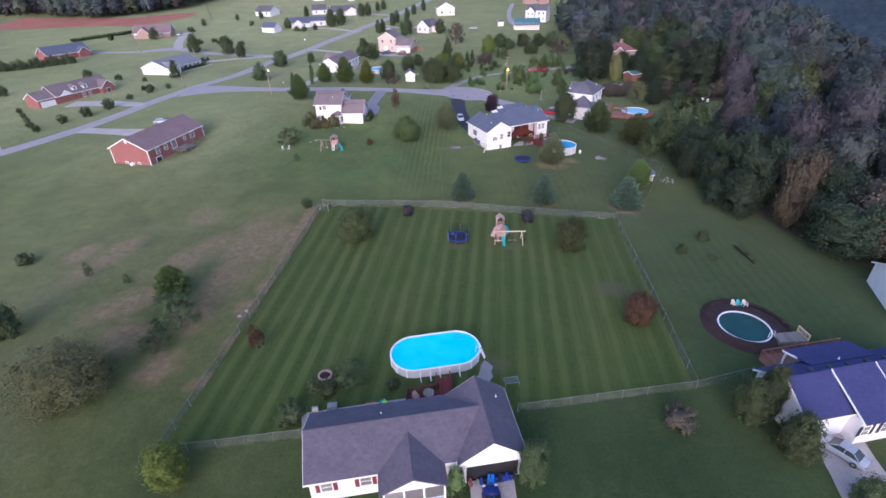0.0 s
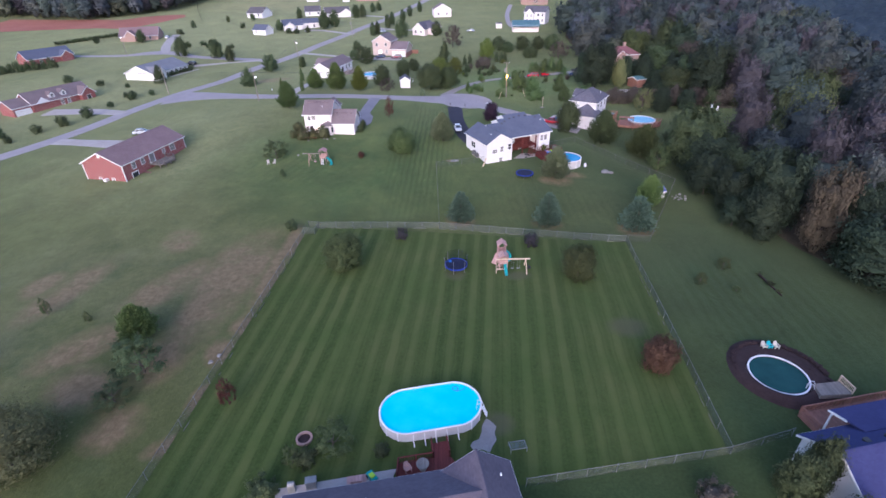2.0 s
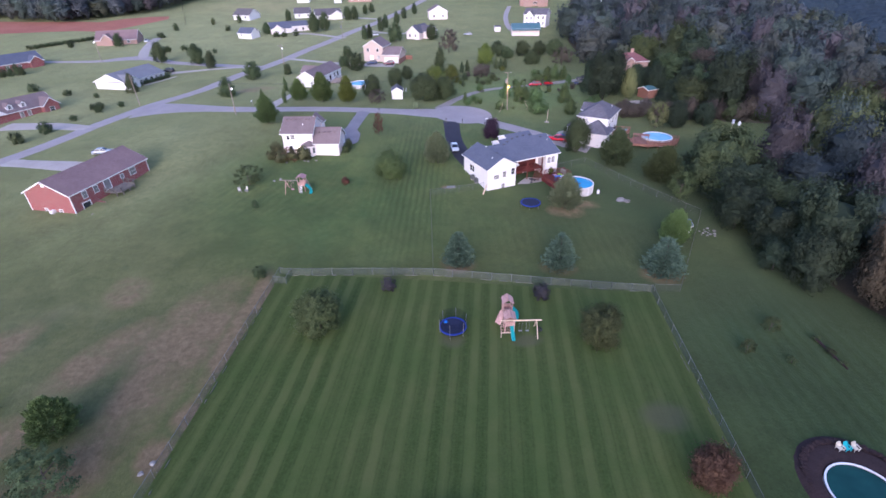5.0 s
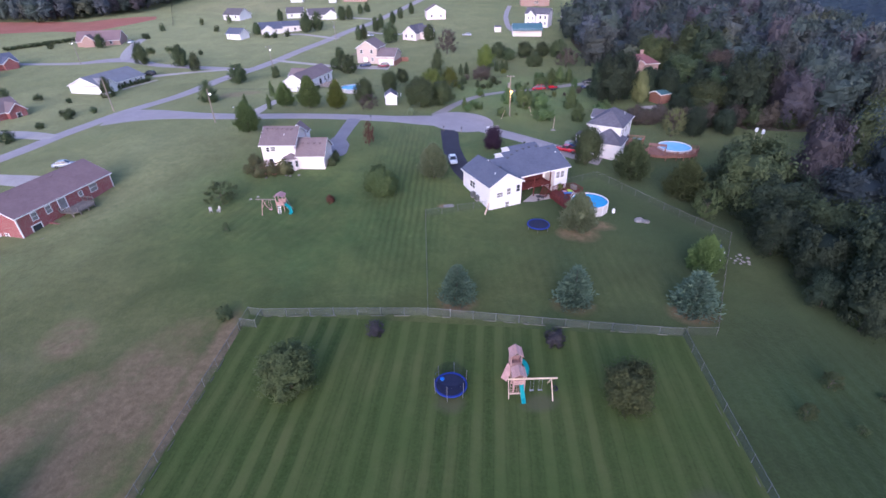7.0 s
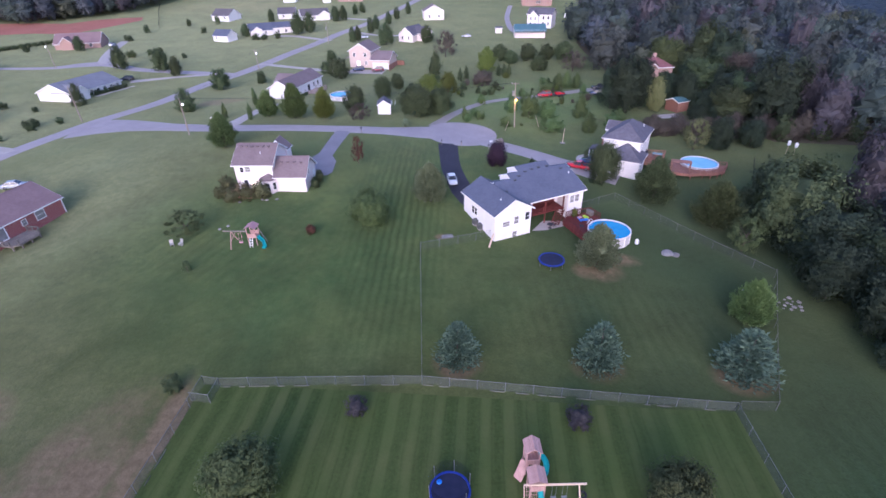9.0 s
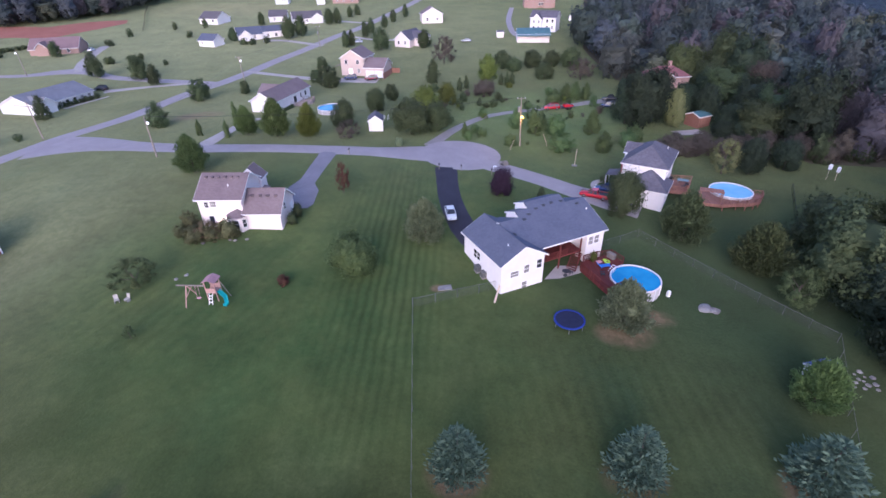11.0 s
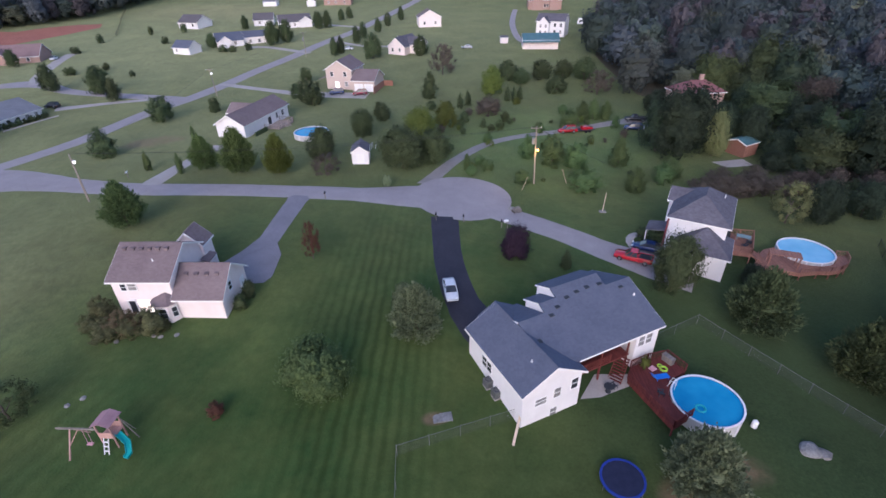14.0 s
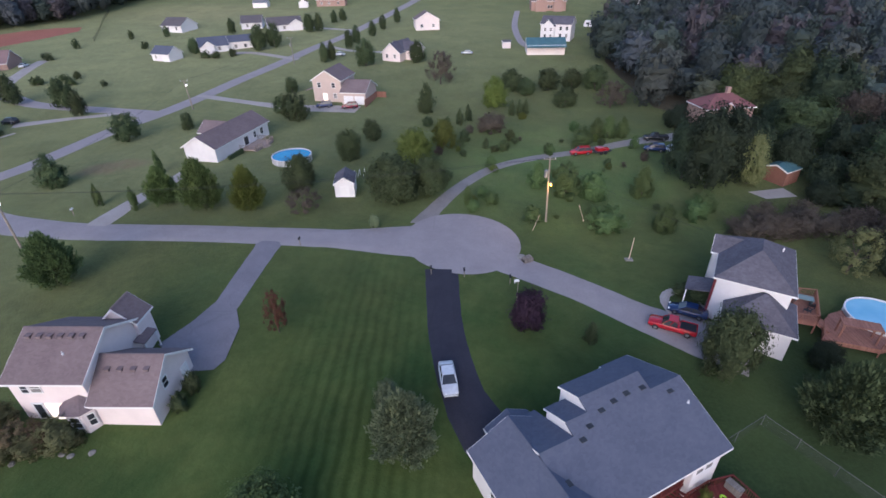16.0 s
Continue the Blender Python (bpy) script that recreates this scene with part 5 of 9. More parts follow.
d2 = plain_house("dormered_brick_house", -121.7, 156.8, 67.5, 19, 8.5, 2.7, 2.9, M_BRICK, M_SHINGLE_BROWN, "red-brick house with white dormers and a gabled porch", up=-0.3,
                 extra=((14, 19, -1.6, 5, 2.7, 4.8, "v"),), wins=((9, 0.35, 1.5, -90, 0.9, 1.3), (11, 0.35, 1.5, -90, 0.9, 1.3), (16.5, -1.25, 1.5, -90, 1.2, 1.3)))
wing(d2, -5.2, 1.0, 0.6, 7.6, 2.6, 4.6, "u", M_BRICK, M_SHINGLE_BROWN, 0.3, -1.5)
for u in (7.0, 10.5):
    part("dormer", Mesh().prism([(u - 0.8, 3.2), (u + 0.8, 3.2), (u + 0.8, 4.4), (u, 5.0), (u - 0.8, 4.4)], 0.9, 3.4, "y"), M_SIDING_WHITE, d2)
    part("dormer_roof", Mesh().prism([(u - 1.0, 4.3), (u, 5.1), (u + 1.0, 4.3), (u + 1.0, 4.2), (u, 4.98), (u - 1.0, 4.2)], 0.7, 3.6, "y"), M_SHINGLE_BROWN, d2)
    window(d2, u, 0.9, 3.9, -90, 0.7, 0.8)
part("white_gable", Mesh().prism([(1.2, 2.55), (5.4, 2.55), (3.3, 4.2)], -0.3, -0.2, "y"), M_SIDING_WHITE, d2)
garage_door(d2, -2.2, 0.9, -0.3, -90, 4.2)
plain_house("blue_roofed_brick_house", -168.0, 217.2, 60, 18, 10, 2.8, 3.0, M_BRICK, M_SHINGLE_BLUEGREY, "red-brick house with a blue-grey roof", extra=((12, 17, -1.6, 5, 2.8, 4.8, "v"),), wins=((5, 0.35, 1.5, -90, 1, 1.3), (9, 0.35, 1.5, -90, 1, 1.3)))
plain_house("brown_brick_house", -159.5, 267.0, 14, 18, 11, 2.3, 3.6, M_BRICK_TAN, M_SHINGLE_ROSE, "brown-brick house with a gabled front", extra=((3, 8, -1.6, 5, 2.8, 5.0, "v"),), wins=((10, 0.35, 1.5, -90, 1, 1.3), (14, 0.35, 1.5, -90, 1, 1.3)))


# ---------- sheds ----------
def shed(name, x, y, turn, L, W, h, rise, wall, roof, label, axis="u"):
    r = thing(name, x, y, H(x, y), turn, label, "shed")
    wing(r, 0, L, 0, W, h, h + rise, axis, wall, roof, 0.15, -0.4)
    return r


s1 = shed("garden_shed", -12.9, 170.4, 5, 3.4, 4.6, 2.3, 1.1, M_SIDING_WHITE, M_SHINGLE_GREY, "small white garden shed with a grey roof", "v")
door(s1, 1.7, 0.15, 0.0, -90, 1.3, 1.8)
shed("orange_shed", 63.8, 177.0, 28, 4.4, 4.2, 2.7, 0.8, M_DECK_BROWN, M_TEALROOF, "orange-brown wooden shed with a teal sheet roof")
shed("white_shed", -97.5, 391, 2, 8.0, 6, 2.4, 1.2, M_SIDING_WHITE, M_SHINGLE_PALE, "long white shed on the far field")
shed("white_shed", -72, 388.5, 8, 5.0, 5, 2.6, 1.4, M_SIDING_WHITE, M_SHINGLE_GREY, "white gabled shed far off", "v")
shed("small_shed", 27.0, 291.6, 0, 3.2, 3, 2.2, 0.6, M_SIDING_PINK, M_SHINGLE_GREY, "tiny cream shed on the lawn")
M_BLUE_SHEET = plain("blue_roof_sheet", (0.085, 0.105, 0.30), (0.12, 0.145, 0.38), 1.2, 0.5)
s4 = shed("garden_shed", 43.0, 100.6, 12, 2.7, 2.2, 1.6, 0.65, M_SIDING_WHITE, M_BLUE_SHEET, "small white garden shed with a blue roof")
door(s4, 0.15, 1.1, 0.0, 180, 0.8, 1.45)
patch("patio_orange_shed", [(56.8, 175.3), (58.5, 172.6), (64.2, 173.4), (63.6, 176.6)], 0.06, M_CONCRETE, "pale concrete slab before the shed", "patio")


# ---------- trees and shrubs ----------
def heart(rng, base, rad, shrink):
    """The dense inside of a crown: a lumpy closed shell, as loose triangles."""
    around, rows = 10, 7
    ring = []
    for i in range(rows + 1):
        q = i / rows
        r = 0 if i in (0, rows) else rad(q) * shrink
        mid = base + 0.45 * (0.95 - base)
        z = mid + (base + (0.95 - base) * q - mid) * (shrink - 0.04)
        ring.append([(r * w * math.cos(2 * math.pi * (j + 0.5 * (i % 2)) / around), r * w * math.sin(2 * math.pi * (j + 0.5 * (i % 2)) / around), z) for j, w in enumerate(0.86 + 0.28 * rng.random(around))])
    out = []
    for a, b in zip(ring, ring[1:]):
        for j in range(around):
            k = (j + 1) % around
            out += [a[j], a[k], b[k], a[j], b[k], b[j]]
    return np.array(out)


def clumps(rng, n, leaf, limbs, base, top, rad, spray=0.15, ruffle=0.5, inside=0.0):
    """A crown of leafy lobes with gaps between them, as corner and face arrays; one metre wide and tall.
    limbs: how many lobes; base, top: heights of the crown; rad(h): its usual radius at a height from 0 to 1."""
    k = np.arange(limbs)
    h = np.clip((k + rng.random(limbs)) / limbs, 0.01, 0.99)
    ang = k * 2.39996 + rng.normal(size=limbs) * 0.4
    reach = np.array([rad(q) for q in h])
    size = spray * (0.45 + 0.7 * rng.random(limbs)) * (0.55 + reach)
    wave = 1 + 0.10 * np.sin(2 * ang + rng.random() * 6.28 + 3 * h) + 0.08 * np.sin(3 * ang + rng.random() * 6.28 - 5 * h)
    far = np.clip(reach * wave * (0.74 + 0.42 * rng.random(limbs)) - size * 0.9, 0, None)
    c = np.stack([far * np.cos(ang), far * np.sin(ang), base + (top - base) * h - size * 0.5], -1)
    out = np.stack([np.cos(ang), np.sin(ang), 0.9 * (h - 0.25)], -1) * np.clip(far / 0.2, 0.2, 1)[:, None]
    pick = rng.choice(limbs, n, p=size ** 2 / (size ** 2).sum())
    d = rng.normal(size=(n, 3))
    d /= np.linalg.norm(d, axis=1)[:, None]
    d += 0.8 * out[pick] + np.array([0, 0, 0.35])
    d /= np.linalg.norm(d, axis=1)[:, None] + 1e-6
    loose = np.where(rng.random(n) < 0.2, 1.15 + 0.45 * rng.random(n), 0.62 + 0.46 * rng.random(n))
    way = np.stack([np.cos(ang), np.sin(ang), 0.35 + 0.9 * h], -1)
    way = (way / np.linalg.norm(way, axis=1)[:, None])[pick]
    body = d * np.array([1, 1, 0.8]) + 0.95 * (d * way).sum(1)[:, None] * way
    p = c[pick] + body * (size[pick] * loose)[:, None]
    p[:, :2] *= 0.5 / np.percentile(np.hypot(p[:, 0], p[:, 1]), 97)
    p[:, 2] = np.clip(p[:, 2], base * 0.4, None) * 0.98 / np.percentile(p[:, 2], 99.5)
    whole = p - np.array([0, 0, base + 0.3 * (1 - base)])
    whole /= np.linalg.norm(whole, axis=1)[:, None] + 1e-6
    nrm = 0.75 * d + 0.8 * whole + ruffle * rng.normal(size=(n, 3))
    nrm /= np.linalg.norm(nrm, axis=1)[:, None]
    a = np.cross(nrm, rng.normal(size=(n, 3)))
    a /= np.linalg.norm(a, axis=1)[:, None]
    b = np.cross(nrm, a)
    s = leaf * (0.55 + 0.9 * rng.random(n))[:, None]
    v = np.stack([p + a * s, p - a * s * 0.7 - b * s * 0.62, p - a * s * 0.7 + b * s * 0.62], 1).reshape(-1, 3)
    if inside:
        v = np.concatenate([v, heart(rng, base, rad, inside)])
    return v, np.arange(len(v)).reshape(-1, 3)


def needles(rng, tiers, per, leaf):
    """A spruce: tiers of upswept boughs, each a fan of small sprays. One metre tall, about as wide as a crown's unit."""
    c, out = [], []
    for k in range(tiers):
        h = 0.05 + 0.92 * (k / tiers) ** 0.92
        R = 0.53 * (1 - h) ** 0.60 * min(1, 0.75 + 1.6 * h) * (0.88 + 0.24 * rng.random()) + 0.015
        boughs = max(6, int(17 * (1 - h)) + 3)
        for j in range(boughs):
            an = 2 * math.pi * (j + rng.random() * 0.8) / boughs
            rl = R * (0.78 + 0.36 * rng.random())
            m = per if h < 0.7 else per // 2 + 1
            s = 0.25 + 0.8 * (np.arange(m) + rng.random(m)) / m
            side = rng.normal(size=m) * 0.05
            c.append(np.stack([np.cos(an) * rl * s - np.sin(an) * side, np.sin(an) * rl * s + np.cos(an) * side, h - 0.07 * s * (1 - h) + 0.07 * s * s * (1 - h) + 0.014 * rng.normal(size=m)], -1))
            out.append(np.stack([np.cos(an + rng.normal(size=m) * 0.5), np.sin(an + rng.normal(size=m) * 0.5), 0.35 + 0.35 * rng.normal(size=m)], -1))
    c, out = np.concatenate(c), np.concatenate(out)
    out /= np.linalg.norm(out, axis=1)[:, None]
    n = len(c)
    sd = np.cross(out, np.array([0, 0, 1.0]) + 0.5 * rng.normal(size=(n, 3)))
    sd /= np.linalg.norm(sd, axis=1)[:, None]
    z = leaf * (0.7 + 0.6 * rng.random(n))[:, None]
    v = np.stack([c - sd * z * 0.42, c - out * z, c + sd * z * 0.42, c + out * z * 1.2], 1).reshape(-1, 3)
    return v, np.arange(4 * n).reshape(-1, 4)


def sprays(rng, limbs, per, leaf, base, rad, inside):
    """A leafy crown of rising branches, each feathered with narrow leaves to its tip; one metre wide and tall."""
    c, out = [], []
    for k in range(limbs):
        h = (k + rng.random()) / limbs
        an = k * 2.39996 + rng.normal() * 0.3
        R = rad(h) * (0.80 + 0.34 * rng.random())
        tip = np.array([math.cos(an) * R, math.sin(an) * R, base + (0.97 - base) * h])
        root = np.array([0, 0, base + (tip[2] - base) * 0.35])
        s = 0.40 + 0.62 * rng.random(per) ** 0.8
        wide = 0.068 * (1.12 - s)[:, None] + 0.018
        c.append(root + (tip - root) * s[:, None] + np.array([0, 0, -0.05]) * np.sin(math.pi * s)[:, None] + rng.normal(size=(per, 3)) * wide)
        way = (tip - root) / (np.linalg.norm(tip - root) + 1e-6)
        out.append(way + 0.38 * rng.normal(size=(per, 3)) + np.array([0, 0, 0.25]))
    c, out = np.concatenate(c), np.concatenate(out)
    out /= np.linalg.norm(out, axis=1)[:, None]
    n = len(c)
    sd = np.cross(out, np.array([0, 0, 1.0]) + 0.45 * rng.normal(size=(n, 3)))
    sd /= np.linalg.norm(sd, axis=1)[:, None]
    z = leaf * (0.6 + 0.8 * rng.random(n))[:, None]
    c[:, 2] = np.clip(c[:, 2], base * 0.5, None)
    v = np.stack([c - sd * z * 0.55 - out * z * 0.5, c + sd * z * 0.55 - out * z * 0.5, c + out * z * 1.3], 1).reshape(-1, 3)
    v = np.concatenate([v, heart(rng, base, rad, inside)])
    return v, np.arange(len(v)).reshape(-1, 3)


def leaf_mesh(name, v, f):
    me = bpy.data.meshes.new(name)
    me.from_pydata(v.tolist(), [], f.tolist())
    return me


def trunk_mesh(name, rng, tall, girth, limbs):
    k = Mesh()
    bend = Vector((0, 0, 0))
    last, r = Vector((0, 0, -0.08)), girth
    for i in range(4):
        nxt = Vector((rng.normal() * 0.012, rng.normal() * 0.012, tall * (i + 1) / 4)) + bend
        k.tube(last, nxt, r, r * 0.78, 7)
        last, r = nxt, r * 0.78
    for i in range(limbs):
        h = tall * (0.3 + 0.6 * i / limbs)
        an = i * 2.4 + rng.random()
        k.tube((0, 0, h), (math.cos(an) * 0.24, math.sin(an) * 0.24, h + 0.16 + 0.1 * rng.random()), girth * 0.45, girth * 0.12, 5)
    return k.data(name)


RNG = np.random.default_rng(7)
CROWNS, TRUNKS = {}, {}


def dome(h):
    return 0.5 * math.sqrt(max(0.03, 1 - (abs(h - 0.4) / 0.62) ** 2.2))


def egg(h):
    return 0.52 * math.sqrt(max(0.02, math.sin(math.pi * min(0.985, 0.16 + 0.825 * h)))) * (1.0 - 0.26 * h)


def spire(h):
    return 0.53 * min(1.0, 0.62 + 1.5 * h) * (1 - h ** 1.7) ** 0.85 + 0.03


def cone(h):
    return 0.54 * (1 - h) ** 0.62 * min(1, 0.6 + 2.2 * h) + 0.03


def column(h):
    return 0.45 * min(1, (1 - h) * 2.2 + 0.1)


def crag(h):
    return 0.5 * math.sqrt(max(0.03, 1 - (abs(h - 0.45) / 0.66) ** 2.6)) * (1 + 0.12 * math.sin(9 * h))


# unit crowns: one wide, one tall
for key, n, leaf, limbs, base, shape, count in (("round", 11500, 0.0215, 110, 0.06, dome, 4), ("egg", 11500, 0.0225, 110, 0.12, egg, 5), ("weep", 12000, 0.0135, 130, 0.04, dome, 1), ("round_far", 4200, 0.032, 60, 0.06, dome, 3), ("egg_far", 4200, 0.032, 64, 0.10, egg, 3), ("cone", 3600, 0.030, 60, 0.0, cone, 3), ("column", 2600, 0.036, 40, 0.0, column, 2),
                                                ("shrub", 3400, 0.030, 36, 0.0, dome, 4), ("airy", 3800, 0.021, 44, 0.14, egg, 4), ("wild", 11000, 0.0220, 80, 0.16, crag, 6), ("brush", 5200, 0.023, 90, 0.0, column, 4)):
    CROWNS[key] = [leaf_mesh(key + "_crown", *clumps(RNG, n, leaf, limbs, base + 0.04, 0.93, shape, 0.11 if key == "airy" else 0.15, 0.45, {"airy": 0, "weep": 0.45, "wild": 0.68, "round": 0.62, "egg": 0.64}.get(key, 0.58))) for _ in range(count)]
CROWNS["leafy"] = [leaf_mesh("leafy_crown", *sprays(RNG, 130, 85, 0.027, 0.15, spire, 0.50)) for _ in range(4)]
CROWNS["spruce"] = [leaf_mesh("spruce_crown", *needles(RNG, 24, 14, 0.042)) for _ in range(2)]
TRUNKS["tree"] = [trunk_mesh("trunk", RNG, 0.55, 0.028, 6) for _ in range(3)]
TRUNKS["spruce"] = [trunk_mesh("trunk", RNG, 0.9, 0.022, 0)]
TRUNKS["shrub"] = [trunk_mesh("stem", RNG, 0.3, 0.02, 5)]
SERIAL = [0]
COLOURED = {}


def coloured(key, i, mat):
    """The crown's mesh in a material: one copy of the data for each."""
    slot = (key, i, mat.name)
    if slot not in COLOURED:
        me = CROWNS[key][i].copy()
        me.materials.append(mat)
        COLOURED[slot] = me
    return COLOURED[slot]


def tree(name, key, x, y, w, h, mat, label, category="tree", group="", lift=0.0):
    """A tree or shrub of that width and height on the ground at x, y."""
    SERIAL[0] += 1
    i = SERIAL[0]
    key = key + "_far" if y > 195 and key in ("round", "egg") else key
    r = thing(name, x, y, H(x, y) + lift, (i * 137) % 360, label, category, group)
    r.scale = (w, w, h * 1.12)
    kind = "spruce" if key == "spruce" else "shrub" if key in ("shrub", "column", "cone", "brush") else "tree"
    tr = TRUNKS[kind][i % len(TRUNKS[kind])]
    part("trunk", tr, M_BARK, r)
    part("crown", coloured(key, i % len(CROWNS[key]), mat), mat, r)
    return r


def trees(name, key, mat, label, rows, category="tree", group=""):
    for x, y, w, h in rows:
        tree(name, key, x, y, w, h, mat, label, category, group)


# the striped yard and the near gardens
trees("lawn_tree", "round", M_LEAF_OLIVE, "thin olive-green tree on the striped lawn", ((-13.1, 75.2, 6.0, 5.2), (22.2, 73.8, 5.6, 4.8)))
trees("lawn_shrub", "shrub", M_LEAF_SLATE, "small slate-purple shrub by the fence", ((-5.2, 83.6, 2.2, 1.9), (16.4, 82.6, 2.6, 2.1)), "shrub")
trees("red_shrub", "round", M_LEAF_RUST, "rust-red rounded shrub on the lawn", ((27.1, 54.6, 4.4, 4.0),), "shrub")
trees("red_sapling", "airy", M_LEAF_RED, "slender rust-red sapling by the fence", ((-20.9, 49.0, 2.1, 3.4),))
trees("patio_shrub", "airy", M_LEAF_OLIVE, "loose olive shrub behind the bungalow", ((-8.4, 43.6, 4.2, 2.6), (-12.0, 42.0, 2.2, 1.8)), "shrub")
trees("patio_bush", "shrub", M_LEAF_DARK, "dark bush beside the bungalow's patio", ((-13.6, 38.4, 3.2, 2.2), (-10.6, 42.0, 2.4, 1.6), (-3.6, 43.0, 1.6, 1.2)), "shrub")
trees("corner_tree", "egg", M_LEAF_YELLOW, "yellow-green tree at the fence corner", ((-22.9, 31.6, 4.2, 4.2),))
trees("porch_conifer", "column", M_LEAF, "narrow green conifer beside the porch", ((3.4, 30.6, 2.0, 3.6),))
trees("garage_tree", "egg", M_LEAF_DARK, "dark green tree beside the garage", ((10.3, 32.0, 3.2, 4.6),))
trees("meadow_tree", "leafy", M_LEAF_FRESH, "green young tree in the worn meadow", ((-36.4, 59.6, 4.7, 4.6),))
trees("meadow_tree", "airy", M_LEAF_DARK, "thin dark tree in the worn meadow", ((-32.8, 53.6, 6.2, 4.4), (-33.6, 49.2, 4.4, 2.0)))
trees("willow", "weep", M_LEAF_WILLOW, "broad olive-brown willow in the meadow", ((-39.2, 41.6, 10.4, 6.2),))
trees("meadow_shrub", "shrub", M_LEAF_DARK, "low dark shrub in the meadow", ((-64.4, 67.8, 2.6, 1.8), (-24.4, 86.3, 2.1, 1.7), (-54.5, 51.6, 4.0, 4.4)), "shrub")
trees("meadow_sapling", "airy", M_LEAF_OLIVE, "thin sapling in the meadow", ((-51.6, 64, 1.4, 2.6), (-45, 62.5, 1.1, 1.6)))
trees("driveway_conifer", "egg", M_LEAF_DARK, "dense dark green conifer beside the drive", ((32.9, 38.6, 3.7, 5.4), (35.3, 39.6, 3.0, 6.2), (35.2, 34.6, 3.8, 5.2), (38.4, 29.6, 3.2, 3.4)))
trees("bronze_shrub", "shrub", M_LEAF_BROWN, "bronze-brown shrub on the lawn", ((26.0, 38.0, 3.2, 2.4),), "shrub")
trees("lawn_bush", "airy", M_LEAF_OLIVE, "sparse shrub on the side lawn", ((44.9, 76.0, 2.4, 2.0), (39.6, 71.8, 1.9, 2.0), (44.0, 70.0, 1.4, 0.9), (49.4, 74.0, 1.2, 0.7), (49.7, 71.6, 1.4, 0.6), (49.9, 69.6, 1.1, 0.5)), "shrub")
# the white house's garden
trees("blue_spruce", "spruce", M_NEEDLE, "blue-green spruce in a bare earth ring", ((4.9, 90.6, 4.9, 5.0), (20.5, 90.6, 5.3, 5.4), (36.1, 89.6, 6.2, 5.6)), "tree", "spruces along the fence")
trees("garden_tree", "leafy", M_LEAF_FRESH, "fresh green tree near the fence", ((41.2, 98.4, 5.0, 5.6),))
trees("garden_tree", "leafy", M_LEAF_PALE, "leafy green tree beside the round pool", ((25.2, 109.4, 6.1, 6.2),))
trees("drive_tree", "leafy", M_LEAF_PALE, "pale leafy tree beside the black drive", ((1.2, 125.4, 5.7, 6.2),))
trees("drive_tree", "round", M_LEAF_PALE, "small pale tree beside the black drive", ((-0.4, 128.8, 2.6, 3.6),))
trees("round_tree", "round", M_LEAF, "dense rounded green tree on the lawn", ((-8.0, 118.2, 6.3, 5.0),))
trees("brown_shrub", "shrub", M_LEAF_RED, "small reddish-brown shrub on the lawn", ((-16.7, 115.2, 1.7, 1.4),), "shrub")
trees("swing_tree", "airy", M_LEAF_OLIVE, "small spreading half-bare tree over two chairs", ((-35.4, 114.8, 5.6, 3.6),))
trees("stake_sapling", "airy", M_LEAF_DARK, "staked sapling on the lawn", ((-31.5, 105.9, 1.3, 1.8),))
trees("red_maple", "airy", M_LEAF_RED, "young rust-red maple on a thin trunk", ((-12.8, 138.5, 2.5, 5.0),))
trees("purple_plum", "round", M_LEAF_PURPLE, "dark purple-leaved tree by the drive", ((13.8, 140.8, 4.3, 4.2),))
trees("dwarf_conifer", "cone", M_LEAF_DARK, "small cone-shaped conifer on the lawn", ((20.2, 138.6, 1.6, 2.5),))
trees("house_tree", "egg", M_LEAF_DARK, "dense dark green tree beside the drive", ((32.9, 135.0, 5.6, 7.2),))
trees("garden_tree", "leafy", M_LEAF_DARK, "green tree below the deck", ((39.9, 128.2, 7.2, 7.4),))
trees("garden_tree", "airy", M_LEAF_OLIVE, "thin olive-green tree on the slope", ((48.3, 113.6, 5.4, 5.2),))
trees("garden_tree", "leafy", M_LEAF_OLIVE, "olive-green tree turning brown on the slope", ((47.2, 120.6, 7.4, 7.0),))
trees("garden_tree", "egg", M_LEAF_DEEP, "dark green tree on the slope", ((43.5, 135.8, 3.4, 3.0),))
trees("yellow_tree", "airy", M_LEAF_STRAW, "airy yellow-green tree behind the pool", ((57.2, 151.6, 6.4, 6.2),))
trees("pool_tree", "egg", M_LEAF_DEEP, "dark green tree behind the brown pool deck", ((62.2, 151.6, 5.6, 6.4), (70.2, 153.4, 5.4, 5.4)))
trees("street_tree", "leafy", M_LEAF, "mid-green tree near the street", ((-41.4, 147.0, 5.6, 6.4),))
trees("house_shrub", "shrub", M_LEAF_WILLOW, "overgrown shrub against the cream house", ((-31.8, 124.6, 3.6, 2.2), (-29.4, 125.0, 3.0, 2.0), (-34.2, 125.8, 2.4, 1.8), (-26.6, 126.0, 1.8, 1.0)), "shrub")
trees("house_shrub", "shrub", M_LEAF_DARK, "dark shrub against the cream house", ((-19.0, 129.0, 1.8, 1.8), (-18.6, 131.0, 1.8, 2.2)), "shrub")
trees("house_shrub", "airy", M_LEAF_RUSSET, "brown half-dead shrub against the cream house", ((-30.6, 125.6, 3.4, 2.4), (-28.8, 125.8, 2.6, 2.0)), "shrub")
trees("house_shrub", "shrub", M_LEAF_WILLOW, "tall olive shrub beside the cream house's door", ((-27.2, 125.6, 3.4, 2.8), (-33.4, 127.2, 3.0, 3.0)), "shrub")
trees("entry_shrub", "shrub", M_LEAF_DARK, "dark clipped shrub by the porch", ((34.9, 145.6, 2.4, 2.4), (33.2, 147.0, 1.8, 1.6), (36.6, 142.0, 1.2, 1.0)), "shrub")
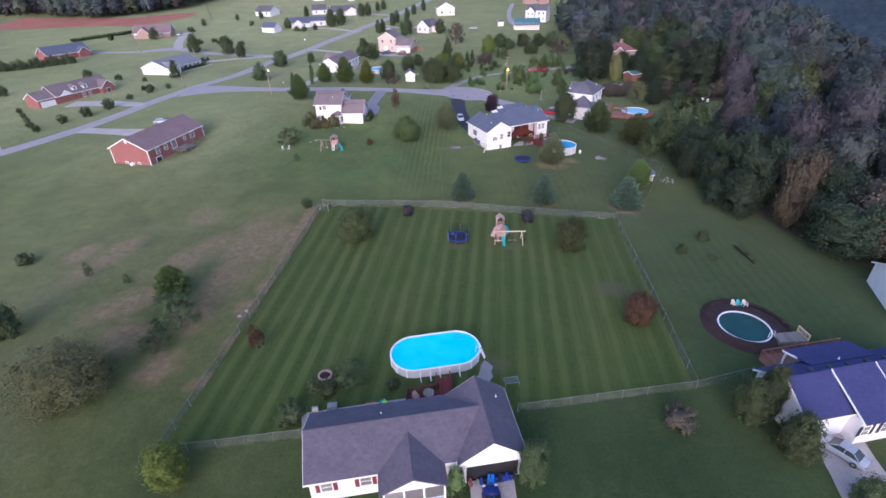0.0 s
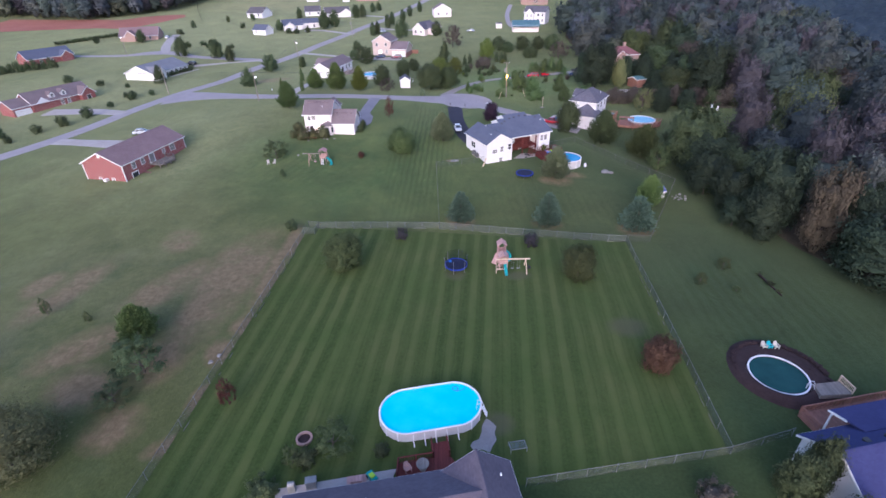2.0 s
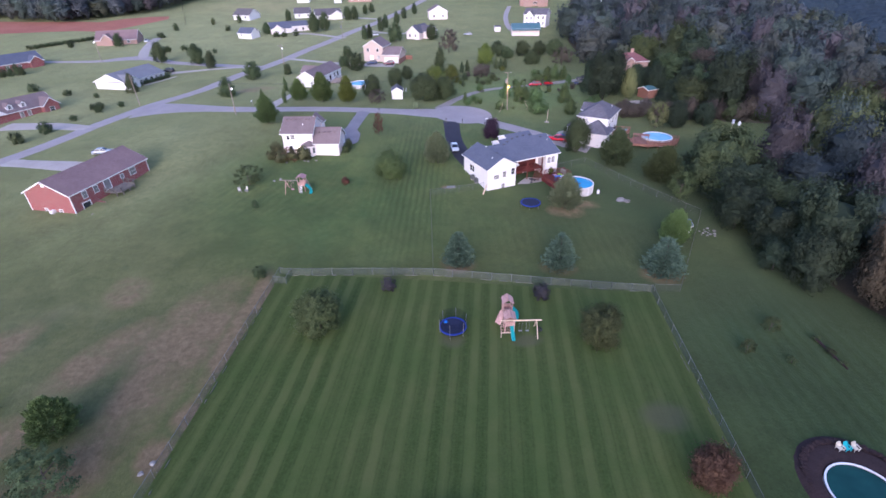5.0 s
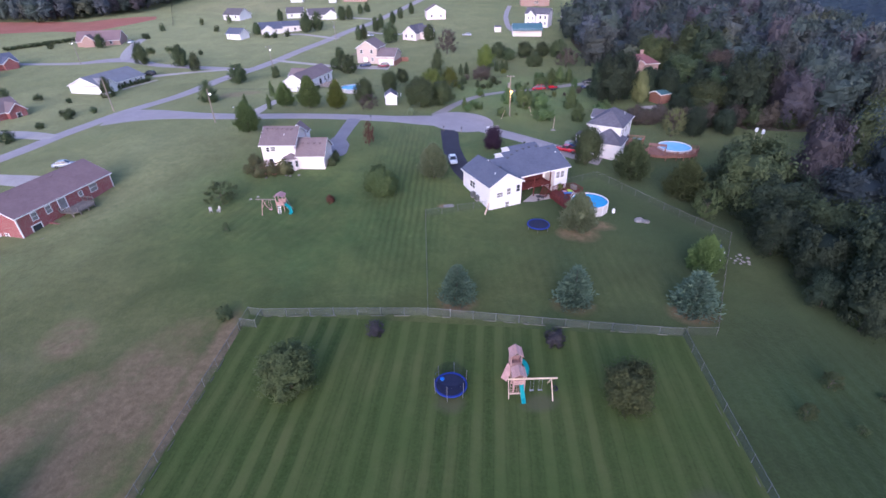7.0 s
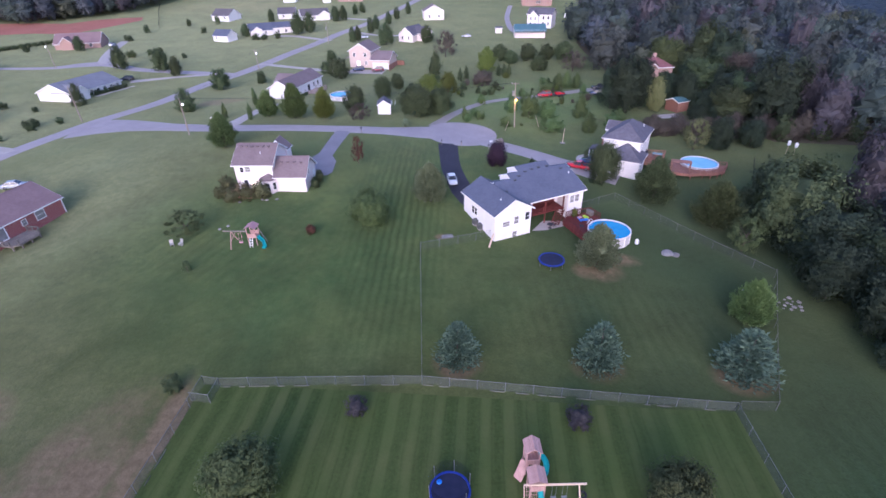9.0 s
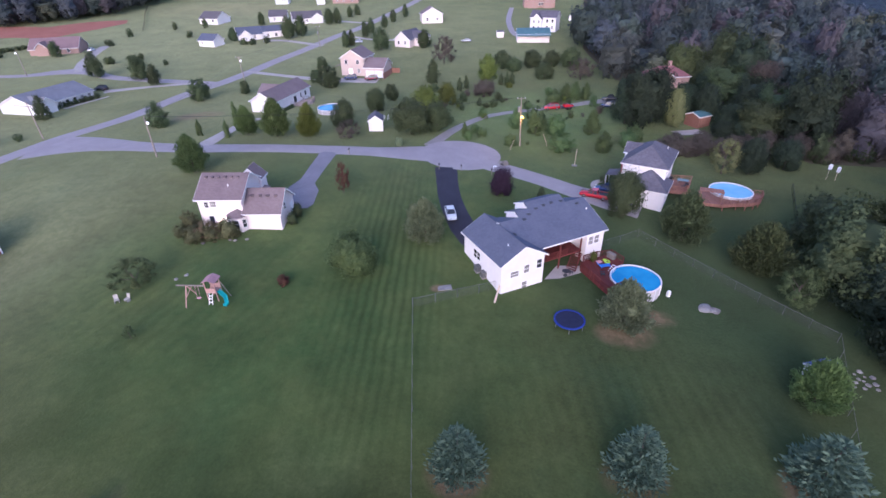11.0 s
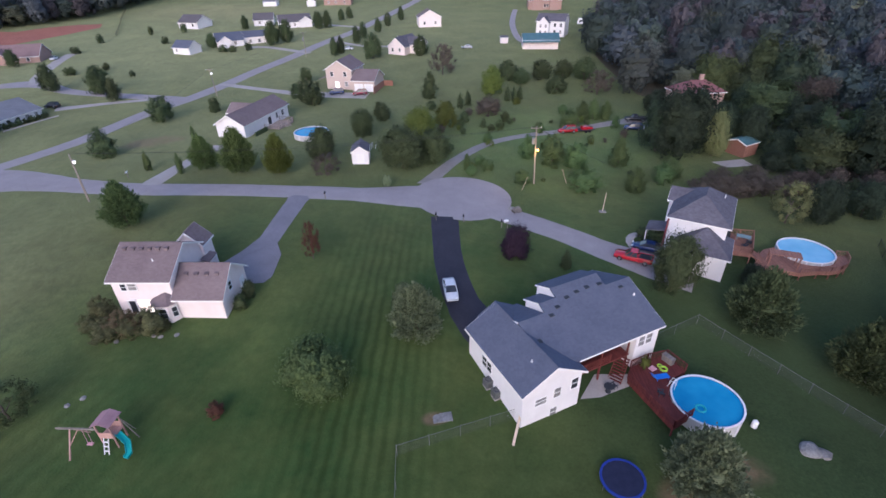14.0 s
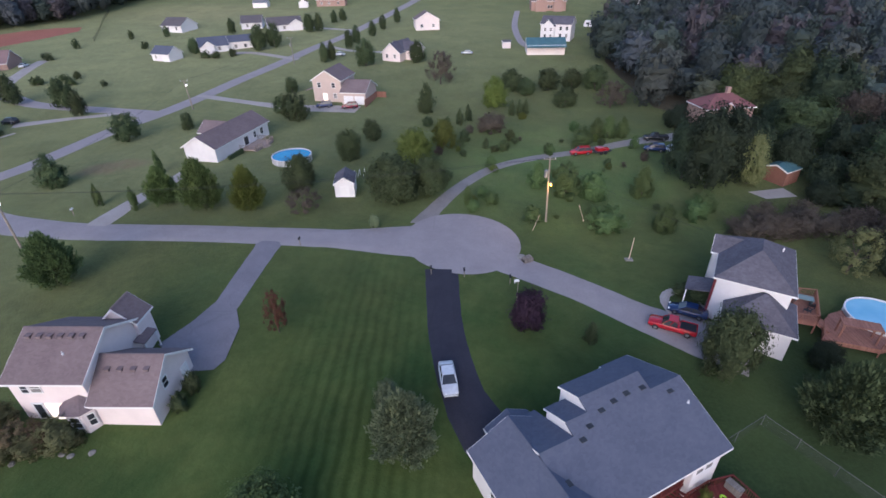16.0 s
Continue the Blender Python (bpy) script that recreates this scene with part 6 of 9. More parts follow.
# across the street
trees("arborvitae", "column", M_LEAF, "narrow upright arborvitae by the drive", ((-49.9, 168.9, 1.5, 3.4), (-42.9, 166.7, 1.5, 3.4), (-47.2, 182.5, 1.8, 4.0)), "tree", "conifers by the drive")
trees("street_maple", "leafy", M_LEAF_FRESH, "leafy green maple along the street", ((-39.0, 168.3, 5.0, 5.6), (-31.9, 166.2, 6.0, 7.4)))
trees("street_maple", "leafy", M_LEAF_YELLOW, "yellowing maple along the street", ((-24.7, 165.4, 4.8, 6.6),))
trees("bare_tree", "airy", M_LEAF_BROWN, "half-bare brown tree along the street", ((-16.4, 164.8, 5.4, 3.6),))
trees("broad_tree", "egg", M_LEAF_DARK, "broad dark tree beside the shed", ((-18.8, 173.4, 5.4, 5.6), (-3.4, 169.6, 8.6, 7.0), (2.4, 172.5, 6.0, 6.0)))
trees("broad_tree", "egg", M_LEAF_YELLOW, "yellow-green tree on the rough slope", ((-0.6, 184.6, 7.2, 6.6), (4.7, 196.4, 5.6, 5.2), (17.8, 223.6, 7.2, 7.0)))
trees("round_shrub", "round", M_LEAF_DARK, "dark rounded tree on the lawn", ((-13.4, 189, 5, 5.2), (-10.4, 200.5, 4.2, 4.0), (-64.7, 203.5, 6.4, 5.4), (-54.5, 210.2, 3.4, 3.4), (-30.5, 215.2, 6.6, 5.8), (-38, 240, 4.2, 3.8), (-36, 222, 4.2, 3.6)))
trees("yard_conifer", "cone", M_LEAF_DARK, "dark cone-shaped conifer by the road", ((-64.0, 178.6, 5.4, 5.4), (0.6, 220.6, 4.6, 6.4), (-99.9, 189.6, 4.2, 5.6)))
trees("yard_tree", "egg", M_LEAF_DARK, "dark green yard tree", ((-112.3, 233.2, 5.8, 7.2), (-95.7, 229.5, 6.6, 7.0), (-87.3, 222.5, 4.0, 5.8), (-20.7, 268.6, 6.6, 7.6), (-3.9, 272.5, 5.6, 6.4), (1.1, 209.8, 2.6, 2.2)))
trees("pointed_conifer", "egg", M_LEAF_DARK, "dark pointed conifer beside the road", ((-64, 294.6, 6.6, 8.0), (-59.5, 298.8, 6.0, 8.0), (-52.4, 326.5, 4.8, 6.6), (-48.7, 328.6, 4.4, 6.6), (-45.2, 346, 3.8, 5), (-42.1, 351, 3.8, 5),
                                                                                      (-35.5, 274, 3.0, 5.8), (-33.5, 277, 3.1, 5.8), (-30.3, 294, 3.4, 6.2), (-28.7, 303, 3.4, 6.0), (-24, 316, 3.4, 5.6), (-21, 330, 3.4, 5.4), (-16, 345, 3.6, 5.6)), "tree", "conifers lining the road")
trees("brown_tree", "airy", M_LEAF_BROWN, "reddish-brown half-bare tree on the slope", ((4.1, 246.2, 9, 8.4), (46.9, 222.4, 8.6, 6.0)))
trees("brown_thicket", "shrub", M_LEAF_BROWN, "brown-mauve thicket on the rough slope", ((15.5, 206, 7.0, 4.0),), "shrub")
trees("brown_thicket", "brush", M_LEAF_BROWN, "tall brown-mauve brush behind the brown deck", ((48.4, 161.4, 4.8, 2.9), (51.2, 161.0, 5.0, 3.3), (54.4, 161.4, 5.0, 3.2), (57.6, 161.8, 5.4, 3.5), (61, 161.4, 5.2, 3.2), (64.2, 162.0, 5.4, 3.5), (67.2, 162.8, 5, 3.3), (59, 164.8, 5, 3.5), (53, 164.6, 5, 3.3)), "shrub")
trees("slope_conifer", "column", M_LEAF_DARK, "small dark conifer on the rough slope", ((10.6, 213.8, 1.9, 3.6), (21.4, 217.5, 1.8, 3.4), (23.2, 217.5, 1.8, 3.4), (24.9, 218.3, 1.8, 3.4), (13.5, 196, 1.6, 2.0), (9.3, 200.4, 2.4, 2.4), (8.6, 211, 1.8, 3.6)))
trees("slope_conifer", "cone", M_LEAF, "bushy green conifer on the rough slope", ((37.8, 202, 3.6, 4.0), (40.4, 202, 3.6, 4.4), (43.4, 202, 3.2, 4.0), (44.0, 195.6, 2.3, 2.6), (37.9, 173.8, 4.2, 5.0), (37.3, 162.4, 3.8, 4.0), (8.5, 169.8, 1.6, 2.8), (20.8, 177.2, 3.6, 4.2)))
trees("slope_bush", "shrub", M_LEAF, "green bush on the rough slope", ((34.0, 206.6, 2.4, 2.0), (33.4, 196.6, 4.8, 3.6), (29.4, 172.6, 5.0, 4.4), (24.8, 173.2, 5.6, 5.6), (28.6, 162.2, 5.8, 3.4), (12.3, 169.9, 2.8, 1.8), (18.0, 164.4, 3.2, 2.2), (9.2, 167.2, 2.2, 1.8), (11.0, 172.8, 2.2, 1.6), (43.6, 166.2, 4.0, 3.2), (46, 168.5, 4, 3.4)), "shrub")
slope_rng = random.Random(12)
for n in range(46):
    x, y = slope_rng.uniform(-2, 44), slope_rng.uniform(164, 216)
    lane = 161 + 38 * (1 - math.exp(-max(0.0, x) / 22))
    if abs(y - lane) < 4 or (x > 38 and y > 190) or (10 < x < 20 and y < 168):
        continue
    w = slope_rng.uniform(0.9, 2.4)
    m, word = slope_rng.choice(((M_LEAF, "green"), (M_LEAF_OLIVE, "olive"), (M_LEAF_DARK, "dark green"), (M_LEAF_BROWN, "brown"), (M_LEAF_YELLOW, "yellow-green")))
    tree("slope_weed", "shrub" if n % 3 else "airy", x, y, w, w * slope_rng.uniform(0.6, 1.1), m, "small " + word + " bush growing wild on the slope", "shrub", "wild bushes on the slope")
trees("hedgerow_tree", "egg", M_LEAF_DARK, "dark tree of the hedgerow below the barn", ((23.9, 238.6, 6.2, 5.2), (27.4, 234.2, 5.6, 4.2), (34, 238.2, 6.4, 5.4), (35.8, 224, 6.4, 4.4), (41, 240, 6, 5), (47, 238, 7, 6)))
trees("lone_shrub", "shrub", M_LEAF_DARK, "dark rounded shrub on the open lawn", ((-127.8, 148.5, 1.8, 1.5), (-122.8, 143.6, 1.8, 1.5), (-118.6, 139.5, 1.6, 1.3), (-114.1, 134.8, 2.2, 1.6), (-109.5, 131.0, 2.2, 1.8), (-148.3, 168.0, 3.4, 3.2), (-107.0, 138.1, 2.8, 2.2), (-99.6, 171.2, 2.4, 2.0), (-109.0, 184.5, 1.8, 1.4), (-103.9, 143.8, 3.4, 2.6), (-101.6, 150.8, 3.5, 2.8), (-100.6, 160.6, 2.2, 1.6), (-101.7, 171, 2.0, 1.6), (-98.0, 168, 2.6, 2.0), (-94.2, 173, 2.0, 1.6),
                                                                                      (-97, 249.5, 2.0, 1.8), (-138.4, 302.6, 3.0, 3.4), (-137.4, 284.2, 3.8, 2.4), (-169.8, 264.8, 3.1, 2.8), (-120.5, 187.8, 3.0, 1.8), (-135.7, 193.2, 3.6, 2.4), (-110, 300, 3, 2.6), (-64.4, 180.4, 3.2, 3.0), (-112, 322, 3, 4)), "shrub")
trees("wood_edge_tree", "wild", M_LEAF_DEEP, "tall dark tree by the orange shed", ((50.4, 177.0, 10.5, 12.5), (54.0, 182.0, 8.0, 11.5), (47.8, 181.0, 7.5, 9.5)))
trees("wood_edge_tree", "egg", M_LEAF_STRAW, "pale yellowing tree by the orange shed", ((58.2, 178.6, 5.4, 8.0),))
trees("screen_tree", "egg", M_LEAF_DEEP, "dark tree screening the red-roofed house", ((60.5, 200.5, 6.0, 3.4), (66.0, 200.5, 6.0, 3.0), (71.5, 201.5, 6.5, 3.6), (57.0, 207.0, 6.0, 5.0), (69.5, 196.0, 6.5, 3.6), (63.0, 194.5, 6.0, 4.0), (77.5, 206.0, 6.0, 6.0)))
trees("shed_tree", "egg", M_LEAF_DEEP, "dark tree beside the orange shed", ((67.5, 182.5, 7.0, 8.0), (70.0, 176.0, 6.5, 5.5), (61.5, 184.0, 6.5, 8.0), (66.0, 170.5, 5.0, 3.6), (69.5, 169.0, 5.0, 3.8)))


# planting round the far houses
trees("house_shrub", "shrub", M_LEAF_DARK, "dark shrub before the far white house", ((-116.2, 333.2, 3.4, 2.6), (-112.6, 333.4, 3.0, 2.0), (-80.2, 283.6, 4.2, 2.4), (-76.2, 283.2, 3.6, 2.2), (-71.0, 285.6, 3.0, 2.6)), "shrub")
trees("yard_tree", "egg", M_LEAF_DARK, "dark green yard tree", ((-86.8, 290.4, 4.4, 5.0), (-85.7, 326.4, 4.0, 5.6), (-146.9, 264.6, 4.4, 5.4)))
trees("meadow_shrub", "shrub", M_LEAF_OLIVE, "low olive shrub in the far meadow", ((-119.1, 252.4, 4.2, 2.4), (-113.2, 256.1, 3.6, 2.0), (-108.4, 251.8, 3.8, 1.8), (-110.6, 258.6, 2.6, 2.2), (-125.3, 318.7, 2.4, 3.2)), "shrub")
ribbon("front_walk", [(-101.3, 198.9), (-99.0, 203.7), (-95.7, 210.6)], 1.1, 0.07, M_CONCRETE, "narrow concrete walk before the house", "walk")
for k in range(8):
    tree("foundation_shrub", "shrub", -102.6 + 0.66 * k, 199.5 + 1.37 * k, 1.5 + 0.35 * (k % 3), 1.1 + 0.25 * (k % 2), M_LEAF_DARK, "dark clipped shrub along the house front", "shrub", "shrubs along the house front")



# ---------- woods ----------
EDGE_Y = [34, 54, 60, 67, 81, 97, 110, 120, 128, 132, 152, 156, 165, 185, 196, 213, 217, 222, 254, 270, 290, 320, 345, 362, 430, 470]
EDGE_X = [112, 90, 74, 63, 57, 54, 53.5, 56, 64, 96, 98, 74, 72, 74, 78, 80, 59, 55, 55, 56, 62, 78, 90, 116, 124, -40]


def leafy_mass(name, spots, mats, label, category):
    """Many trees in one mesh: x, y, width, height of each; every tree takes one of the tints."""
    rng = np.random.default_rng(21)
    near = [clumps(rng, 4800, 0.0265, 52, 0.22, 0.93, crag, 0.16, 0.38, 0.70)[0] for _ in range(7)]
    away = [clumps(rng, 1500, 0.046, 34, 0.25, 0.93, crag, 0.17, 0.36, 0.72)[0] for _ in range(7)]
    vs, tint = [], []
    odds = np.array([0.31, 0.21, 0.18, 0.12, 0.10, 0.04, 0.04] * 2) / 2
    # haze by distance in the tints: near trees get darker, less blue copies
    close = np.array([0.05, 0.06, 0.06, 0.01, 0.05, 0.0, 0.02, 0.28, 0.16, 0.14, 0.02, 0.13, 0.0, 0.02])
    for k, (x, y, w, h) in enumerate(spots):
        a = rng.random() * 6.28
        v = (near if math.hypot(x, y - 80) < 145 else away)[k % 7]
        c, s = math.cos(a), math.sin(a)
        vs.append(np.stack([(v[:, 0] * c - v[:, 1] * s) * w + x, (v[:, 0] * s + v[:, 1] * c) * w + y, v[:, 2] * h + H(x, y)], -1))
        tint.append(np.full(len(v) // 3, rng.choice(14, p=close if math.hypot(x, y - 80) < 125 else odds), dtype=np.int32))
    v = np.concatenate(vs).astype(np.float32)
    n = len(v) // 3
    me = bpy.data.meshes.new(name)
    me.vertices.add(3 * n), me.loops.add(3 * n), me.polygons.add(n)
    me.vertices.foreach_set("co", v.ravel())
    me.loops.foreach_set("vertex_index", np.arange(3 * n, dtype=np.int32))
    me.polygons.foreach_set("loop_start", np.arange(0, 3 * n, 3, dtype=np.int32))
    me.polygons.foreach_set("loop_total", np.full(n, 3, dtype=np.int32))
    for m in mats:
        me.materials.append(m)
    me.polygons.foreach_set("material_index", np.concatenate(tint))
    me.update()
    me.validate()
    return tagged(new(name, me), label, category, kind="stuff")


wr = np.random.default_rng(5)
deep, verge = [], []
for yy in np.arange(44, 470, 9.4):
    for xx in np.arange(50, 320, 9.4):
        x, y = xx + wr.normal() * 1.9, yy + wr.normal() * 1.9
        gap = x - float(np.interp(y, EDGE_Y, EDGE_X))
        if gap < -1 or x > 34 + 0.95 * y or x > 225 + 0.25 * (y - 160):
            continue
        far = math.hypot(x, y - 60)
        w = 7.8 + 4.2 * wr.random()
        h = 8.0 + 8.5 * wr.random() + (1.0 if gap > 14 else 0)
        if gap < 12 and y < 215:
            verge.append((x, y, w * 1.1, h * 0.9))
        else:
            deep.append((x, y, w * (1.1 if far > 200 else 1), h))
for yy in np.arange(328, 470, 8):
    for xx in np.arange(-400, -170, 8):
        x, y = xx + wr.normal() * 2, yy + wr.normal() * 2
        if y > float(np.interp(x, [-400, -274, -209, -182, -170], [345, 338, 327, 351, 395])):
            deep.append((x, y, 9 + 3 * wr.random(), 11 + 4 * wr.random()))
for yy in np.arange(440, 480, 9):
    for xx in np.arange(-168, 60, 9):
        deep.append((xx + wr.normal() * 2.5, yy + wr.normal() * 2.5, 9 + 3 * wr.random(), 10 + 4 * wr.random()))
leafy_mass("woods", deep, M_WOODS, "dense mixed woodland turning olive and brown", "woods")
EDGE_MATS = (M_LEAF_DEEP, M_LEAF_DARK, M_LEAF_DEEP, M_LEAF_OLIVE, M_LEAF_DEEP, M_LEAF_BROWN, M_LEAF_DARK, M_LEAF_DEEP, M_LEAF_DEEP, M_LEAF_DARK)
EDGE_WORDS = {M_LEAF_DEEP.name: "tall deep green tree at the wood's edge", M_LEAF_DARK.name: "tall dark green tree at the wood's edge", M_LEAF.name: "tall green tree at the wood's edge", M_LEAF_OLIVE.name: "tall olive tree at the wood's edge", M_LEAF_BROWN.name: "tall browning tree at the wood's edge"}
for k, (x, y, w, h) in enumerate(verge):
    m = EDGE_MATS[int(wr.random() * len(EDGE_MATS))]
    if min(math.hypot(x - a, y - b) for a, b in ((79.5, 119.5), (60.5, 80.5), (58.5, 89.0), (57.5, 110.0), (55.0, 95.0))) < 5.5:
        continue
    m = M_LEAF_DEEP if m == M_LEAF_OLIVE and y < 112 else m
    tree("woodland_tree", "wild", x, y, w, h, m, EDGE_WORDS[m.name], "tree", "trees at the wood's edge")
trees("woodland_tree", "wild", M_LEAF_MOSS, "broad yellow-green tree at the wood's edge", ((79.5, 119.5, 12.5, 13.5),), "tree", "trees at the wood's edge")
trees("woodland_tree", "wild", M_LEAF_UMBER, "tall umber-brown tree at the wood's edge", ((61.0, 80.5, 6.8, 13.0),), "tree", "trees at the wood's edge")
trees("woodland_tree", "wild", M_LEAF_DEEP, "tall deep green tree at the wood's edge", ((58.5, 89.0, 10.0, 13.0), (57.5, 110.0, 11.5, 9.0), (55.0, 95.0, 8.0, 8.5), (53.6, 102.5, 8.0, 8.0), (54.8, 85.2, 6.6, 8.5), (53.2, 90.0, 5.2, 5.0)), "tree", "trees at the wood's edge")
for k in range(17):
    m = (M_LEAF_BROWN, M_LEAF_BROWN, M_LEAF_DARK, M_LEAF_BROWN)[k % 4]
    tree("edge_thicket", "brush" if k % 3 else "shrub", 67 + 2.0 * k, 158.0 + 1.2 * math.sin(k * 1.7), 5.0, 4.6 + 0.8 * math.sin(k * 2.3), m, "brown and dark thicket at the wood's edge", "shrub", "thickets at the wood's edge")
M_LITTER = plain("leaf_litter", (0.045, 0.040, 0.026), (0.085, 0.072, 0.045), 0.5, 0.95, fine=4.0)
patch("wood_floor", [(x + 3, y) for x, y in zip(EDGE_X[:-2], EDGE_Y[:-2])] + [(330, 430), (330, 40)], 0.03, M_LITTER, "brown leaf litter under the trees", "ground", 8.0)
# wooded hills across the valley, far behind the ridge; air haze painted in as blue
M_FAR_HILL = plain("far_woods_haze_blue", (0.010, 0.021, 0.031), (0.026, 0.042, 0.056), 0.02, 0.95, fine=0.15)
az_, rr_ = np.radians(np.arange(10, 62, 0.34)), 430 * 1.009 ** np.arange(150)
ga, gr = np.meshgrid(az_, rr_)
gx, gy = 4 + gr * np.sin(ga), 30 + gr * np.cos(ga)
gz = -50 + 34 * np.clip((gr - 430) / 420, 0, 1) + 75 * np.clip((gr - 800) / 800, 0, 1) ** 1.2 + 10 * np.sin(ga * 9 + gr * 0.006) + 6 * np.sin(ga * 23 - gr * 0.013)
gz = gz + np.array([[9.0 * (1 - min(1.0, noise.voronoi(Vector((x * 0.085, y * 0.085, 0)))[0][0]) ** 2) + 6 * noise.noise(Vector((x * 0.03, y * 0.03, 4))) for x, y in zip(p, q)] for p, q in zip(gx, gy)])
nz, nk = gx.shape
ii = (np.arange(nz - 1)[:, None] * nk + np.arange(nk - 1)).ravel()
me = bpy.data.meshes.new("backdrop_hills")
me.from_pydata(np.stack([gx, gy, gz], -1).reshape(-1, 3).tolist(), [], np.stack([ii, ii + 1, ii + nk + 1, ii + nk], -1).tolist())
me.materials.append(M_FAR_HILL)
tagged(new("backdrop_hills", me), "wooded hills beyond the valley, air haze painted in as blue-green", "hills", kind="structure")
# long dark hedge at the far left, and a strip of scrub along the field
for k in range(16):
    tree("hedge_bush", "shrub", -179 + 1.5 * k, 200.5 + 1.05 * k + (k % 3) * 0.4, 2.6, 2.8 + 0.5 * (k % 3), M_LEAF_DARK, "dark bush in a long clipped hedge row", "shrub", "bushes of the hedge row")
for k in range(12):
    tree("scrub", "shrub", -187 + 1.6 * k, 262 + 3.0 * k * 0.6, 3.2, 1.6, M_LEAF_OLIVE, "low olive scrub along the field's edge", "shrub", "scrub along the field")


# ---------- fences ----------
def fence(pts, tall, label, panel=None, frame_mat=None, gap=3.0):
    r = thing("chain_link_fence", pts[0][0], pts[0][1], H(*pts[0]), 0, label, "fence")
    ox, oy, oz = pts[0][0], pts[0][1], H(*pts[0])
    spots = []
    for (x0, y0), (x1, y1) in zip(pts, pts[1:]):
        n = max(1, round(math.hypot(x1 - x0, y1 - y0) / gap))
        spots += [(x0 + (x1 - x0) * i / n, y0 + (y1 - y0) * i / n) for i in range(n)]
    spots.append(pts[-1])
    base = [Vector((x - ox, y - oy, H(x, y) - oz)) for x, y in spots]
    up = Vector((0, 0, tall))
    post = Mesh().tube((0, 0, -0.1), (0, 0, tall + 0.06), 0.028, 0.028, 6).tube((0, 0, tall + 0.06), (0, 0, tall + 0.12), 0.05, 0.015, 6).data("post")
    for b in base:
        p = part("post", post, frame_mat or M_FENCE, r)
        p.location = b
    for p, q in zip(base, base[1:]):
        part("rail", Mesh().tube(p + up, q + up, 0.022, 0.022, 5), frame_mat or M_FENCE, r)
        part("wire_panel", Mesh().add([p + Vector((0, 0, 0.03)), q + Vector((0, 0, 0.03)), q + up, p + up], [(0, 1, 2, 3)]), panel or M_CHAINLINK, r)
    return r


SW, NW, NE, SE = (-25.6, 34.3), (-21.6, 87.0), (32.8, 84.6), (29.9, 43.1)
fence([(-12.1, 36.4), SW], 1.2, "grey chain-link fence from the bungalow to the corner")
fence([SW, NW], 1.2, "grey chain-link fence along the striped lawn and meadow")
fence([NW, (-19.8, 86.7), (-20.0, 84.6), (-22.0, 84.9)], 1.2, "small chain-link pen in the fence corner")
fence([(-19.8, 86.7), (1.1, 87.3), NE], 1.2, "grey chain-link fence behind the striped lawn")
fence([NE, SE], 1.2, "grey chain-link fence along the striped lawn's far side")
fence([SE, (9.9, 39.7)], 1.2, "grey chain-link fence from the corner to the garage")
fence([SE, (37.0, 45.2)], 1.2, "grey chain-link fence towards the navy-roofed house")
fence([(1.1, 87.7), (0.0, 111.6), (11.0, 115.7)], 1.3, "thin chain-link fence round the white house's garden", M_CHAINLINK_THIN, M_DULL_STEEL)
fence([(33.2, 84.7), (36.9, 84.6), (49.6, 107.1), (33.5, 128.9), (26.9, 125.4)], 1.3, "thin chain-link fence climbing round the pool garden", M_CHAINLINK_THIN, M_DULL_STEEL)
M_DRY = plain("dead_pale_grass", (0.09, 0.095, 0.07), (0.16, 0.16, 0.13), 1.5, 0.95, fine=6.0)
fr_ = random.Random(3)
for (x0, y0), (x1, y1), off in (((-19.6, 86.6), (1.1, 87.15), 0.0), ((1.1, 87.15), (32.4, 84.5), 0.0), ((-25.0, 40), (-21.9, 84), 0.3), ((30.2, 46), (32.5, 82), -0.3)):
    L = math.hypot(x1 - x0, y1 - y0)
    d = 0.0
    while d < L - 2:
        n = 0.5 + fr_.random() * 1.6
        a, b = d / L, min(1, (d + n) / L)
        if fr_.random() < (0.75 if off == 0 else 0.35):
            side = off + 0.12 * (fr_.random() - 0.5)
            ribbon("dead_grass_strip", [(x0 + (x1 - x0) * k + side, y0 + (y1 - y0) * k) for k in (a, (a + b) / 2, b)],
                   [0.03, 0.07 + 0.08 * fr_.random(), 0.03], 0.1, M_DRY, "pale dead grass along the fence foot", "grass")
        d += n + 0.1 + fr_.random() * 1.2
M_DARKWIRE = veil("black_wire_mesh", (0.02, 0.022, 0.022), 0.3)
fence([(-139, 315), (-150, 338), (-162, 362), (-173, 387)], 1.3, "dark wire fence between two pastures", M_DARKWIRE, M_BLACK, 6.0)
fence([(59.0, 131.0), (66.5, 144.8)], 1.2, "black wire fence beside the brown deck's lawn", M_DARKWIRE, M_BLACK)


# ---------- pools ----------
def outline(a, b, n=36):
    """A circle, or an oval with straight sides when a is longer than b."""
    out = []
    for i in range(n):
        an = 2 * math.pi * i / n
        c, s = math.cos(an), math.sin(an)
        out.append((c * b + (a - b if c > 1e-6 else b - a if c < -1e-6 else 0), s * b))
    return out


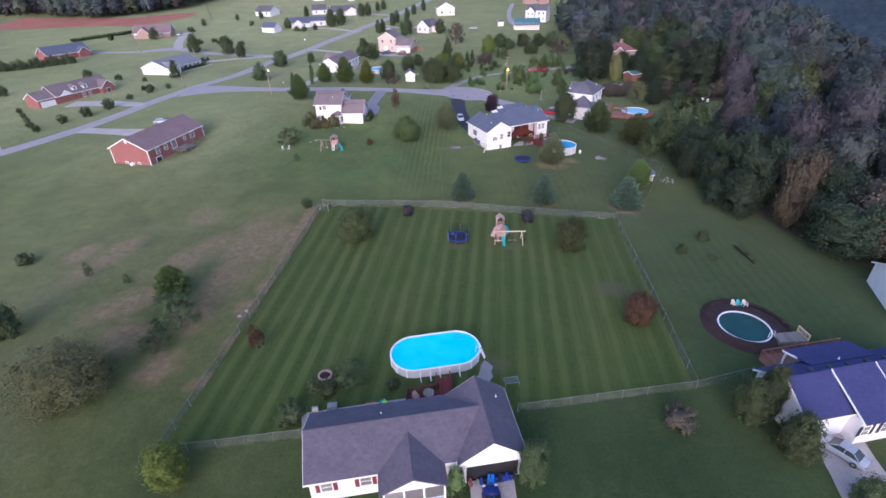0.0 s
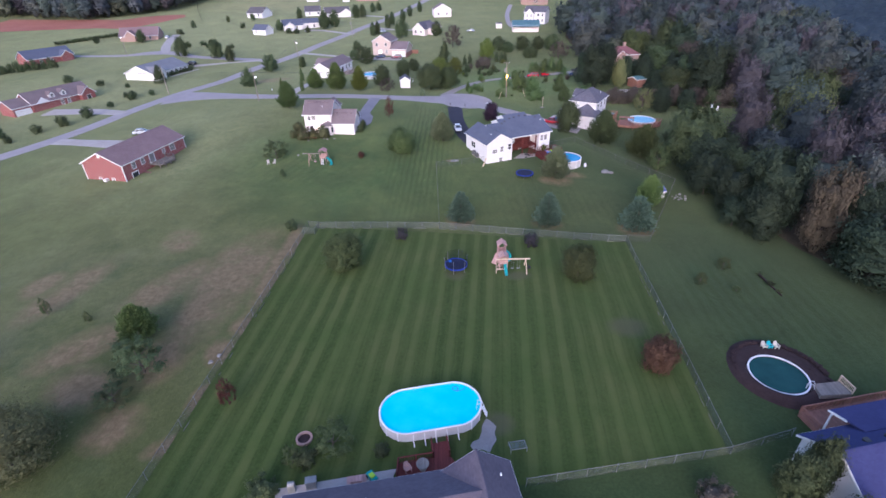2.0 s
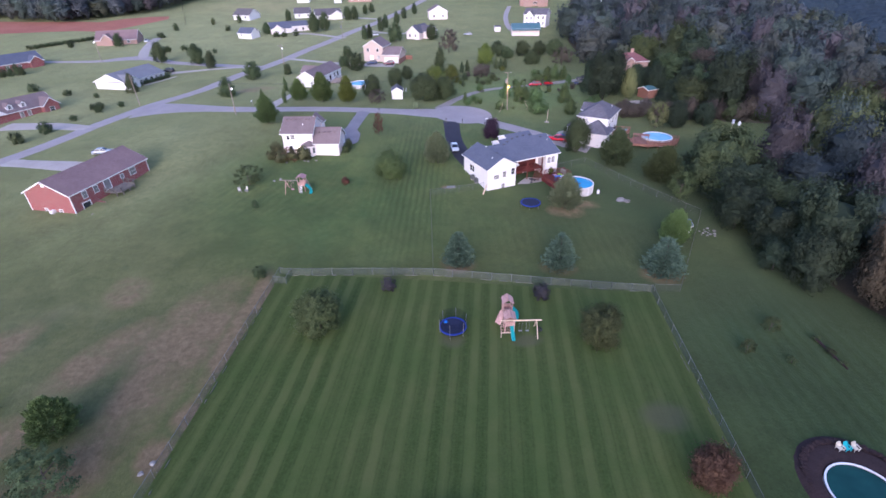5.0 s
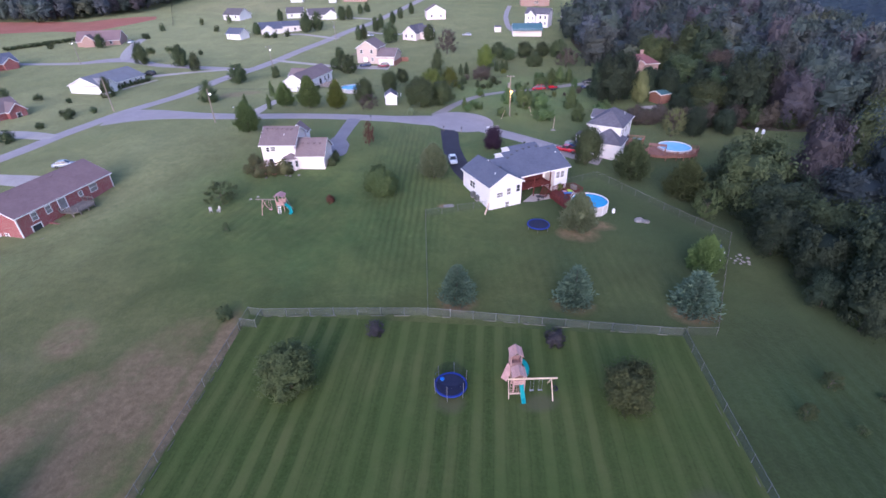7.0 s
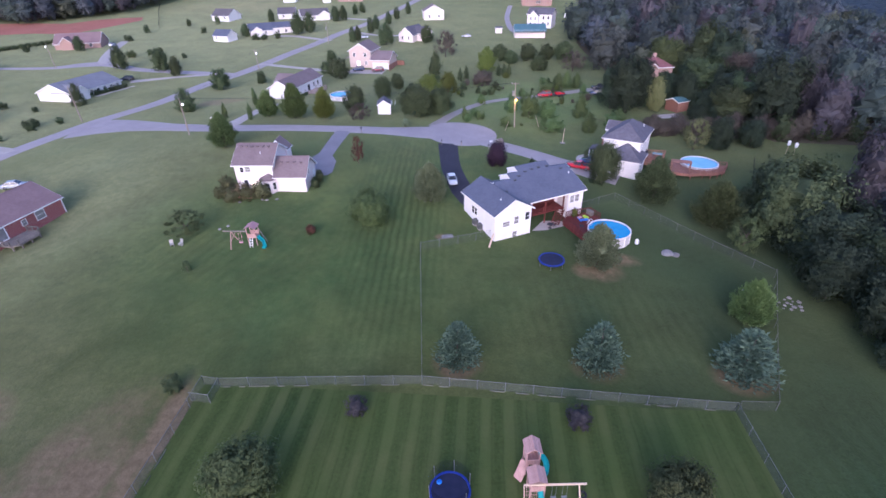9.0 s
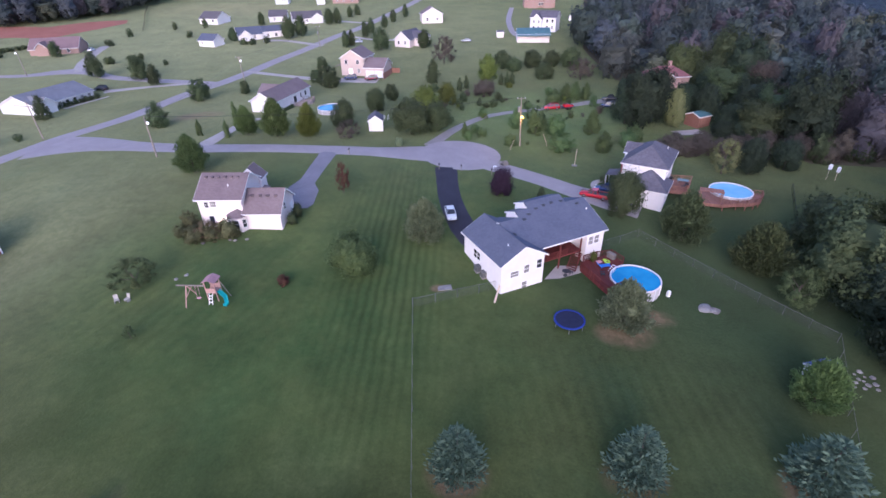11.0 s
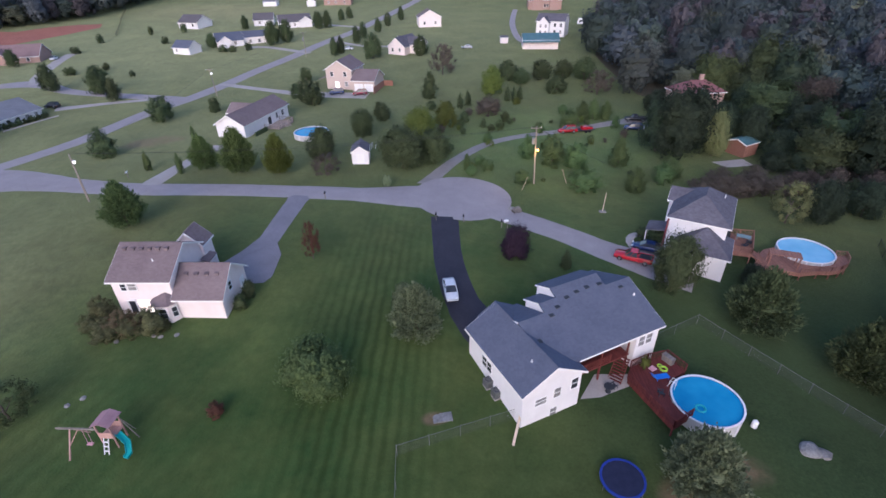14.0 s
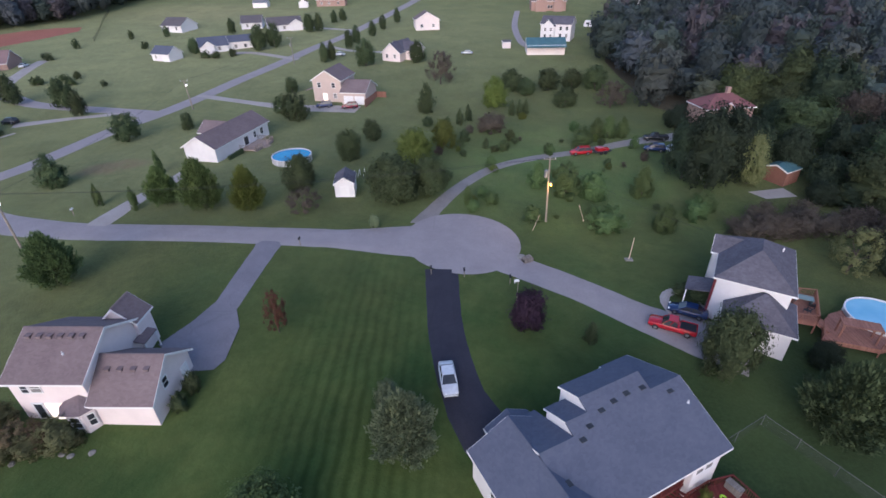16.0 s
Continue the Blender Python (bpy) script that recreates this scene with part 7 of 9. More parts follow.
def pool(name, x, y, turn, a, b, tall, wat, label, braces=False, n=36, ladder=None):
    zg = H(x, y)
    r = thing(name, x, y, zg, turn, label, "pool")
    o = outline(a, b, n)
    k = Mesh()
    k.ring([[(px, py, -0.5) for px, py in o], [(px, py, tall) for px, py in o], [(px * 0.99, py * 0.985, tall) for px, py in o], [(px * 0.99, py * 0.985, tall - 0.5) for px, py in o]])
    part("pool_wall", k, M_POOLWALL, r)
    w = 0.12
    def off(d):
        return [(px + d * px / math.hypot(px, py), py + d * py / math.hypot(px, py)) for px, py in o]
    rim = Mesh().ring([[(px, py, z) for px, py in off(d)] for d, z in ((w * 0.4, tall - 0.03), (w * 0.4, tall + 0.035), (-w, tall + 0.035), (-w, tall - 0.03), (w * 0.4, tall - 0.03))])
    part("rim", rim, M_POOLRIM, r)
    part("water", Mesh().add([(px * 0.985, py * 0.98, tall - 0.17) for px, py in o], [tuple(range(len(o)))]), wat, r)
    for i in range(0, n, 3):
        px, py = o[i]
        q = Mesh()
        q.m = pose(px, py, 0, 0, 0, math.degrees(math.atan2(py, px)))
        part("upright", q.box(-0.02, 0.07, -0.07, 0.07, -0.3, tall), M_POOLRIM, r)
    if braces:
        for i in range(5):
            px = -a * 0.42 + i * a * 0.21
            part("brace", Mesh().beam((px, -b - 0.02, tall * 0.85), (px, -b - 0.75, -0.1), 0.07, 0.07).beam((px, -b, 0.02), (px, -b - 0.75, 0.02), 0.09, 0.06), M_POOLRIM, r)
    if ladder is not None:
        an = radians(ladder)
        px, py = (a if abs(math.cos(an)) > 0.5 else b) * math.cos(an), b * math.sin(an)
        q = Mesh()
        q.m = pose(px, py, 0, 0, 0, ladder)
        for s in (-0.26, 0.26):
            q.beam((0.75, s, -0.05), (0.1, s, tall + 0.7), 0.05, 0.05).beam((0.1, s, tall + 0.7), (-0.3, s, tall + 0.6), 0.05, 0.05).beam((-0.3, s, tall + 0.6), (-0.35, s, tall - 0.5), 0.05, 0.05)
        for i in range(4):
            z = 0.15 + i * tall / 4
            q.beam((0.72 - 0.14 * i, -0.26, z), (0.72 - 0.14 * i, 0.26, z), 0.16, 0.04)
        part("ladder", q, M_TRIM, r, "white pool ladder")
    return r


p1 = pool("oval_pool", 1.0, 47.75, 11.4, 5.35, 2.95, 1.15, M_WATER_CYAN, "oval above-ground pool with bright cyan water and pale walls", True, 40, -20)
hose = Mesh()
for i in range(14):
    a0, a1 = i * 0.5, (i + 1) * 0.5
    hose.tube((3.6 + 0.5 * math.cos(a0) - 0.1 * i * 0.6, 2.0 - 0.35 * math.sin(a0), 1.0), (3.6 + 0.5 * math.cos(a1) - 0.1 * (i + 1) * 0.6, 2.0 - 0.35 * math.sin(a1), 1.0), 0.035, 0.035, 5)
part("vacuum_hose", hose, M_BLUE_PLASTIC, p1, "floating blue vacuum hose")
pool("round_pool", 29.1, 117.1, 0, 3.22, 3.22, 1.4, M_WATER_BLUE, "round above-ground pool with deep blue water beside a red deck", False, 36, 143)
pool("round_pool", 54.0, 142.1, 0, 3.45, 3.45, 1.3, M_WATER_PALE, "round pool with pale blue water inside a brown deck")
pool("round_pool", -24.4, 188.0, 0, 3.7, 3.7, 1.2, M_WATER_BLUE, "round blue pool behind the ranch house")
pool("round_pool", 40.1, 53.1, 0, 3.05, 3.05, 0.55, M_WATER_GREEN, "low round pool with murky green water in a mulch ring", False, 36, -40)
berm = []
for r_, up_ in ((3.2, 0.35), (3.35, 0.62), (3.9, 0.6), (4.8, 0.3), (5.7, -0.1)):
    loop = []
    for i in range(48):
        an = 2 * math.pi * i / 48
        south = 0.5 - 0.5 * math.sin(an + 0.5)
        x, y = 40.1 + 0.14 * (r_ - 3.2) * 2 + r_ * math.cos(an) * (1 - 0.06 * (1 - south)), 53.1 + 0.3 * (r_ - 3.2) + r_ * math.sin(an)
        loop.append((x, y, H(40.1, 53.1) + up_ * (0.55 + 0.75 * south) + 0.05 * noise.noise(Vector((x, y, 0)))))
    berm.append(loop)
tagged(part("mulch_bank", Mesh().ring(berm), M_MULCH, None, "", True), "dark red-brown mulch bank round the green pool", "mulch", kind="structure")
mb = Mesh()
for i in range(60):
    an, rr = i * 2.399, 3.7 + 1.5 * ((i * 37) % 60) / 60
    mb.m = pose(40.6 + rr * math.cos(an), 54.0 + rr * math.sin(an), H(40.6 + rr * math.cos(an), 54.0 + rr * math.sin(an)) + 0.28, 10 * math.sin(i), 8 * math.cos(i), i * 33)
    mb.box(-0.3, 0.3, -0.25, 0.25, 0, 0.12).box(-0.16, 0.16, -0.15, 0.13, 0.12, 0.2)
tagged(part("mulch_clods", mb, M_MULCH, None), "loose clods of dark mulch round the green pool", "mulch", kind="stuff")
# pump of the blue pool
pm = thing("pool_pump", 33.0, 115.3, H(33.0, 115.3), 40, "white sand filter and pump beside the pool", "pump")
part("tank", Mesh().tube((0, 0, 0.1), (0, 0, 0.75), 0.27, 0.27, 12).tube((0, 0, 0.75), (0, 0, 0.95), 0.27, 0.1, 12), M_POOLRIM, pm)
part("motor", Mesh().box(0.3, 0.75, -0.12, 0.12, 0, 0.3).tube((0.5, 0, 0.3), (0.5, 0, 0.5), 0.1, 0.1), M_BLACK, pm)


# ---------- decks ----------
def deck(name, corners, z, thick, mat, label, skirt=True):
    """A timber platform: corners in order, the floor at z."""
    cx, cy = sum(c[0] for c in corners) / len(corners), sum(c[1] for c in corners) / len(corners)
    zg = H(cx, cy)
    r = thing(name, cx, cy, zg, 0, label, "deck")
    loc = [(x - cx, y - cy) for x, y in corners]
    part("platform", Mesh().prism(loc, z - zg - thick, z - zg, "z"), mat, r)
    for i, (x, y) in enumerate(loc):
        g = H(x + cx, y + cy) - zg
        part("post", Mesh().box(x * 0.97 - 0.06, x * 0.97 + 0.06, y * 0.97 - 0.06, y * 0.97 + 0.06, g - 0.1, z - zg - thick), mat, r)
        if skirt:
            x2, y2 = loc[(i + 1) % len(loc)]
            part("skirt", Mesh().beam((x * 0.985, y * 0.985, z - zg - 0.35), (x2 * 0.985, y2 * 0.985, z - zg - 0.35), 0.04, 0.4), mat, r)
    return r, [(x, y, z - zg) for x, y in loc]


WD = [(22.5, 120.0), (23.3, 121.6), (25.4, 122.6), (27.6, 123.1), (28.7, 121.0), (26.9, 119.9), (25.8, 118.0), (25.75, 116.9), (26.9, 115.4), (24.7, 114.1)]
dk, c = deck("pool_deck", WD, 1.72, 0.14, M_DECK_RED, "redwood-stained deck beside the round pool")
railing(dk, [c[8], c[9], c[0]], 0.9, M_DECK_RED)
railing(dk, [c[1], c[2], c[3], c[4]], 0.9, M_DECK_RED)


def lounger(x, y, z, turn, mat, label):
    k = Mesh().box(-0.3, 0.3, -0.9, 0.5, 0.25, 0.32).beam((0, 0.5, 0.3), (0, 1.0, 0.75), 0.6, 0.06)
    for u in (-0.25, 0.25):
        for v in (-0.8, 0.4):
            k.box(u - 0.03, u + 0.03, v - 0.03, v + 0.03, 0, 0.25)
    o = single("lounger", k, mat, label, "lounger")
    o.matrix_basis = pose(x, y, z, 0, 0, turn)


def torus(R, r, n=20, m=8):
    k = Mesh()
    k.ring([[((R + r * math.cos(2 * math.pi * j / m)) * math.cos(2 * math.pi * i / n), (R + r * math.cos(2 * math.pi * j / m)) * math.sin(2 * math.pi * i / n), r * math.sin(2 * math.pi * j / m)) for i in range(n)] for j in range(m + 1)])
    return k


def float_ring(x, y, z, R, r, mat, label):
    o = single("swim_ring", torus(R, r), mat, label, "swim ring", smooth=True)
    o.matrix_basis = pose(x, y, z + r)


def chair(x, y, z, turn, mat, label, group=""):
    """A slatted garden armchair with a raked back."""
    r = thing("garden_chair", x, y, z, turn, label, "chair", group)
    r.scale = (0.8, 0.8, 0.8)
    part("seat", Mesh().box(-0.28, 0.28, -0.28, 0.28, 0.34, 0.40), mat, r)
    for i in range(5):
        u = -0.24 + 0.12 * i
        part("back_slat", Mesh().beam((u, 0.24, 0.36), (u, 0.52, 1.0 - 0.02 * (i - 2) ** 2), 0.10, 0.04), mat, r)
    for s in (-0.34, 0.34):
        part("armrest", Mesh().box(s - 0.07, s + 0.07, -0.35, 0.35, 0.58, 0.62), mat, r)
        part("leg", Mesh().box(s - 0.03, s + 0.03, -0.32, -0.24, 0, 0.58), mat, r)
        part("leg", Mesh().box(s - 0.03, s + 0.03, 0.24, 0.32, 0, 0.58), mat, r)


z = 1.72
float_ring(26.55, 121.2, z, 0.32, 0.11, M_LIME_PLASTIC, "lime-green swim ring lying on the deck")
float_ring(26.35, 121.7, z, 0.2, 0.08, M_LIME_PLASTIC, "small lime-green swim ring on the deck")
lounger(25.7, 120.0, z, 100, M_BLUE_PLASTIC, "blue folding lounger on the red deck")
single("towel", Mesh().box(-0.35, 0.35, -0.3, 0.3, 0, 0.05).box(-0.3, 0.3, -0.25, 0.1, 0.05, 0.1), M_PINK_PLASTIC, "folded pink towel on the red deck", "towel").matrix_basis = pose(25.5, 121.35, z, 0, 0, 30)
float_ring(28.1, 116.2, H(29.2, 117.0) + 1.22, 0.42, 0.09, M_AQUA_PLASTIC, "aqua swim ring floating in the blue pool")
single("deck_box", Mesh().box(-0.6, 0.6, -0.25, 0.25, 0, 0.7).box(-0.65, 0.65, -0.3, 0.3, 0.7, 0.78), M_DECK_GREY, "weathered wooden box at the deck's corner", "box").matrix_basis = pose(27.4, 122.3, z, 0, 0, -60)
tree("potted_palm", "shrub", 24.6, 121.4, 1.1, 1.3, M_LEAF_YELLOW, "yellow-green potted plant on the deck", "plant", "", 0.9)
chair(25.0, 117.9, z, 80, M_SHUTTER_DARK, "dark patio chair on the red deck")
patch("terrace", [(17.3, 117.9), (19.4, 118.2), (22.6, 119.6), (24.4, 121.2), (19.5, 121.0)], 0.06, M_CONCRETE, "pale concrete terrace under the balcony", "patio")
single("patio_table", Mesh().tube((0, 0, 0), (0, 0, 0.7), 0.05).tube((0, 0, 0.7), (0, 0, 0.75), 0.5, 0.5, 16).tube((0, 0, 0), (0, 0, 0.05), 0.3, 0.3, 12), M_SHUTTER_DARK, "round dark patio table on the terrace", "table").matrix_basis = pose(20.3, 118.9, H(20.3, 118.9) + 0.06)
chair(21.0, 119.4, H(21, 119.4) + 0.06, 120, M_SHUTTER_DARK, "dark patio chair on the terrace")
for x, y in ((8.45, 119.2), (9.15, 118.0)):
    r = thing("air_conditioner", x, y, H(x, y), 26, "grey square air-conditioning unit beside the white house", "air conditioner", "air-conditioning units")
    part("casing", Mesh().box(-0.42, 0.42, -0.42, 0.42, 0.05, 0.85), M_DULL_STEEL, r)
    part("fan_grille", torus(0.28, 0.04, 16, 6).data("fan_grille"), M_SHUTTER_DARK, r).location = (0, 0, 0.86)
    part("base_slab", Mesh().box(-0.5, 0.5, -0.5, 0.5, -0.1, 0.05), M_CONCRETE, r)
dp = thing("drain_pipe", 11.0, 115.0, H(11.0, 115.0), 0, "long pale downpipe running out from the house corner", "pipe")
part("pipe", Mesh().beam((0, 0, 1.3), (-0.9, -2.4, 0.15), 0.22, 0.16), M_PINE, dp)
part("upper_pipe", Mesh().beam((0.1, 0.25, 4.0), (0.0, 0.0, 1.3), 0.12, 0.1), M_TRIM, dp)
single("stepping_slab", Mesh().box(-0.9, 0.9, -0.5, 0.5, -0.05, 0.06).box(-0.8, 0.8, -0.42, 0.42, 0.06, 0.07), M_STONE, "weathered brown slab lying in the lawn", "slab").matrix_basis = pose(3.9, 115.4, H(3.9, 115.4), 0, 0, 10)

# brown decks behind the two-storey house
M_TABLETOP = plain("grey_green_table_glass", (0.16, 0.22, 0.22), (0.22, 0.29, 0.29), 1.5, 0.2)
d2k, c = deck("upper_deck", [(42.6, 141.6), (45.0, 146.2), (48.4, 145.4), (45.6, 140.6)], 3.25, 0.16, M_DECK_BROWN, "orange-brown raised deck behind the two-storey house")
railing(d2k, [c[1], c[2], c[3], c[0]], 0.9, M_DECK_BROWN)
steps(d2k, (c[3][0] + 0.3, c[3][1] + 0.7, c[3][2]), (c[3][0] + 1.5, c[3][1] - 0.4, c[3][2] - 0.75), 1.3, 4, M_DECK_BROWN)
def rim(r, a):
    return 54.0 + r * math.cos(radians(a)), 142.1 + r * math.sin(radians(a))


ring = [rim(3.6, a) for a in range(155, 346, 19)] + [rim(4.9, a) for a in range(345, 254, -18)] + [(50.2, 137.0), (45.3, 138.9), (47.0, 141.3), (48.8, 143.0)]
d3k, c = deck("pool_deck", ring, 2.45, 0.16, M_DECK_BROWN, "orange-brown deck stepping round the pale pool")
railing(d3k, c[10:18], 0.75, M_DECK_BROWN, 0.2)
railing(d3k, c[18:20], 0.75, M_DECK_BROWN, 0.2)
pg = thing("pergola", 48.9, 139.0, 2.45, -22, "flat-roofed brown pergola over the pool deck", "pergola")
part("roof", Mesh().box(-1.8, 1.8, -0.75, 0.75, 1.75, 1.87), M_DECK_BROWN, pg)
for k in range(5):
    part("rafter", Mesh().box(-1.75 + 0.85 * k, -1.65 + 0.85 * k, -0.8, 0.8, 1.63, 1.75), M_DECK_BROWN, pg)
for x, y in ((-1.65, -0.65), (-1.65, 0.65), (1.65, -0.65), (1.65, 0.65)):
    part("post", Mesh().box(x - 0.07, x + 0.07, y - 0.07, y + 0.07, 0, 1.63), M_DECK_BROWN, pg)
single("bench", Mesh().box(-0.9, 0.9, -0.25, 0.25, 0.4, 0.46).box(-0.8, -0.7, -0.2, 0.2, 0, 0.4).box(0.7, 0.8, -0.2, 0.2, 0, 0.4).beam((-0.9, 0.25, 0.7), (0.9, 0.25, 0.7), 0.05, 0.4), M_DECK_BROWN, "brown bench on the raised deck", "bench").matrix_basis = pose(44.6, 143.2, 3.25, 0, 0, 60)
single("deck_table", Mesh().box(-0.9, 0.9, -0.5, 0.5, 0.68, 0.74).box(-0.8, -0.72, -0.4, 0.4, 0, 0.68).box(0.72, 0.8, -0.4, 0.4, 0, 0.68), M_TABLETOP, "glass-topped table on the raised deck", "table").matrix_basis = pose(46.3, 144.2, 3.25, 0, 0, -30)
single("grill", Mesh().box(-0.5, 0.5, -0.28, 0.28, 0.75, 1.1).tube((-0.5, 0, 1.1), (0.5, 0, 1.1), 0.26, 0.26, 10).box(-0.45, 0.45, -0.25, 0.25, 0, 0.7), M_BLACK, "black gas grill on the raised deck", "grill").matrix_basis = pose(44.0, 144.2, 3.25, 0, 0, 60)
for x, y, t in ((45.6, 142.4, 200), (46.6, 143.2, 150)):
    chair(x, y, 3.25, t, M_SHUTTER_DARK, "dark patio chair on the raised deck")

# the bungalow's patio and deck
patch("patio_bungalow", [(-12.9, 39.3), (-12.2, 36.6), (-3.0, 38.4), (-2.0, 41.4)], 0.06, M_CONCRETE, "grey concrete patio behind the bungalow", "patio")
dk, c = deck("back_deck", [(-1.8, 39.9), (-1.8, 41.5), (1.45, 42.1), (1.2, 43.7), (2.7, 44.0), (3.0, 42.3), (4.2, 40.9)], -0.05, 0.14, M_DECK_RED, "dark red-stained deck behind the bungalow")
railing(dk, [c[0], c[1], c[2], c[3]], 0.85, M_DECK_RED)
railing(dk, [c[4], c[5]], 0.85, M_DECK_RED)
chair(-0.9, 40.8, -0.05, 30, M_CEDAR, "faded wooden chair on the red deck")
single("deck_table", Mesh().tube((0, 0, 0), (0, 0, 0.7), 0.05).tube((0, 0, 0.7), (0, 0, 0.75), 0.6, 0.6, 18).tube((0, 0, 0), (0, 0, 0.04), 0.35, 0.35, 12), M_DECK_GREY, "round weathered table on the red deck", "table").matrix_basis = pose(0.5, 41.0, -0.05)
single("grill", Mesh().box(-0.3, 0.3, -0.25, 0.25, 0.0, 0.8).tube((-0.3, 0, 0.85), (0.3, 0, 0.85), 0.28, 0.28, 10), M_STEEL, "pale covered grill on the patio", "grill").matrix_basis = pose(-11.3, 39.2, H(-11.3, 39.2) + 0.06, 0, 0, 10)
single("grill", Mesh().box(-0.45, 0.45, -0.3, 0.3, 0.0, 0.75).box(-0.5, 0.5, -0.34, 0.34, 0.75, 1.0), M_STEEL, "grey gas grill on the patio", "grill").matrix_basis = pose(-9.6, 39.6, H(-9.6, 39.6) + 0.06, 0, 0, 10)
single("patio_rug", Mesh().box(-0.9, 0.9, -0.6, 0.6, 0, 0.03).box(-0.5, 0.5, -0.3, 0.3, 0.03, 0.45), M_CEDAR, "cedar storage bench on the patio", "bench").matrix_basis = pose(-5.6, 40.1, H(-5.6, 40.1) + 0.06, 0, 0, 10)
tc = thing("toy_car", -4.2, 40.4, H(-4.2, 40.4) + 0.06, 40, "green and yellow ride-on toy car on the patio", "toy")
part("body", Mesh().box(-0.3, 0.3, -0.55, 0.55, 0.15, 0.45), M_TEAL_PLASTIC, tc)
part("seat", Mesh().box(-0.22, 0.22, -0.3, 0.2, 0.45, 0.6), M_LIME_PLASTIC, tc)
for x in (-0.3, 0.3):
    for y in (-0.35, 0.35):
        part("wheel", Mesh().tube((x - 0.06, y, 0.16), (x + 0.06, y, 0.16), 0.16, 0.16, 10), M_BLACK, tc)
fr = thing("fire_ring", -11.6, 44.6, H(-11.6, 44.6), 0, "round stone fire ring on the lawn", "fire pit")
stone = Mesh().box(-0.16, 0.16, -0.1, 0.1, -0.05, 0.26).data("stone")
for i in range(14):
    part("stone", stone, M_BRICK_TAN, fr).matrix_basis = pose(0.72 * math.cos(i * 0.449), 0.72 * math.sin(i * 0.449), 0, 0, 0, math.degrees(i * 0.449) + 90)
part("ash_bed", Mesh().tube((0, 0, -0.05), (0, 0, 0.06), 0.62, 0.6, 16), M_MULCH, fr)
patch("stone_patch", [(6.75, 47.2), (7.2, 46.9), (7.75, 46.2), (7.5, 45.4), (7.65, 44.6), (7.2, 43.9), (6.9, 43.2), (6.1, 43.5), (5.3, 43.4), (5.0, 43.9), (5.3, 44.4), (5.9, 44.7), (6.2, 45.5), (6.3, 46.3)], 0.045, M_GRAVEL, "pale gravel patch at the pool ladder", "gravel", 0.8)
hx = thing("wire_crate", 9.6, 43.6, H(9.6, 43.6), 10, "flat wire pet crate on the lawn", "crate")
part("crate_frame", Mesh().beam((-0.8, -0.45, 0.6), (0.8, -0.45, 0.6), 0.04, 0.04).beam((-0.8, 0.45, 0.6), (0.8, 0.45, 0.6), 0.04, 0.04).beam((-0.8, -0.45, 0.6), (-0.8, 0.45, 0.6), 0.04, 0.04).beam((0.8, -0.45, 0.6), (0.8, 0.45, 0.6), 0.04, 0.04)
     .beam((-0.8, -0.45, 0), (-0.8, -0.45, 0.6), 0.04, 0.04).beam((0.8, -0.45, 0), (0.8, -0.45, 0.6), 0.04, 0.04).beam((0.8, 0.45, 0), (0.8, 0.45, 0.6), 0.04, 0.04).beam((-0.8, 0.45, 0), (-0.8, 0.45, 0.6), 0.04, 0.04), M_STEEL, hx)
part("crate_mesh", Mesh().add([(-0.8, -0.45, 0.6), (0.8, -0.45, 0.6), (0.8, 0.45, 0.6), (-0.8, 0.45, 0.6)], [(0, 1, 2, 3)]), M_CHAINLINK, hx)
for x, m, l in ((41.1, M_CREAM_PLASTIC, "cream slatted garden chair by the green pool"), (41.75, M_AQUA_PLASTIC, "aqua slatted garden chair by the green pool"), (42.55, M_CREAM_PLASTIC, "cream slatted garden chair by the green pool")):
    chair(x, 57.8, H(x, 57.8) + 0.22, 10, m, l, "chairs by the green pool")
dk, c = deck("pool_landing", [(42.4, 49.6), (42.6, 51.2), (45.6, 51.6), (45.8, 49.8)], 0.0, 0.14, M_DECK_GREY, "weathered landing beside the green pool")
railing(dk, [c[2], c[3]], 0.85, M_PINE)


# ---------- play things ----------
def trampoline(x, y, r0, net, label):
    r = thing("trampoline", x, y, H(x, y), 0, label, "trampoline")
    h = 0.8
    part("bed", Mesh().tube((0, 0, h - 0.02), (0, 0, h), r0 * 0.91, r0 * 0.91, 32), M_TRAMP_BED, r)
    c = [(math.cos(2 * math.pi * i / 32), math.sin(2 * math.pi * i / 32)) for i in range(32)]
    part("pad", Mesh().ring([[(a * k * r0, b * k * r0, zz) for a, b in c] for k, zz in ((0.9, h), (0.9, h + 0.05), (1.0, h + 0.05), (1.0, h - 0.12), (0.9, h))]), M_TRAMP_PAD, r)
    for i in range(6):
        an = i * math.pi / 3 + 0.3
        p = Vector((math.cos(an) * r0, math.sin(an) * r0, 0))
        part("leg", Mesh().tube(p * 0.97 + Vector((0, 0, 0)), p * 0.97 + Vector((0, 0, h)), 0.03, 0.03, 6), M_STEEL, r)
        if net:
            part("net_pole", Mesh().tube(p * 1.0 + Vector((0, 0, 0.5)), p * 1.02 + Vector((0, 0, 2.3)), 0.03, 0.03, 6), M_STEEL, r)
    if net:
        part("net", Mesh().ring([[(a * r0 * 0.98, b * r0 * 0.98, zz) for a, b in c] for zz in (h, 2.4)]), M_NET, r)
        float_ring(x - 0.9, y + 0.7, H(x, y) + h, 0.12, 0.12, M_BLUE_PLASTIC, "blue play ball on the trampoline")
    return r


trampoline(3.9, 75.2, 1.75, True, "round blue trampoline with net poles on the striped lawn")
trampoline(18.8, 109.6, 1.85, False, "round trampoline with royal-blue padding")


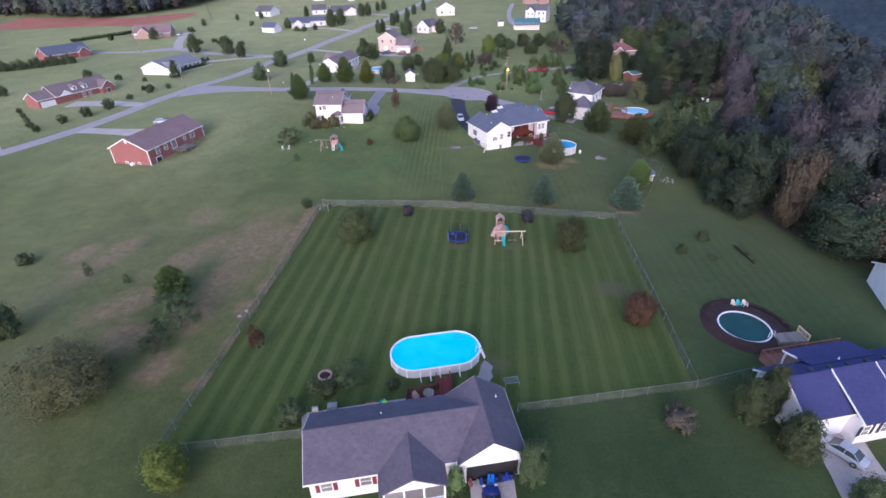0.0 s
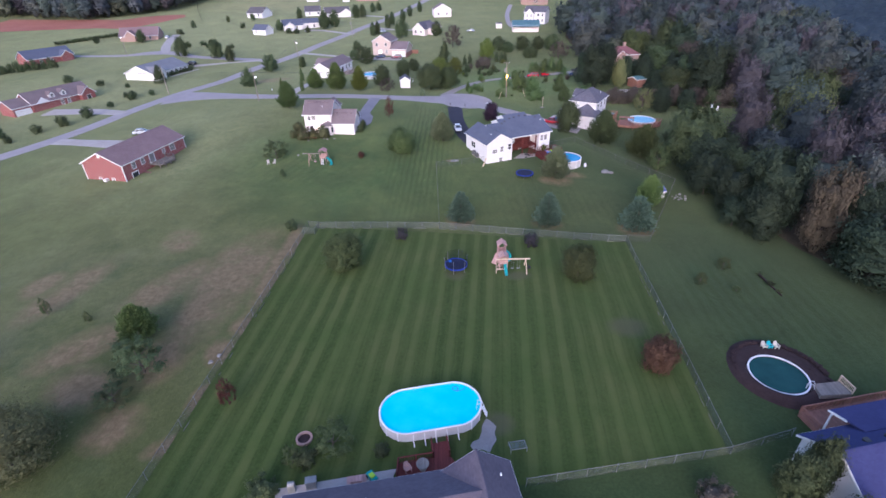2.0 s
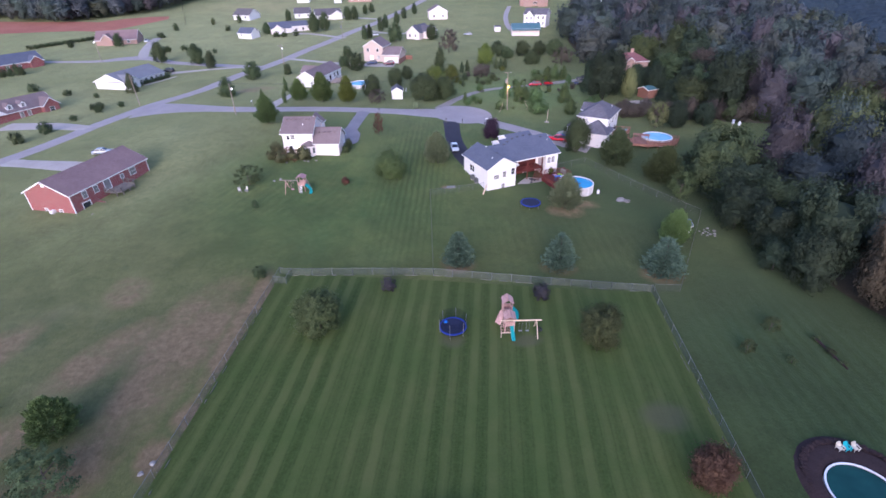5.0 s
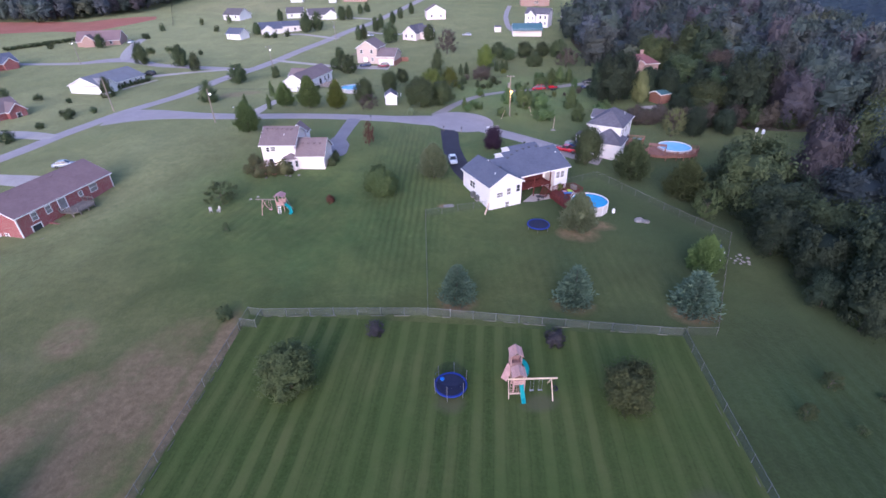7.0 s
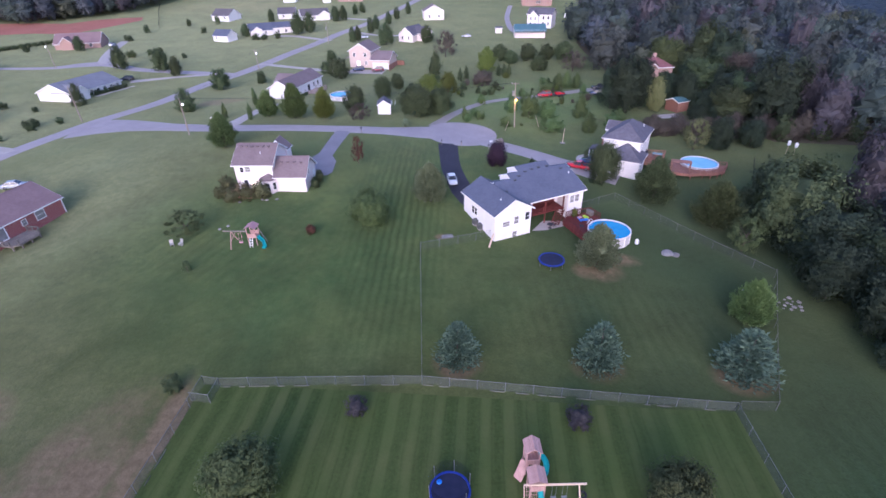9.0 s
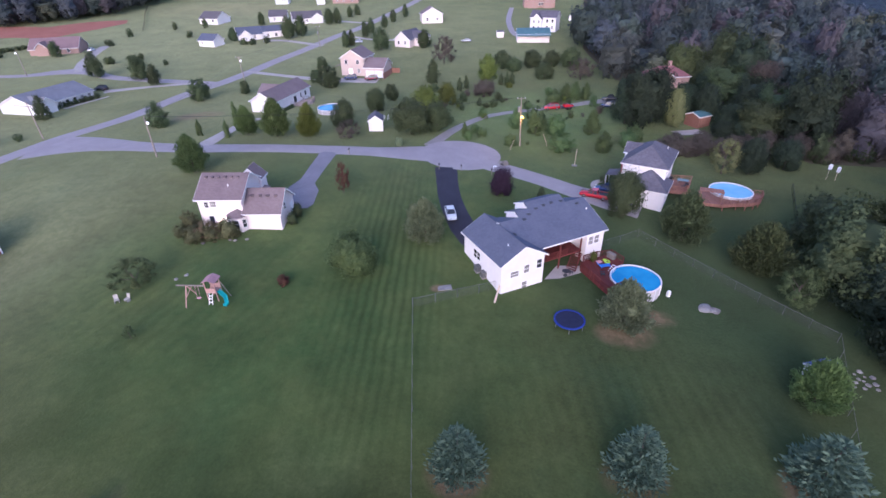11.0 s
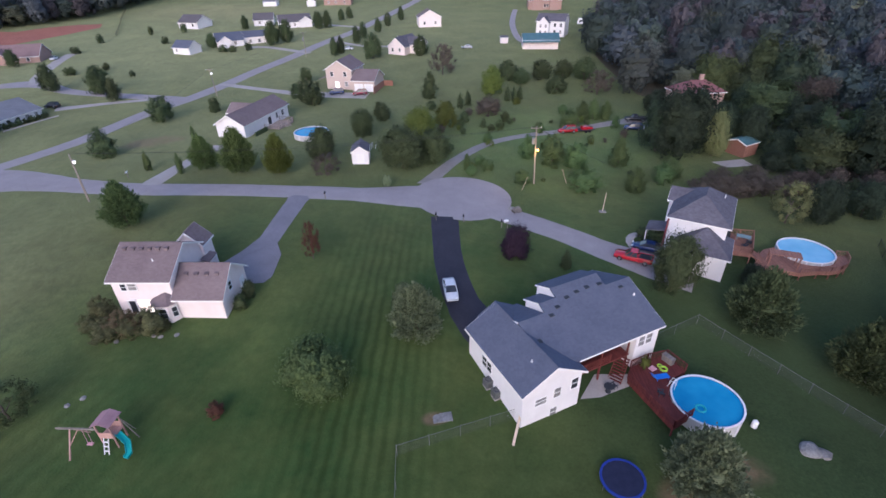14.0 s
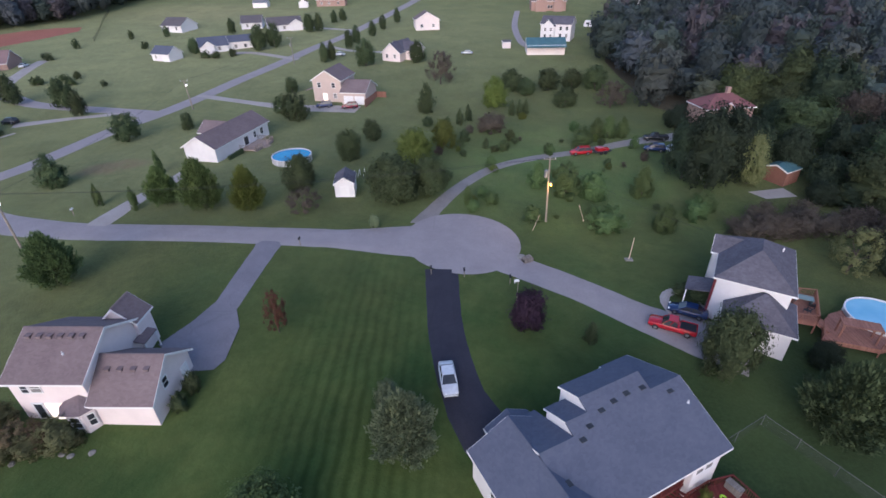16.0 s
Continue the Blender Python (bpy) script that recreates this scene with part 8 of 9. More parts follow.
def chute(pts, w, mat, parent, label=""):
    """An open slide: one trough with raised lips along a line."""
    p = [Vector(q) for q in pts]
    loops = []
    for k, c in enumerate(p):
        d = p[min(k + 1, len(p) - 1)] - p[max(k - 1, 0)]
        s = Vector((d.y, -d.x, 0)).normalized()
        h = w / 2
        loops.append([c + s * a + Vector((0, 0, b)) for a, b in ((-h, 0.16), (-h + 0.05, 0.16), (-h + 0.09, 0.03), (h - 0.09, 0.03), (h - 0.05, 0.16), (h, 0.16), (h, -0.03), (-h, -0.03))])
    k = Mesh().ring(loops)
    n = len(k.v)
    k.f += [tuple(range(8)), tuple(range(n - 8, n))]
    return part("slide", k, mat, parent, label)


def tower(root, x, y, w, floor, top, roof_rise, mat):
    for a in (-1, 1):
        for b in (-1, 1):
            part("post", Mesh().box(x + a * w / 2 - 0.06, x + a * w / 2 + 0.06, y + b * w / 2 - 0.06, y + b * w / 2 + 0.06, 0, top), mat, root)
    part("floor", Mesh().box(x - w / 2, x + w / 2, y - w / 2, y + w / 2, floor - 0.08, floor), mat, root)
    for b in (-1, 1):
        part("side_boards", Mesh().box(x - w / 2, x + w / 2, y + b * w / 2 - 0.03, y + b * w / 2 + 0.03, floor, floor + 0.7), mat, root)
        part("side_boards", Mesh().box(x + b * w / 2 - 0.03, x + b * w / 2 + 0.03, y - w / 2, y + w / 2, floor, floor + 0.7), mat, root)
    o = w / 2 + 0.2
    part("roof", Mesh().prism([(x - o, top), (x, top + roof_rise), (x + o, top), (x + o, top - 0.06), (x, top + roof_rise - 0.06), (x - o, top - 0.06)], y - o, y + o, "y"), mat, root)


def playset_near():
    r = thing("playset", 11.1, 75.6, H(11.1, 75.6), 2, "large cedar playset with teal slides and swings on the lawn", "playset")
    m = M_CEDAR
    r.scale = (0.9, 0.92, 0.88)
    tower(r, 0.0, 0.0, 1.3, 1.3, 2.6, 0.5, m)
    tower(r, 0.0, 2.4, 1.25, 1.7, 3.5, 0.65, m)
    part("bridge", Mesh().box(-0.5, 0.5, 0.6, 1.8, 1.3, 1.4), m, r)
    chute([(0.25, -0.7, 1.3), (0.3, -1.9, 0.35), (0.3, -2.5, 0.2)], 0.5, M_TEAL_PLASTIC, r, "straight teal slide")
    pts = [(0.7 + 0.75 * math.sin(a), 2.9 - 0.85 + 0.85 * math.cos(a), 1.7 - 1.45 * a / 3.4) for a in np.linspace(0, 3.4, 9)]
    chute([tuple(p) for p in pts], 0.55, M_TEAL_PLASTIC, r, "curved teal slide")
    part("ramp", Mesh().beam((-0.6, 2.2, 1.6), (-1.5, 1.3, 0.0), 0.9, 0.08), m, r)
    part("swing_beam", Mesh().beam((-1.3, -0.65, 2.3), (4.4, -0.75, 2.3), 0.12, 0.18), M_PINE, r)
    part("swing_frame", Mesh().beam((3.7, -0.75, 2.3), (3.75, -2.1, 0.0), 0.1, 0.1), M_PINE, r)
    part("swing_frame", Mesh().beam((3.7, -0.75, 2.3), (3.75, 0.6, 0.0), 0.1, 0.1), M_PINE, r)
    part("net_frame", Mesh().beam((-1.35, -1.6, 0.9), (0.0, -1.6, 0.9), 0.1, 0.1).beam((-1.3, -0.65, 2.3), (-1.3, -1.6, 0.0), 0.08, 0.08), M_PINE, r)
    net = Mesh()
    for i in range(6):
        net.beam((-1.3 + 0.22 * i, -0.65, 2.2), (-1.3 + 0.22 * i, -1.6, 0.9), 0.025, 0.025)
    for i in range(5):
        f = (i + 0.5) / 5
        net.beam((-1.3, -0.65 - 0.95 * f, 2.2 - 1.3 * f), (-0.2, -0.65 - 0.95 * f, 2.2 - 1.3 * f), 0.025, 0.025)
    part("climbing_net", net, M_CEDAR, r)
    for x in (1.5, 2.5):
        part("swing", Mesh().beam((x - 0.2, -0.7, 2.2), (x - 0.2, -0.8, 0.5), 0.025, 0.025).beam((x + 0.2, -0.7, 2.2), (x + 0.2, -0.8, 0.5), 0.025, 0.025).box(x - 0.25, x + 0.25, -0.9, -0.7, 0.45, 0.5), M_STEEL, r)
    t = torus(0.33, 0.11).data("tyre_swing")
    q = part("tyre_swing", t, M_BLACK, r, "black tyre hung as a swing")
    q.location = (4.2, -0.75, 0.6)
    part("rope", Mesh().tube((4.2, -0.75, 0.65), (4.2, -0.75, 2.2), 0.02, 0.02, 5), M_BLACK, r)


M_MAUVE = plain("faded_mauve_canvas", (0.30, 0.17, 0.19), (0.38, 0.23, 0.25), 1.5, 0.85)


def playset_far():
    r = thing("playset", -24.4, 112.6, H(-24.4, 112.6), -3, "reddish wooden playset with a pink roof and teal slide", "playset")
    m = M_CEDAR
    for a in (-0.6, 0.6):
        for b in (-0.6, 0.6):
            part("post", Mesh().box(a - 0.05, a + 0.05, b - 0.05, b + 0.05, 0, 2.9), m, r)
    part("floor", Mesh().box(-0.65, 0.65, -0.65, 0.65, 1.22, 1.3), m, r)
    for s in (-0.63, 0.63):
        part("side_boards", Mesh().box(-0.65, 0.65, s - 0.02, s + 0.02, 1.3, 1.9), m, r)
    part("roof", Mesh().prism([(-0.85, 2.8), (0, 3.2), (0.85, 2.8), (0.85, 2.75), (0, 3.14), (-0.85, 2.75)], -0.85, 0.85, "y"), M_MAUVE, r, "faded mauve canvas roof")
    part("swing_beam", Mesh().beam((-4.1, -0.6, 2.3), (-0.6, -0.6, 2.3), 0.12, 0.16), M_DECK_GREY, r)
    part("swing_frame", Mesh().beam((-2.9, -0.6, 2.3), (-2.8, -2.0, 0.0), 0.09, 0.09).beam((-2.9, -0.6, 2.3), (-2.9, 0.8, 0.0), 0.09, 0.09).beam((-2.85, -1.4, 1.0), (-2.2, -0.7, 2.2), 0.06, 0.06), m, r)
    part("swing", Mesh().beam((-1.9, -0.6, 2.2), (-1.9, -0.7, 0.6), 0.025, 0.025).beam((-1.5, -0.6, 2.2), (-1.5, -0.7, 0.6), 0.025, 0.025).box(-1.95, -1.45, -0.85, -0.6, 0.5, 0.6), M_PINK_PLASTIC, r)
    chute([(0.7, -0.2, 1.3), (1.6, -0.6, 0.7), (2.0, -1.3, 0.25), (1.9, -1.7, 0.15)], 0.5, M_TEAL_PLASTIC, r, "teal wave slide")
    part("ladder", Mesh().beam((-0.25, -0.7, 1.3), (-0.25, -1.3, 0), 0.06, 0.06).beam((0.15, -0.7, 1.3), (0.15, -1.3, 0), 0.06, 0.06).box(-0.25, 0.15, -0.88, -0.78, 0.95, 1.02).box(-0.25, 0.15, -1.05, -0.95, 0.6, 0.67).box(-0.25, 0.15, -1.22, -1.12, 0.25, 0.32), M_TRIM, r)
    part("bracket", Mesh().beam((0.6, 0.6, 2.4), (1.7, 0.5, 0.0), 0.07, 0.07).beam((0.6, 0.6, 2.4), (0.9, 1.3, 0.0), 0.07, 0.07), M_DECK_GREY, r)


playset_near()
playset_far()
M_FADED = plain("faded_grey_plastic", (0.34, 0.33, 0.30), (0.44, 0.42, 0.38), 1.5, 0.6)
for x, y, t in ((-36.4, 112.0, 30), (-35.2, 112.2, -20)):
    k = Mesh().box(-0.25, 0.25, -0.25, 0.25, 0.36, 0.42).beam((0, 0.24, 0.4), (0, 0.4, 0.95), 0.5, 0.05).box(-0.25, -0.2, -0.22, 0.22, 0, 0.36).box(0.2, 0.25, -0.22, 0.22, 0, 0.36)
    o = single("lawn_chair", k, M_FADED, "faded grey-cream chair under the small tree", "chair", "chairs under the tree")
    o.matrix_basis = pose(x, y, H(x, y), 0, 0, t)


# ---------- rocks and bits on the lawns ----------
def rock(x, y, s, flat, seed, label, group=""):
    bm = bmesh.new()
    bmesh.ops.create_icosphere(bm, subdivisions=2, radius=1.0)
    for v in bm.verts:
        v.co *= 1 + 0.35 * noise.noise(v.co * 1.4 + Vector((seed * 3.1, 0, 0)))
        v.co.z *= flat
        v.co *= s
    me = bpy.data.meshes.new("boulder")
    bm.to_mesh(me)
    bm.free()
    o = single("boulder", me, M_STONE, label, "rock", group)
    o.matrix_basis = pose(x, y, H(x, y) + s * flat * 0.3, 0, 0, seed * 57)


rock(36.9, 113.0, 0.95, 0.38, 3, "large grey boulder in the lawn")
rock(37.9, 112.6, 0.6, 0.5, 5, "grey boulder beside the larger one")
rock(14.9, 154.0, 0.55, 0.6, 9, "pale boulder at the drive's corner")
for k in range(13):
    rock(48.6 + 1.7 * math.cos(k * 2.4) * (k / 13) ** 0.5, 101.4 + 1.5 * math.sin(k * 2.4) * (k / 13) ** 0.5, 0.16 + 0.07 * (k % 3), 0.5, k + 20, "small stone in a heap on the lawn", "stones of the heap")
for k, (x, y) in enumerate(((-25.0, 56.3), (-25.6, 55.2), (-30.6, 124.0), (-27.0, 124.8), (-26.2, 124.6), (-24.6, 124.9), (-31.0, 116.2), (-30.0, 117.0))):
    rock(x, y, 0.28, 0.5, k + 50, "small pale stone lying in the grass")
# log shape added in place of a low dark grassy mound
lg = single("mound_log", Mesh().tube((0, 0, 0.15), (0.3, -5.6, 0.12), 0.16, 0.10, 8).tube((0.1, -2.0, 0.15), (0.9, -2.8, 0.2), 0.07, 0.03, 6).tube((0.2, -3.4, 0.14), (-0.5, -4.1, 0.3), 0.06, 0.02, 6), M_MULCH, "dark log shape standing in for a grassy mound in the side lawn", "log")
lg.matrix_basis = pose(49.5, 74.4, H(49.5, 71.5))
bx = single("garden_bench", Mesh().box(-0.9, 0.9, -0.25, 0.25, 0.4, 0.47).beam((-0.9, 0.28, 0.7), (0.9, 0.28, 0.7), 0.05, 0.35).box(-0.8, -0.7, -0.2, 0.25, 0, 0.85).box(0.7, 0.8, -0.2, 0.25, 0, 0.85), M_DECK_GREY, "grey wooden bench at the wood's edge", "bench")
bx.matrix_basis = pose(61.0, 94.2, H(61.0, 94.2), 0, 0, 120)


# ---------- vehicles ----------
def car(x, y, turn, paint, label, kind="sedan", name="car"):
    """Nose towards +x. A shaped body, glass house, wheels and lamps."""
    r = thing(name, x, y, H(x, y) + 0.09, turn, label, "car" if kind != "pickup" else "truck")
    r.scale = (0.9, 0.9, 0.92)
    L, W = (4.7, 1.78) if kind == "sedan" else (5.5, 1.9) if kind == "pickup" else (4.6, 1.85)
    hx = L / 2
    belt = 0.88 if kind == "sedan" else 1.02
    low = Mesh()
    def sec(px, half, z0, z1):
        return [(px, -half * 0.92, z0), (px, -half, z0 + 0.2), (px, -half * 0.98, z1 - 0.12), (px, -half * 0.86, z1), (px, half * 0.86, z1), (px, half * 0.98, z1 - 0.12), (px, half, z0 + 0.2), (px, half * 0.92, z0)]
    hood = belt - 0.1
    if kind == "sedan":
        prof = ((-hx, 0.78, 0.4, 0.78), (-hx + 0.12, 0.92, 0.24, belt), (-hx + 0.9, 1, 0.2, belt + 0.03), (-0.4, 1, 0.18, belt + 0.02), (0.9, 1, 0.18, belt), (1.5, 0.98, 0.2, hood), (hx - 0.25, 0.9, 0.24, 0.7), (hx, 0.74, 0.35, 0.58))
    elif kind == "pickup":
        prof = ((-hx, 0.94, 0.45, belt), (-hx + 0.1, 0.98, 0.38, belt), (-0.9, 1, 0.34, belt), (0.9, 1, 0.34, belt), (1.1, 1, 0.34, belt + 0.02), (hx - 0.3, 0.95, 0.36, belt - 0.06), (hx, 0.85, 0.42, 0.8))
    else:
        prof = ((-hx, 0.88, 0.4, belt), (-hx + 0.1, 0.96, 0.32, belt), (0.9, 1, 0.28, belt), (1.3, 1, 0.28, belt - 0.02), (hx - 0.25, 0.92, 0.3, 0.9), (hx, 0.8, 0.4, 0.72))
    low.ring([sec(px, W / 2 * k, a, b) for px, k, a, b in prof])
    n = len(prof) - 1
    low.add(sec(prof[0][0], W / 2 * prof[0][1], prof[0][2], prof[0][3]), [tuple(range(8))]).add(sec(prof[n][0], W / 2 * prof[n][1], prof[n][2], prof[n][3]), [tuple(range(7, -1, -1))])
    body = part("body", low, paint, r, "", True)
    if kind == "sedan":
        g0, g1, t0, t1, top = -1.75, 1.15, -1.0, 0.3, 1.42
    elif kind == "pickup":
        g0, g1, t0, t1, top = -0.65, 1.25, -0.5, 0.5, 1.72
    else:
        g0, g1, t0, t1, top = -hx + 0.12, 1.2, -hx + 0.5, 0.35, 1.72
    hw, tw = W / 2 * 0.88, W / 2 * 0.7
    glass = Mesh().add([(g0, -hw, belt - 0.02), (g1, -hw, belt - 0.02), (g1, hw, belt - 0.02), (g0, hw, belt - 0.02), (t0, -tw, top - 0.04), (t1, -tw, top - 0.04), (t1, tw, top - 0.04), (t0, tw, top - 0.04)],
                       [(0, 1, 5, 4), (1, 2, 6, 5), (2, 3, 7, 6), (3, 0, 4, 7), (4, 5, 6, 7)])
    part("glass", glass, M_GLASS, r)
    rf = Mesh().box(t0 - 0.03, t1 + 0.03, -tw - 0.02, tw + 0.02, top - 0.05, top)
    part("roof", rf, paint, r)
    for s in (-1, 1):
        for (a, b) in ((g0, t0), (g1, t1), ((g0 + g1) / 2, (t0 + t1) / 2)):
            part("pillar", Mesh().beam((a, s * (hw + 0.005), belt), (b, s * (tw + 0.01), top - 0.03), 0.07, 0.06), paint, r)
    if kind == "pickup":
        part("bed_floor", Mesh().box(-hx + 0.12, -0.85, -W / 2 + 0.14, W / 2 - 0.14, belt - 0.02, belt + 0.015), M_BLACK, r)
        part("bed_side", Mesh().box(-hx + 0.05, -0.8, W / 2 - 0.14, W / 2 - 0.02, belt - 0.05, belt + 0.1), paint, r)
        part("bed_side", Mesh().box(-hx + 0.05, -0.8, -W / 2 + 0.02, -W / 2 + 0.14, belt - 0.05, belt + 0.1), paint, r)
        part("tailgate", Mesh().box(-hx - 0.02, -hx + 0.08, -W / 2 + 0.08, W / 2 - 0.08, 0.55, belt + 0.1), paint, r)
    rw_ = 0.32 if kind == "sedan" else 0.38
    for px in (-hx + 0.95, hx - 0.92):
        for s in (-1, 1):
            y0 = s * (W / 2 - 0.2)
            t = part("wheel", Mesh().tube((px, y0, rw_), (px, y0 + s * 0.22, rw_), rw_, rw_, 14), M_BLACK, r)
            part("rim", Mesh().tube((px, y0 + s * 0.21, rw_), (px, y0 + s * 0.235, rw_), rw_ * 0.6, rw_ * 0.5, 10), M_STEEL, t)
    for s in (-1, 1):
        part("headlight", Mesh().box(hx - 0.2, hx - 0.03, s * W * 0.34 - 0.16, s * W * 0.34 + 0.16, 0.55, 0.68), M_POOLRIM, r)
        part("tail_light", Mesh().box(-hx - 0.01, -hx + 0.1, s * W * 0.36 - 0.14, s * W * 0.36 + 0.14, 0.62, 0.76), M_SHUTTER, r)
    part("front_bumper", Mesh().box(hx - 0.12, hx + 0.04, -W * 0.4, W * 0.4, 0.34, 0.5), M_STEEL if kind == "pickup" else paint, r)
    part("rear_bumper", Mesh().box(-hx - 0.05, -hx + 0.1, -W * 0.42, W * 0.42, 0.36, 0.52), M_STEEL if kind == "pickup" else paint, r)
    return r


def paint(name, col):
    m, t, p = material(name, 0.25, 0, 0.5)
    p.inputs["Coat Weight"].default_value = 0.6
    link(t, mixed(t, spread(t, noise_node(t, 3.0, 3.0, 0.6, coord(t)), 0.3, 0.7), col, tuple(v * 0.85 for v in col)), p.inputs["Base Color"])
    return m


P_WHITE, P_RED, P_NAVY = paint("white_car_paint", (0.72, 0.74, 0.78)), paint("red_car_paint", (0.45, 0.012, 0.022)), paint("navy_car_paint", (0.02, 0.04, 0.12))
P_BLUE, P_SILVER, P_BLACK = paint("blue_car_paint", (0.02, 0.04, 0.22)), paint("silver_car_paint", (0.36, 0.40, 0.46)), paint("black_car_paint", (0.012, 0.013, 0.016))
P_MAROON = paint("maroon_car_paint", (0.16, 0.012, 0.03))
car(4.9, 132.6, 277, P_WHITE, "white sedan parked on the black driveway")
car(29.9, 140.9, 152, P_RED, "red pickup truck on the grey driveway", "pickup", "pickup_truck")
car(32.8, 143.6, 152, P_NAVY, "dark blue sedan parked beside the red pickup")
car(6.6, 29.0, 95, P_BLUE, "blue sedan outside the open garage")
car(40.0, 35.0, 125, P_SILVER, "silver-blue sedan on the concrete drive")
car(43.6, 28.8, 130, P_SILVER, "silver car on the lower drive")
car(32.2, 192.4, 185, P_RED, "red car towing on the gravel lane", "suv")
tl = thing("trailer", 36.6, 193.2, H(36.6, 193.2), 14, "flat trailer loaded with red gear", "trailer")
part("trailer_bed", Mesh().box(-1.8, 1.8, -0.9, 0.9, 0.5, 0.65), M_SHUTTER_DARK, tl)
part("load", Mesh().box(-1.2, 0.2, -0.6, 0.6, 0.65, 1.3).box(0.3, 1.4, -0.5, 0.5, 0.65, 1.0), P_RED, tl)
for px in (-0.5, 0.4):
    for s in (-0.95, 0.95):
        part("wheel", Mesh().tube((px, s - 0.1, 0.32), (px, s + 0.1, 0.32), 0.32, 0.32, 12), M_BLACK, tl)
car(47.6, 194.0, 160, P_NAVY, "dark blue car at the end of the lane", "suv")
car(51.0, 193.6, 165, P_SILVER, "silver car at the end of the lane")
car(50.0, 200.0, 170, P_BLACK, "black truck at the end of the lane", "pickup", "pickup_truck")
car(-26.0, 225.6, 190, P_NAVY, "dark car before the tan house", "suv")
car(-19.2, 224.4, 185, P_MAROON, "dark red car before the garage", "suv")
car(-32.3, 284.0, 170, P_WHITE, "white car parked by the road")
car(-76.0, 133.6, 20, P_SILVER, "pale blue car behind the red-brick house")
car(-101.5, 217.2, 170, P_BLACK, "black car at the white house's drive", "suv")
car(-139.6, 275.0, 100, P_WHITE, "white car on the far drive")
car(13.5, 283.5, 170, P_SILVER, "far silver car at the grey-roofed house")
cp = thing("camper", 69.5, 327.5, H(69.5, 327.5), -20, "white camper trailer at the wood's edge", "camper")
part("body", Mesh().prism([(-3.5, 0.6), (3.0, 0.6), (3.6, 1.6), (3.0, 2.9), (-3.2, 2.9), (-3.6, 1.5)], -1.2, 1.2, "y"), M_TRIM, cp)
for px in (-0.6, 0.4):
    part("wheel", Mesh().tube((px, -1.22, 0.35), (px, -1.0, 0.35), 0.35, 0.35, 12), M_BLACK, cp)
part("pane", Mesh().box(-2.5, -1.2, -1.23, -1.19, 1.6, 2.3), M_GLASS, cp)


# ---------- poles, wires, posts ----------
M_LAMP = glow("amber_street_lamp", (1.0, 0.46, 0.04), 2.6)
M_LAMP_WHITE = glow("white_street_lamp", (1.0, 0.95, 0.9), 2.0)
M_WIRE = plain("dark_cable", (0.02, 0.02, 0.022), (0.03, 0.03, 0.032), 1.0, 0.6)


def utility_pole(x, y, tall, lean=(0, 0), arm=True, lamp=None, can=False, turn=0, label="weathered wooden utility pole beside the road"):
    r = thing("utility_pole", x, y, H(x, y), turn, label, "pole")
    tip = Vector((lean[0], lean[1], tall))
    part("shaft", Mesh().tube((0, 0, -0.3), tip, 0.16, 0.10, 10), M_POLEWOOD, r)
    if arm:
        part("crossarm", Mesh().beam(tip + Vector((-0.9, 0, -0.25)), tip + Vector((0.9, 0, -0.25)), 0.1, 0.12), M_POLEWOOD, r)
        for s in (-0.8, 0, 0.8):
            part("insulator", Mesh().tube(tip + Vector((s, 0, -0.18)), tip + Vector((s, 0, 0.02)), 0.05, 0.03, 8), M_POOLRIM, r)
    if can:
        part("transformer", Mesh().tube(tip + Vector((-0.35, -0.1, -2.9)), tip + Vector((-0.35, -0.1, -1.9)), 0.28, 0.28, 12).tube(tip + Vector((-0.35, -0.1, -1.9)), tip + Vector((-0.35, -0.1, -1.8)), 0.3, 0.2, 12), M_STEEL, r)
    if lamp:
        h = tall - 3.6 if can else tall - 1.0
        arm_ = part("lamp_arm", Mesh().beam((0, -0.05, h), (0, -0.7, h + 0.12), 0.06, 0.06), M_STEEL, r)
        part("lamp_hood", Mesh().tube((0, -0.7, h + 0.05), (0, -0.7, h + 0.25), 0.22, 0.08, 10), M_STEEL, arm_)
        part("lamp_glass", Mesh().tube((0, -0.7, h - 0.34), (0, -0.7, h + 0.04), 0.15, 0.22, 10), lamp, arm_)
    return Vector((x, y, H(x, y))) + tip


def cable(a, b, sag, r=0.018):
    k = Mesh()
    pts = [a.lerp(b, i / 12) - Vector((0, 0, sag * 4 * (i / 12) * (1 - i / 12))) for i in range(13)]
    side = (b - a).cross(Vector((0, 0, 1))).normalized() * r
    up = Vector((0, 0, r))
    k.ring([[p + side, p + up, p - side, p - up] for p in pts])
    single("overhead_cable", k, M_WIRE, "thin dark overhead power cable", "cable")


lampole = utility_pole(20.1, 164.3, 10.2, (-0.3, 0.1), True, M_LAMP, True, 0, "utility pole with transformer and lit amber lamp")
amber = bpy.data.lights.new("amber_lamp", "POINT")
amber.energy, amber.color, amber.shadow_soft_size = 420.0, (1.0, 0.55, 0.14), 0.25
new("amber_lamp", amber).location = (20.1, 163.3, H(20.1, 164.3) + 6.2)
pa = utility_pole(-53.1, 156.1, 8.0, (0.05, 0.1), False, M_LAMP_WHITE, False, 60, "leaning wooden light pole at the junction")
pb = utility_pole(-60.2, 225.9, 7.4, (-0.4, 0.1), True, M_LAMP_WHITE, False, 20)
pc = utility_pole(-45.8, 273.1, 8.4, (0.1, 0.1), True, None, True, 20)
utility_pole(-89.2, 173.8, 8.8, (-0.2, 0.2), False, None, False, 30)
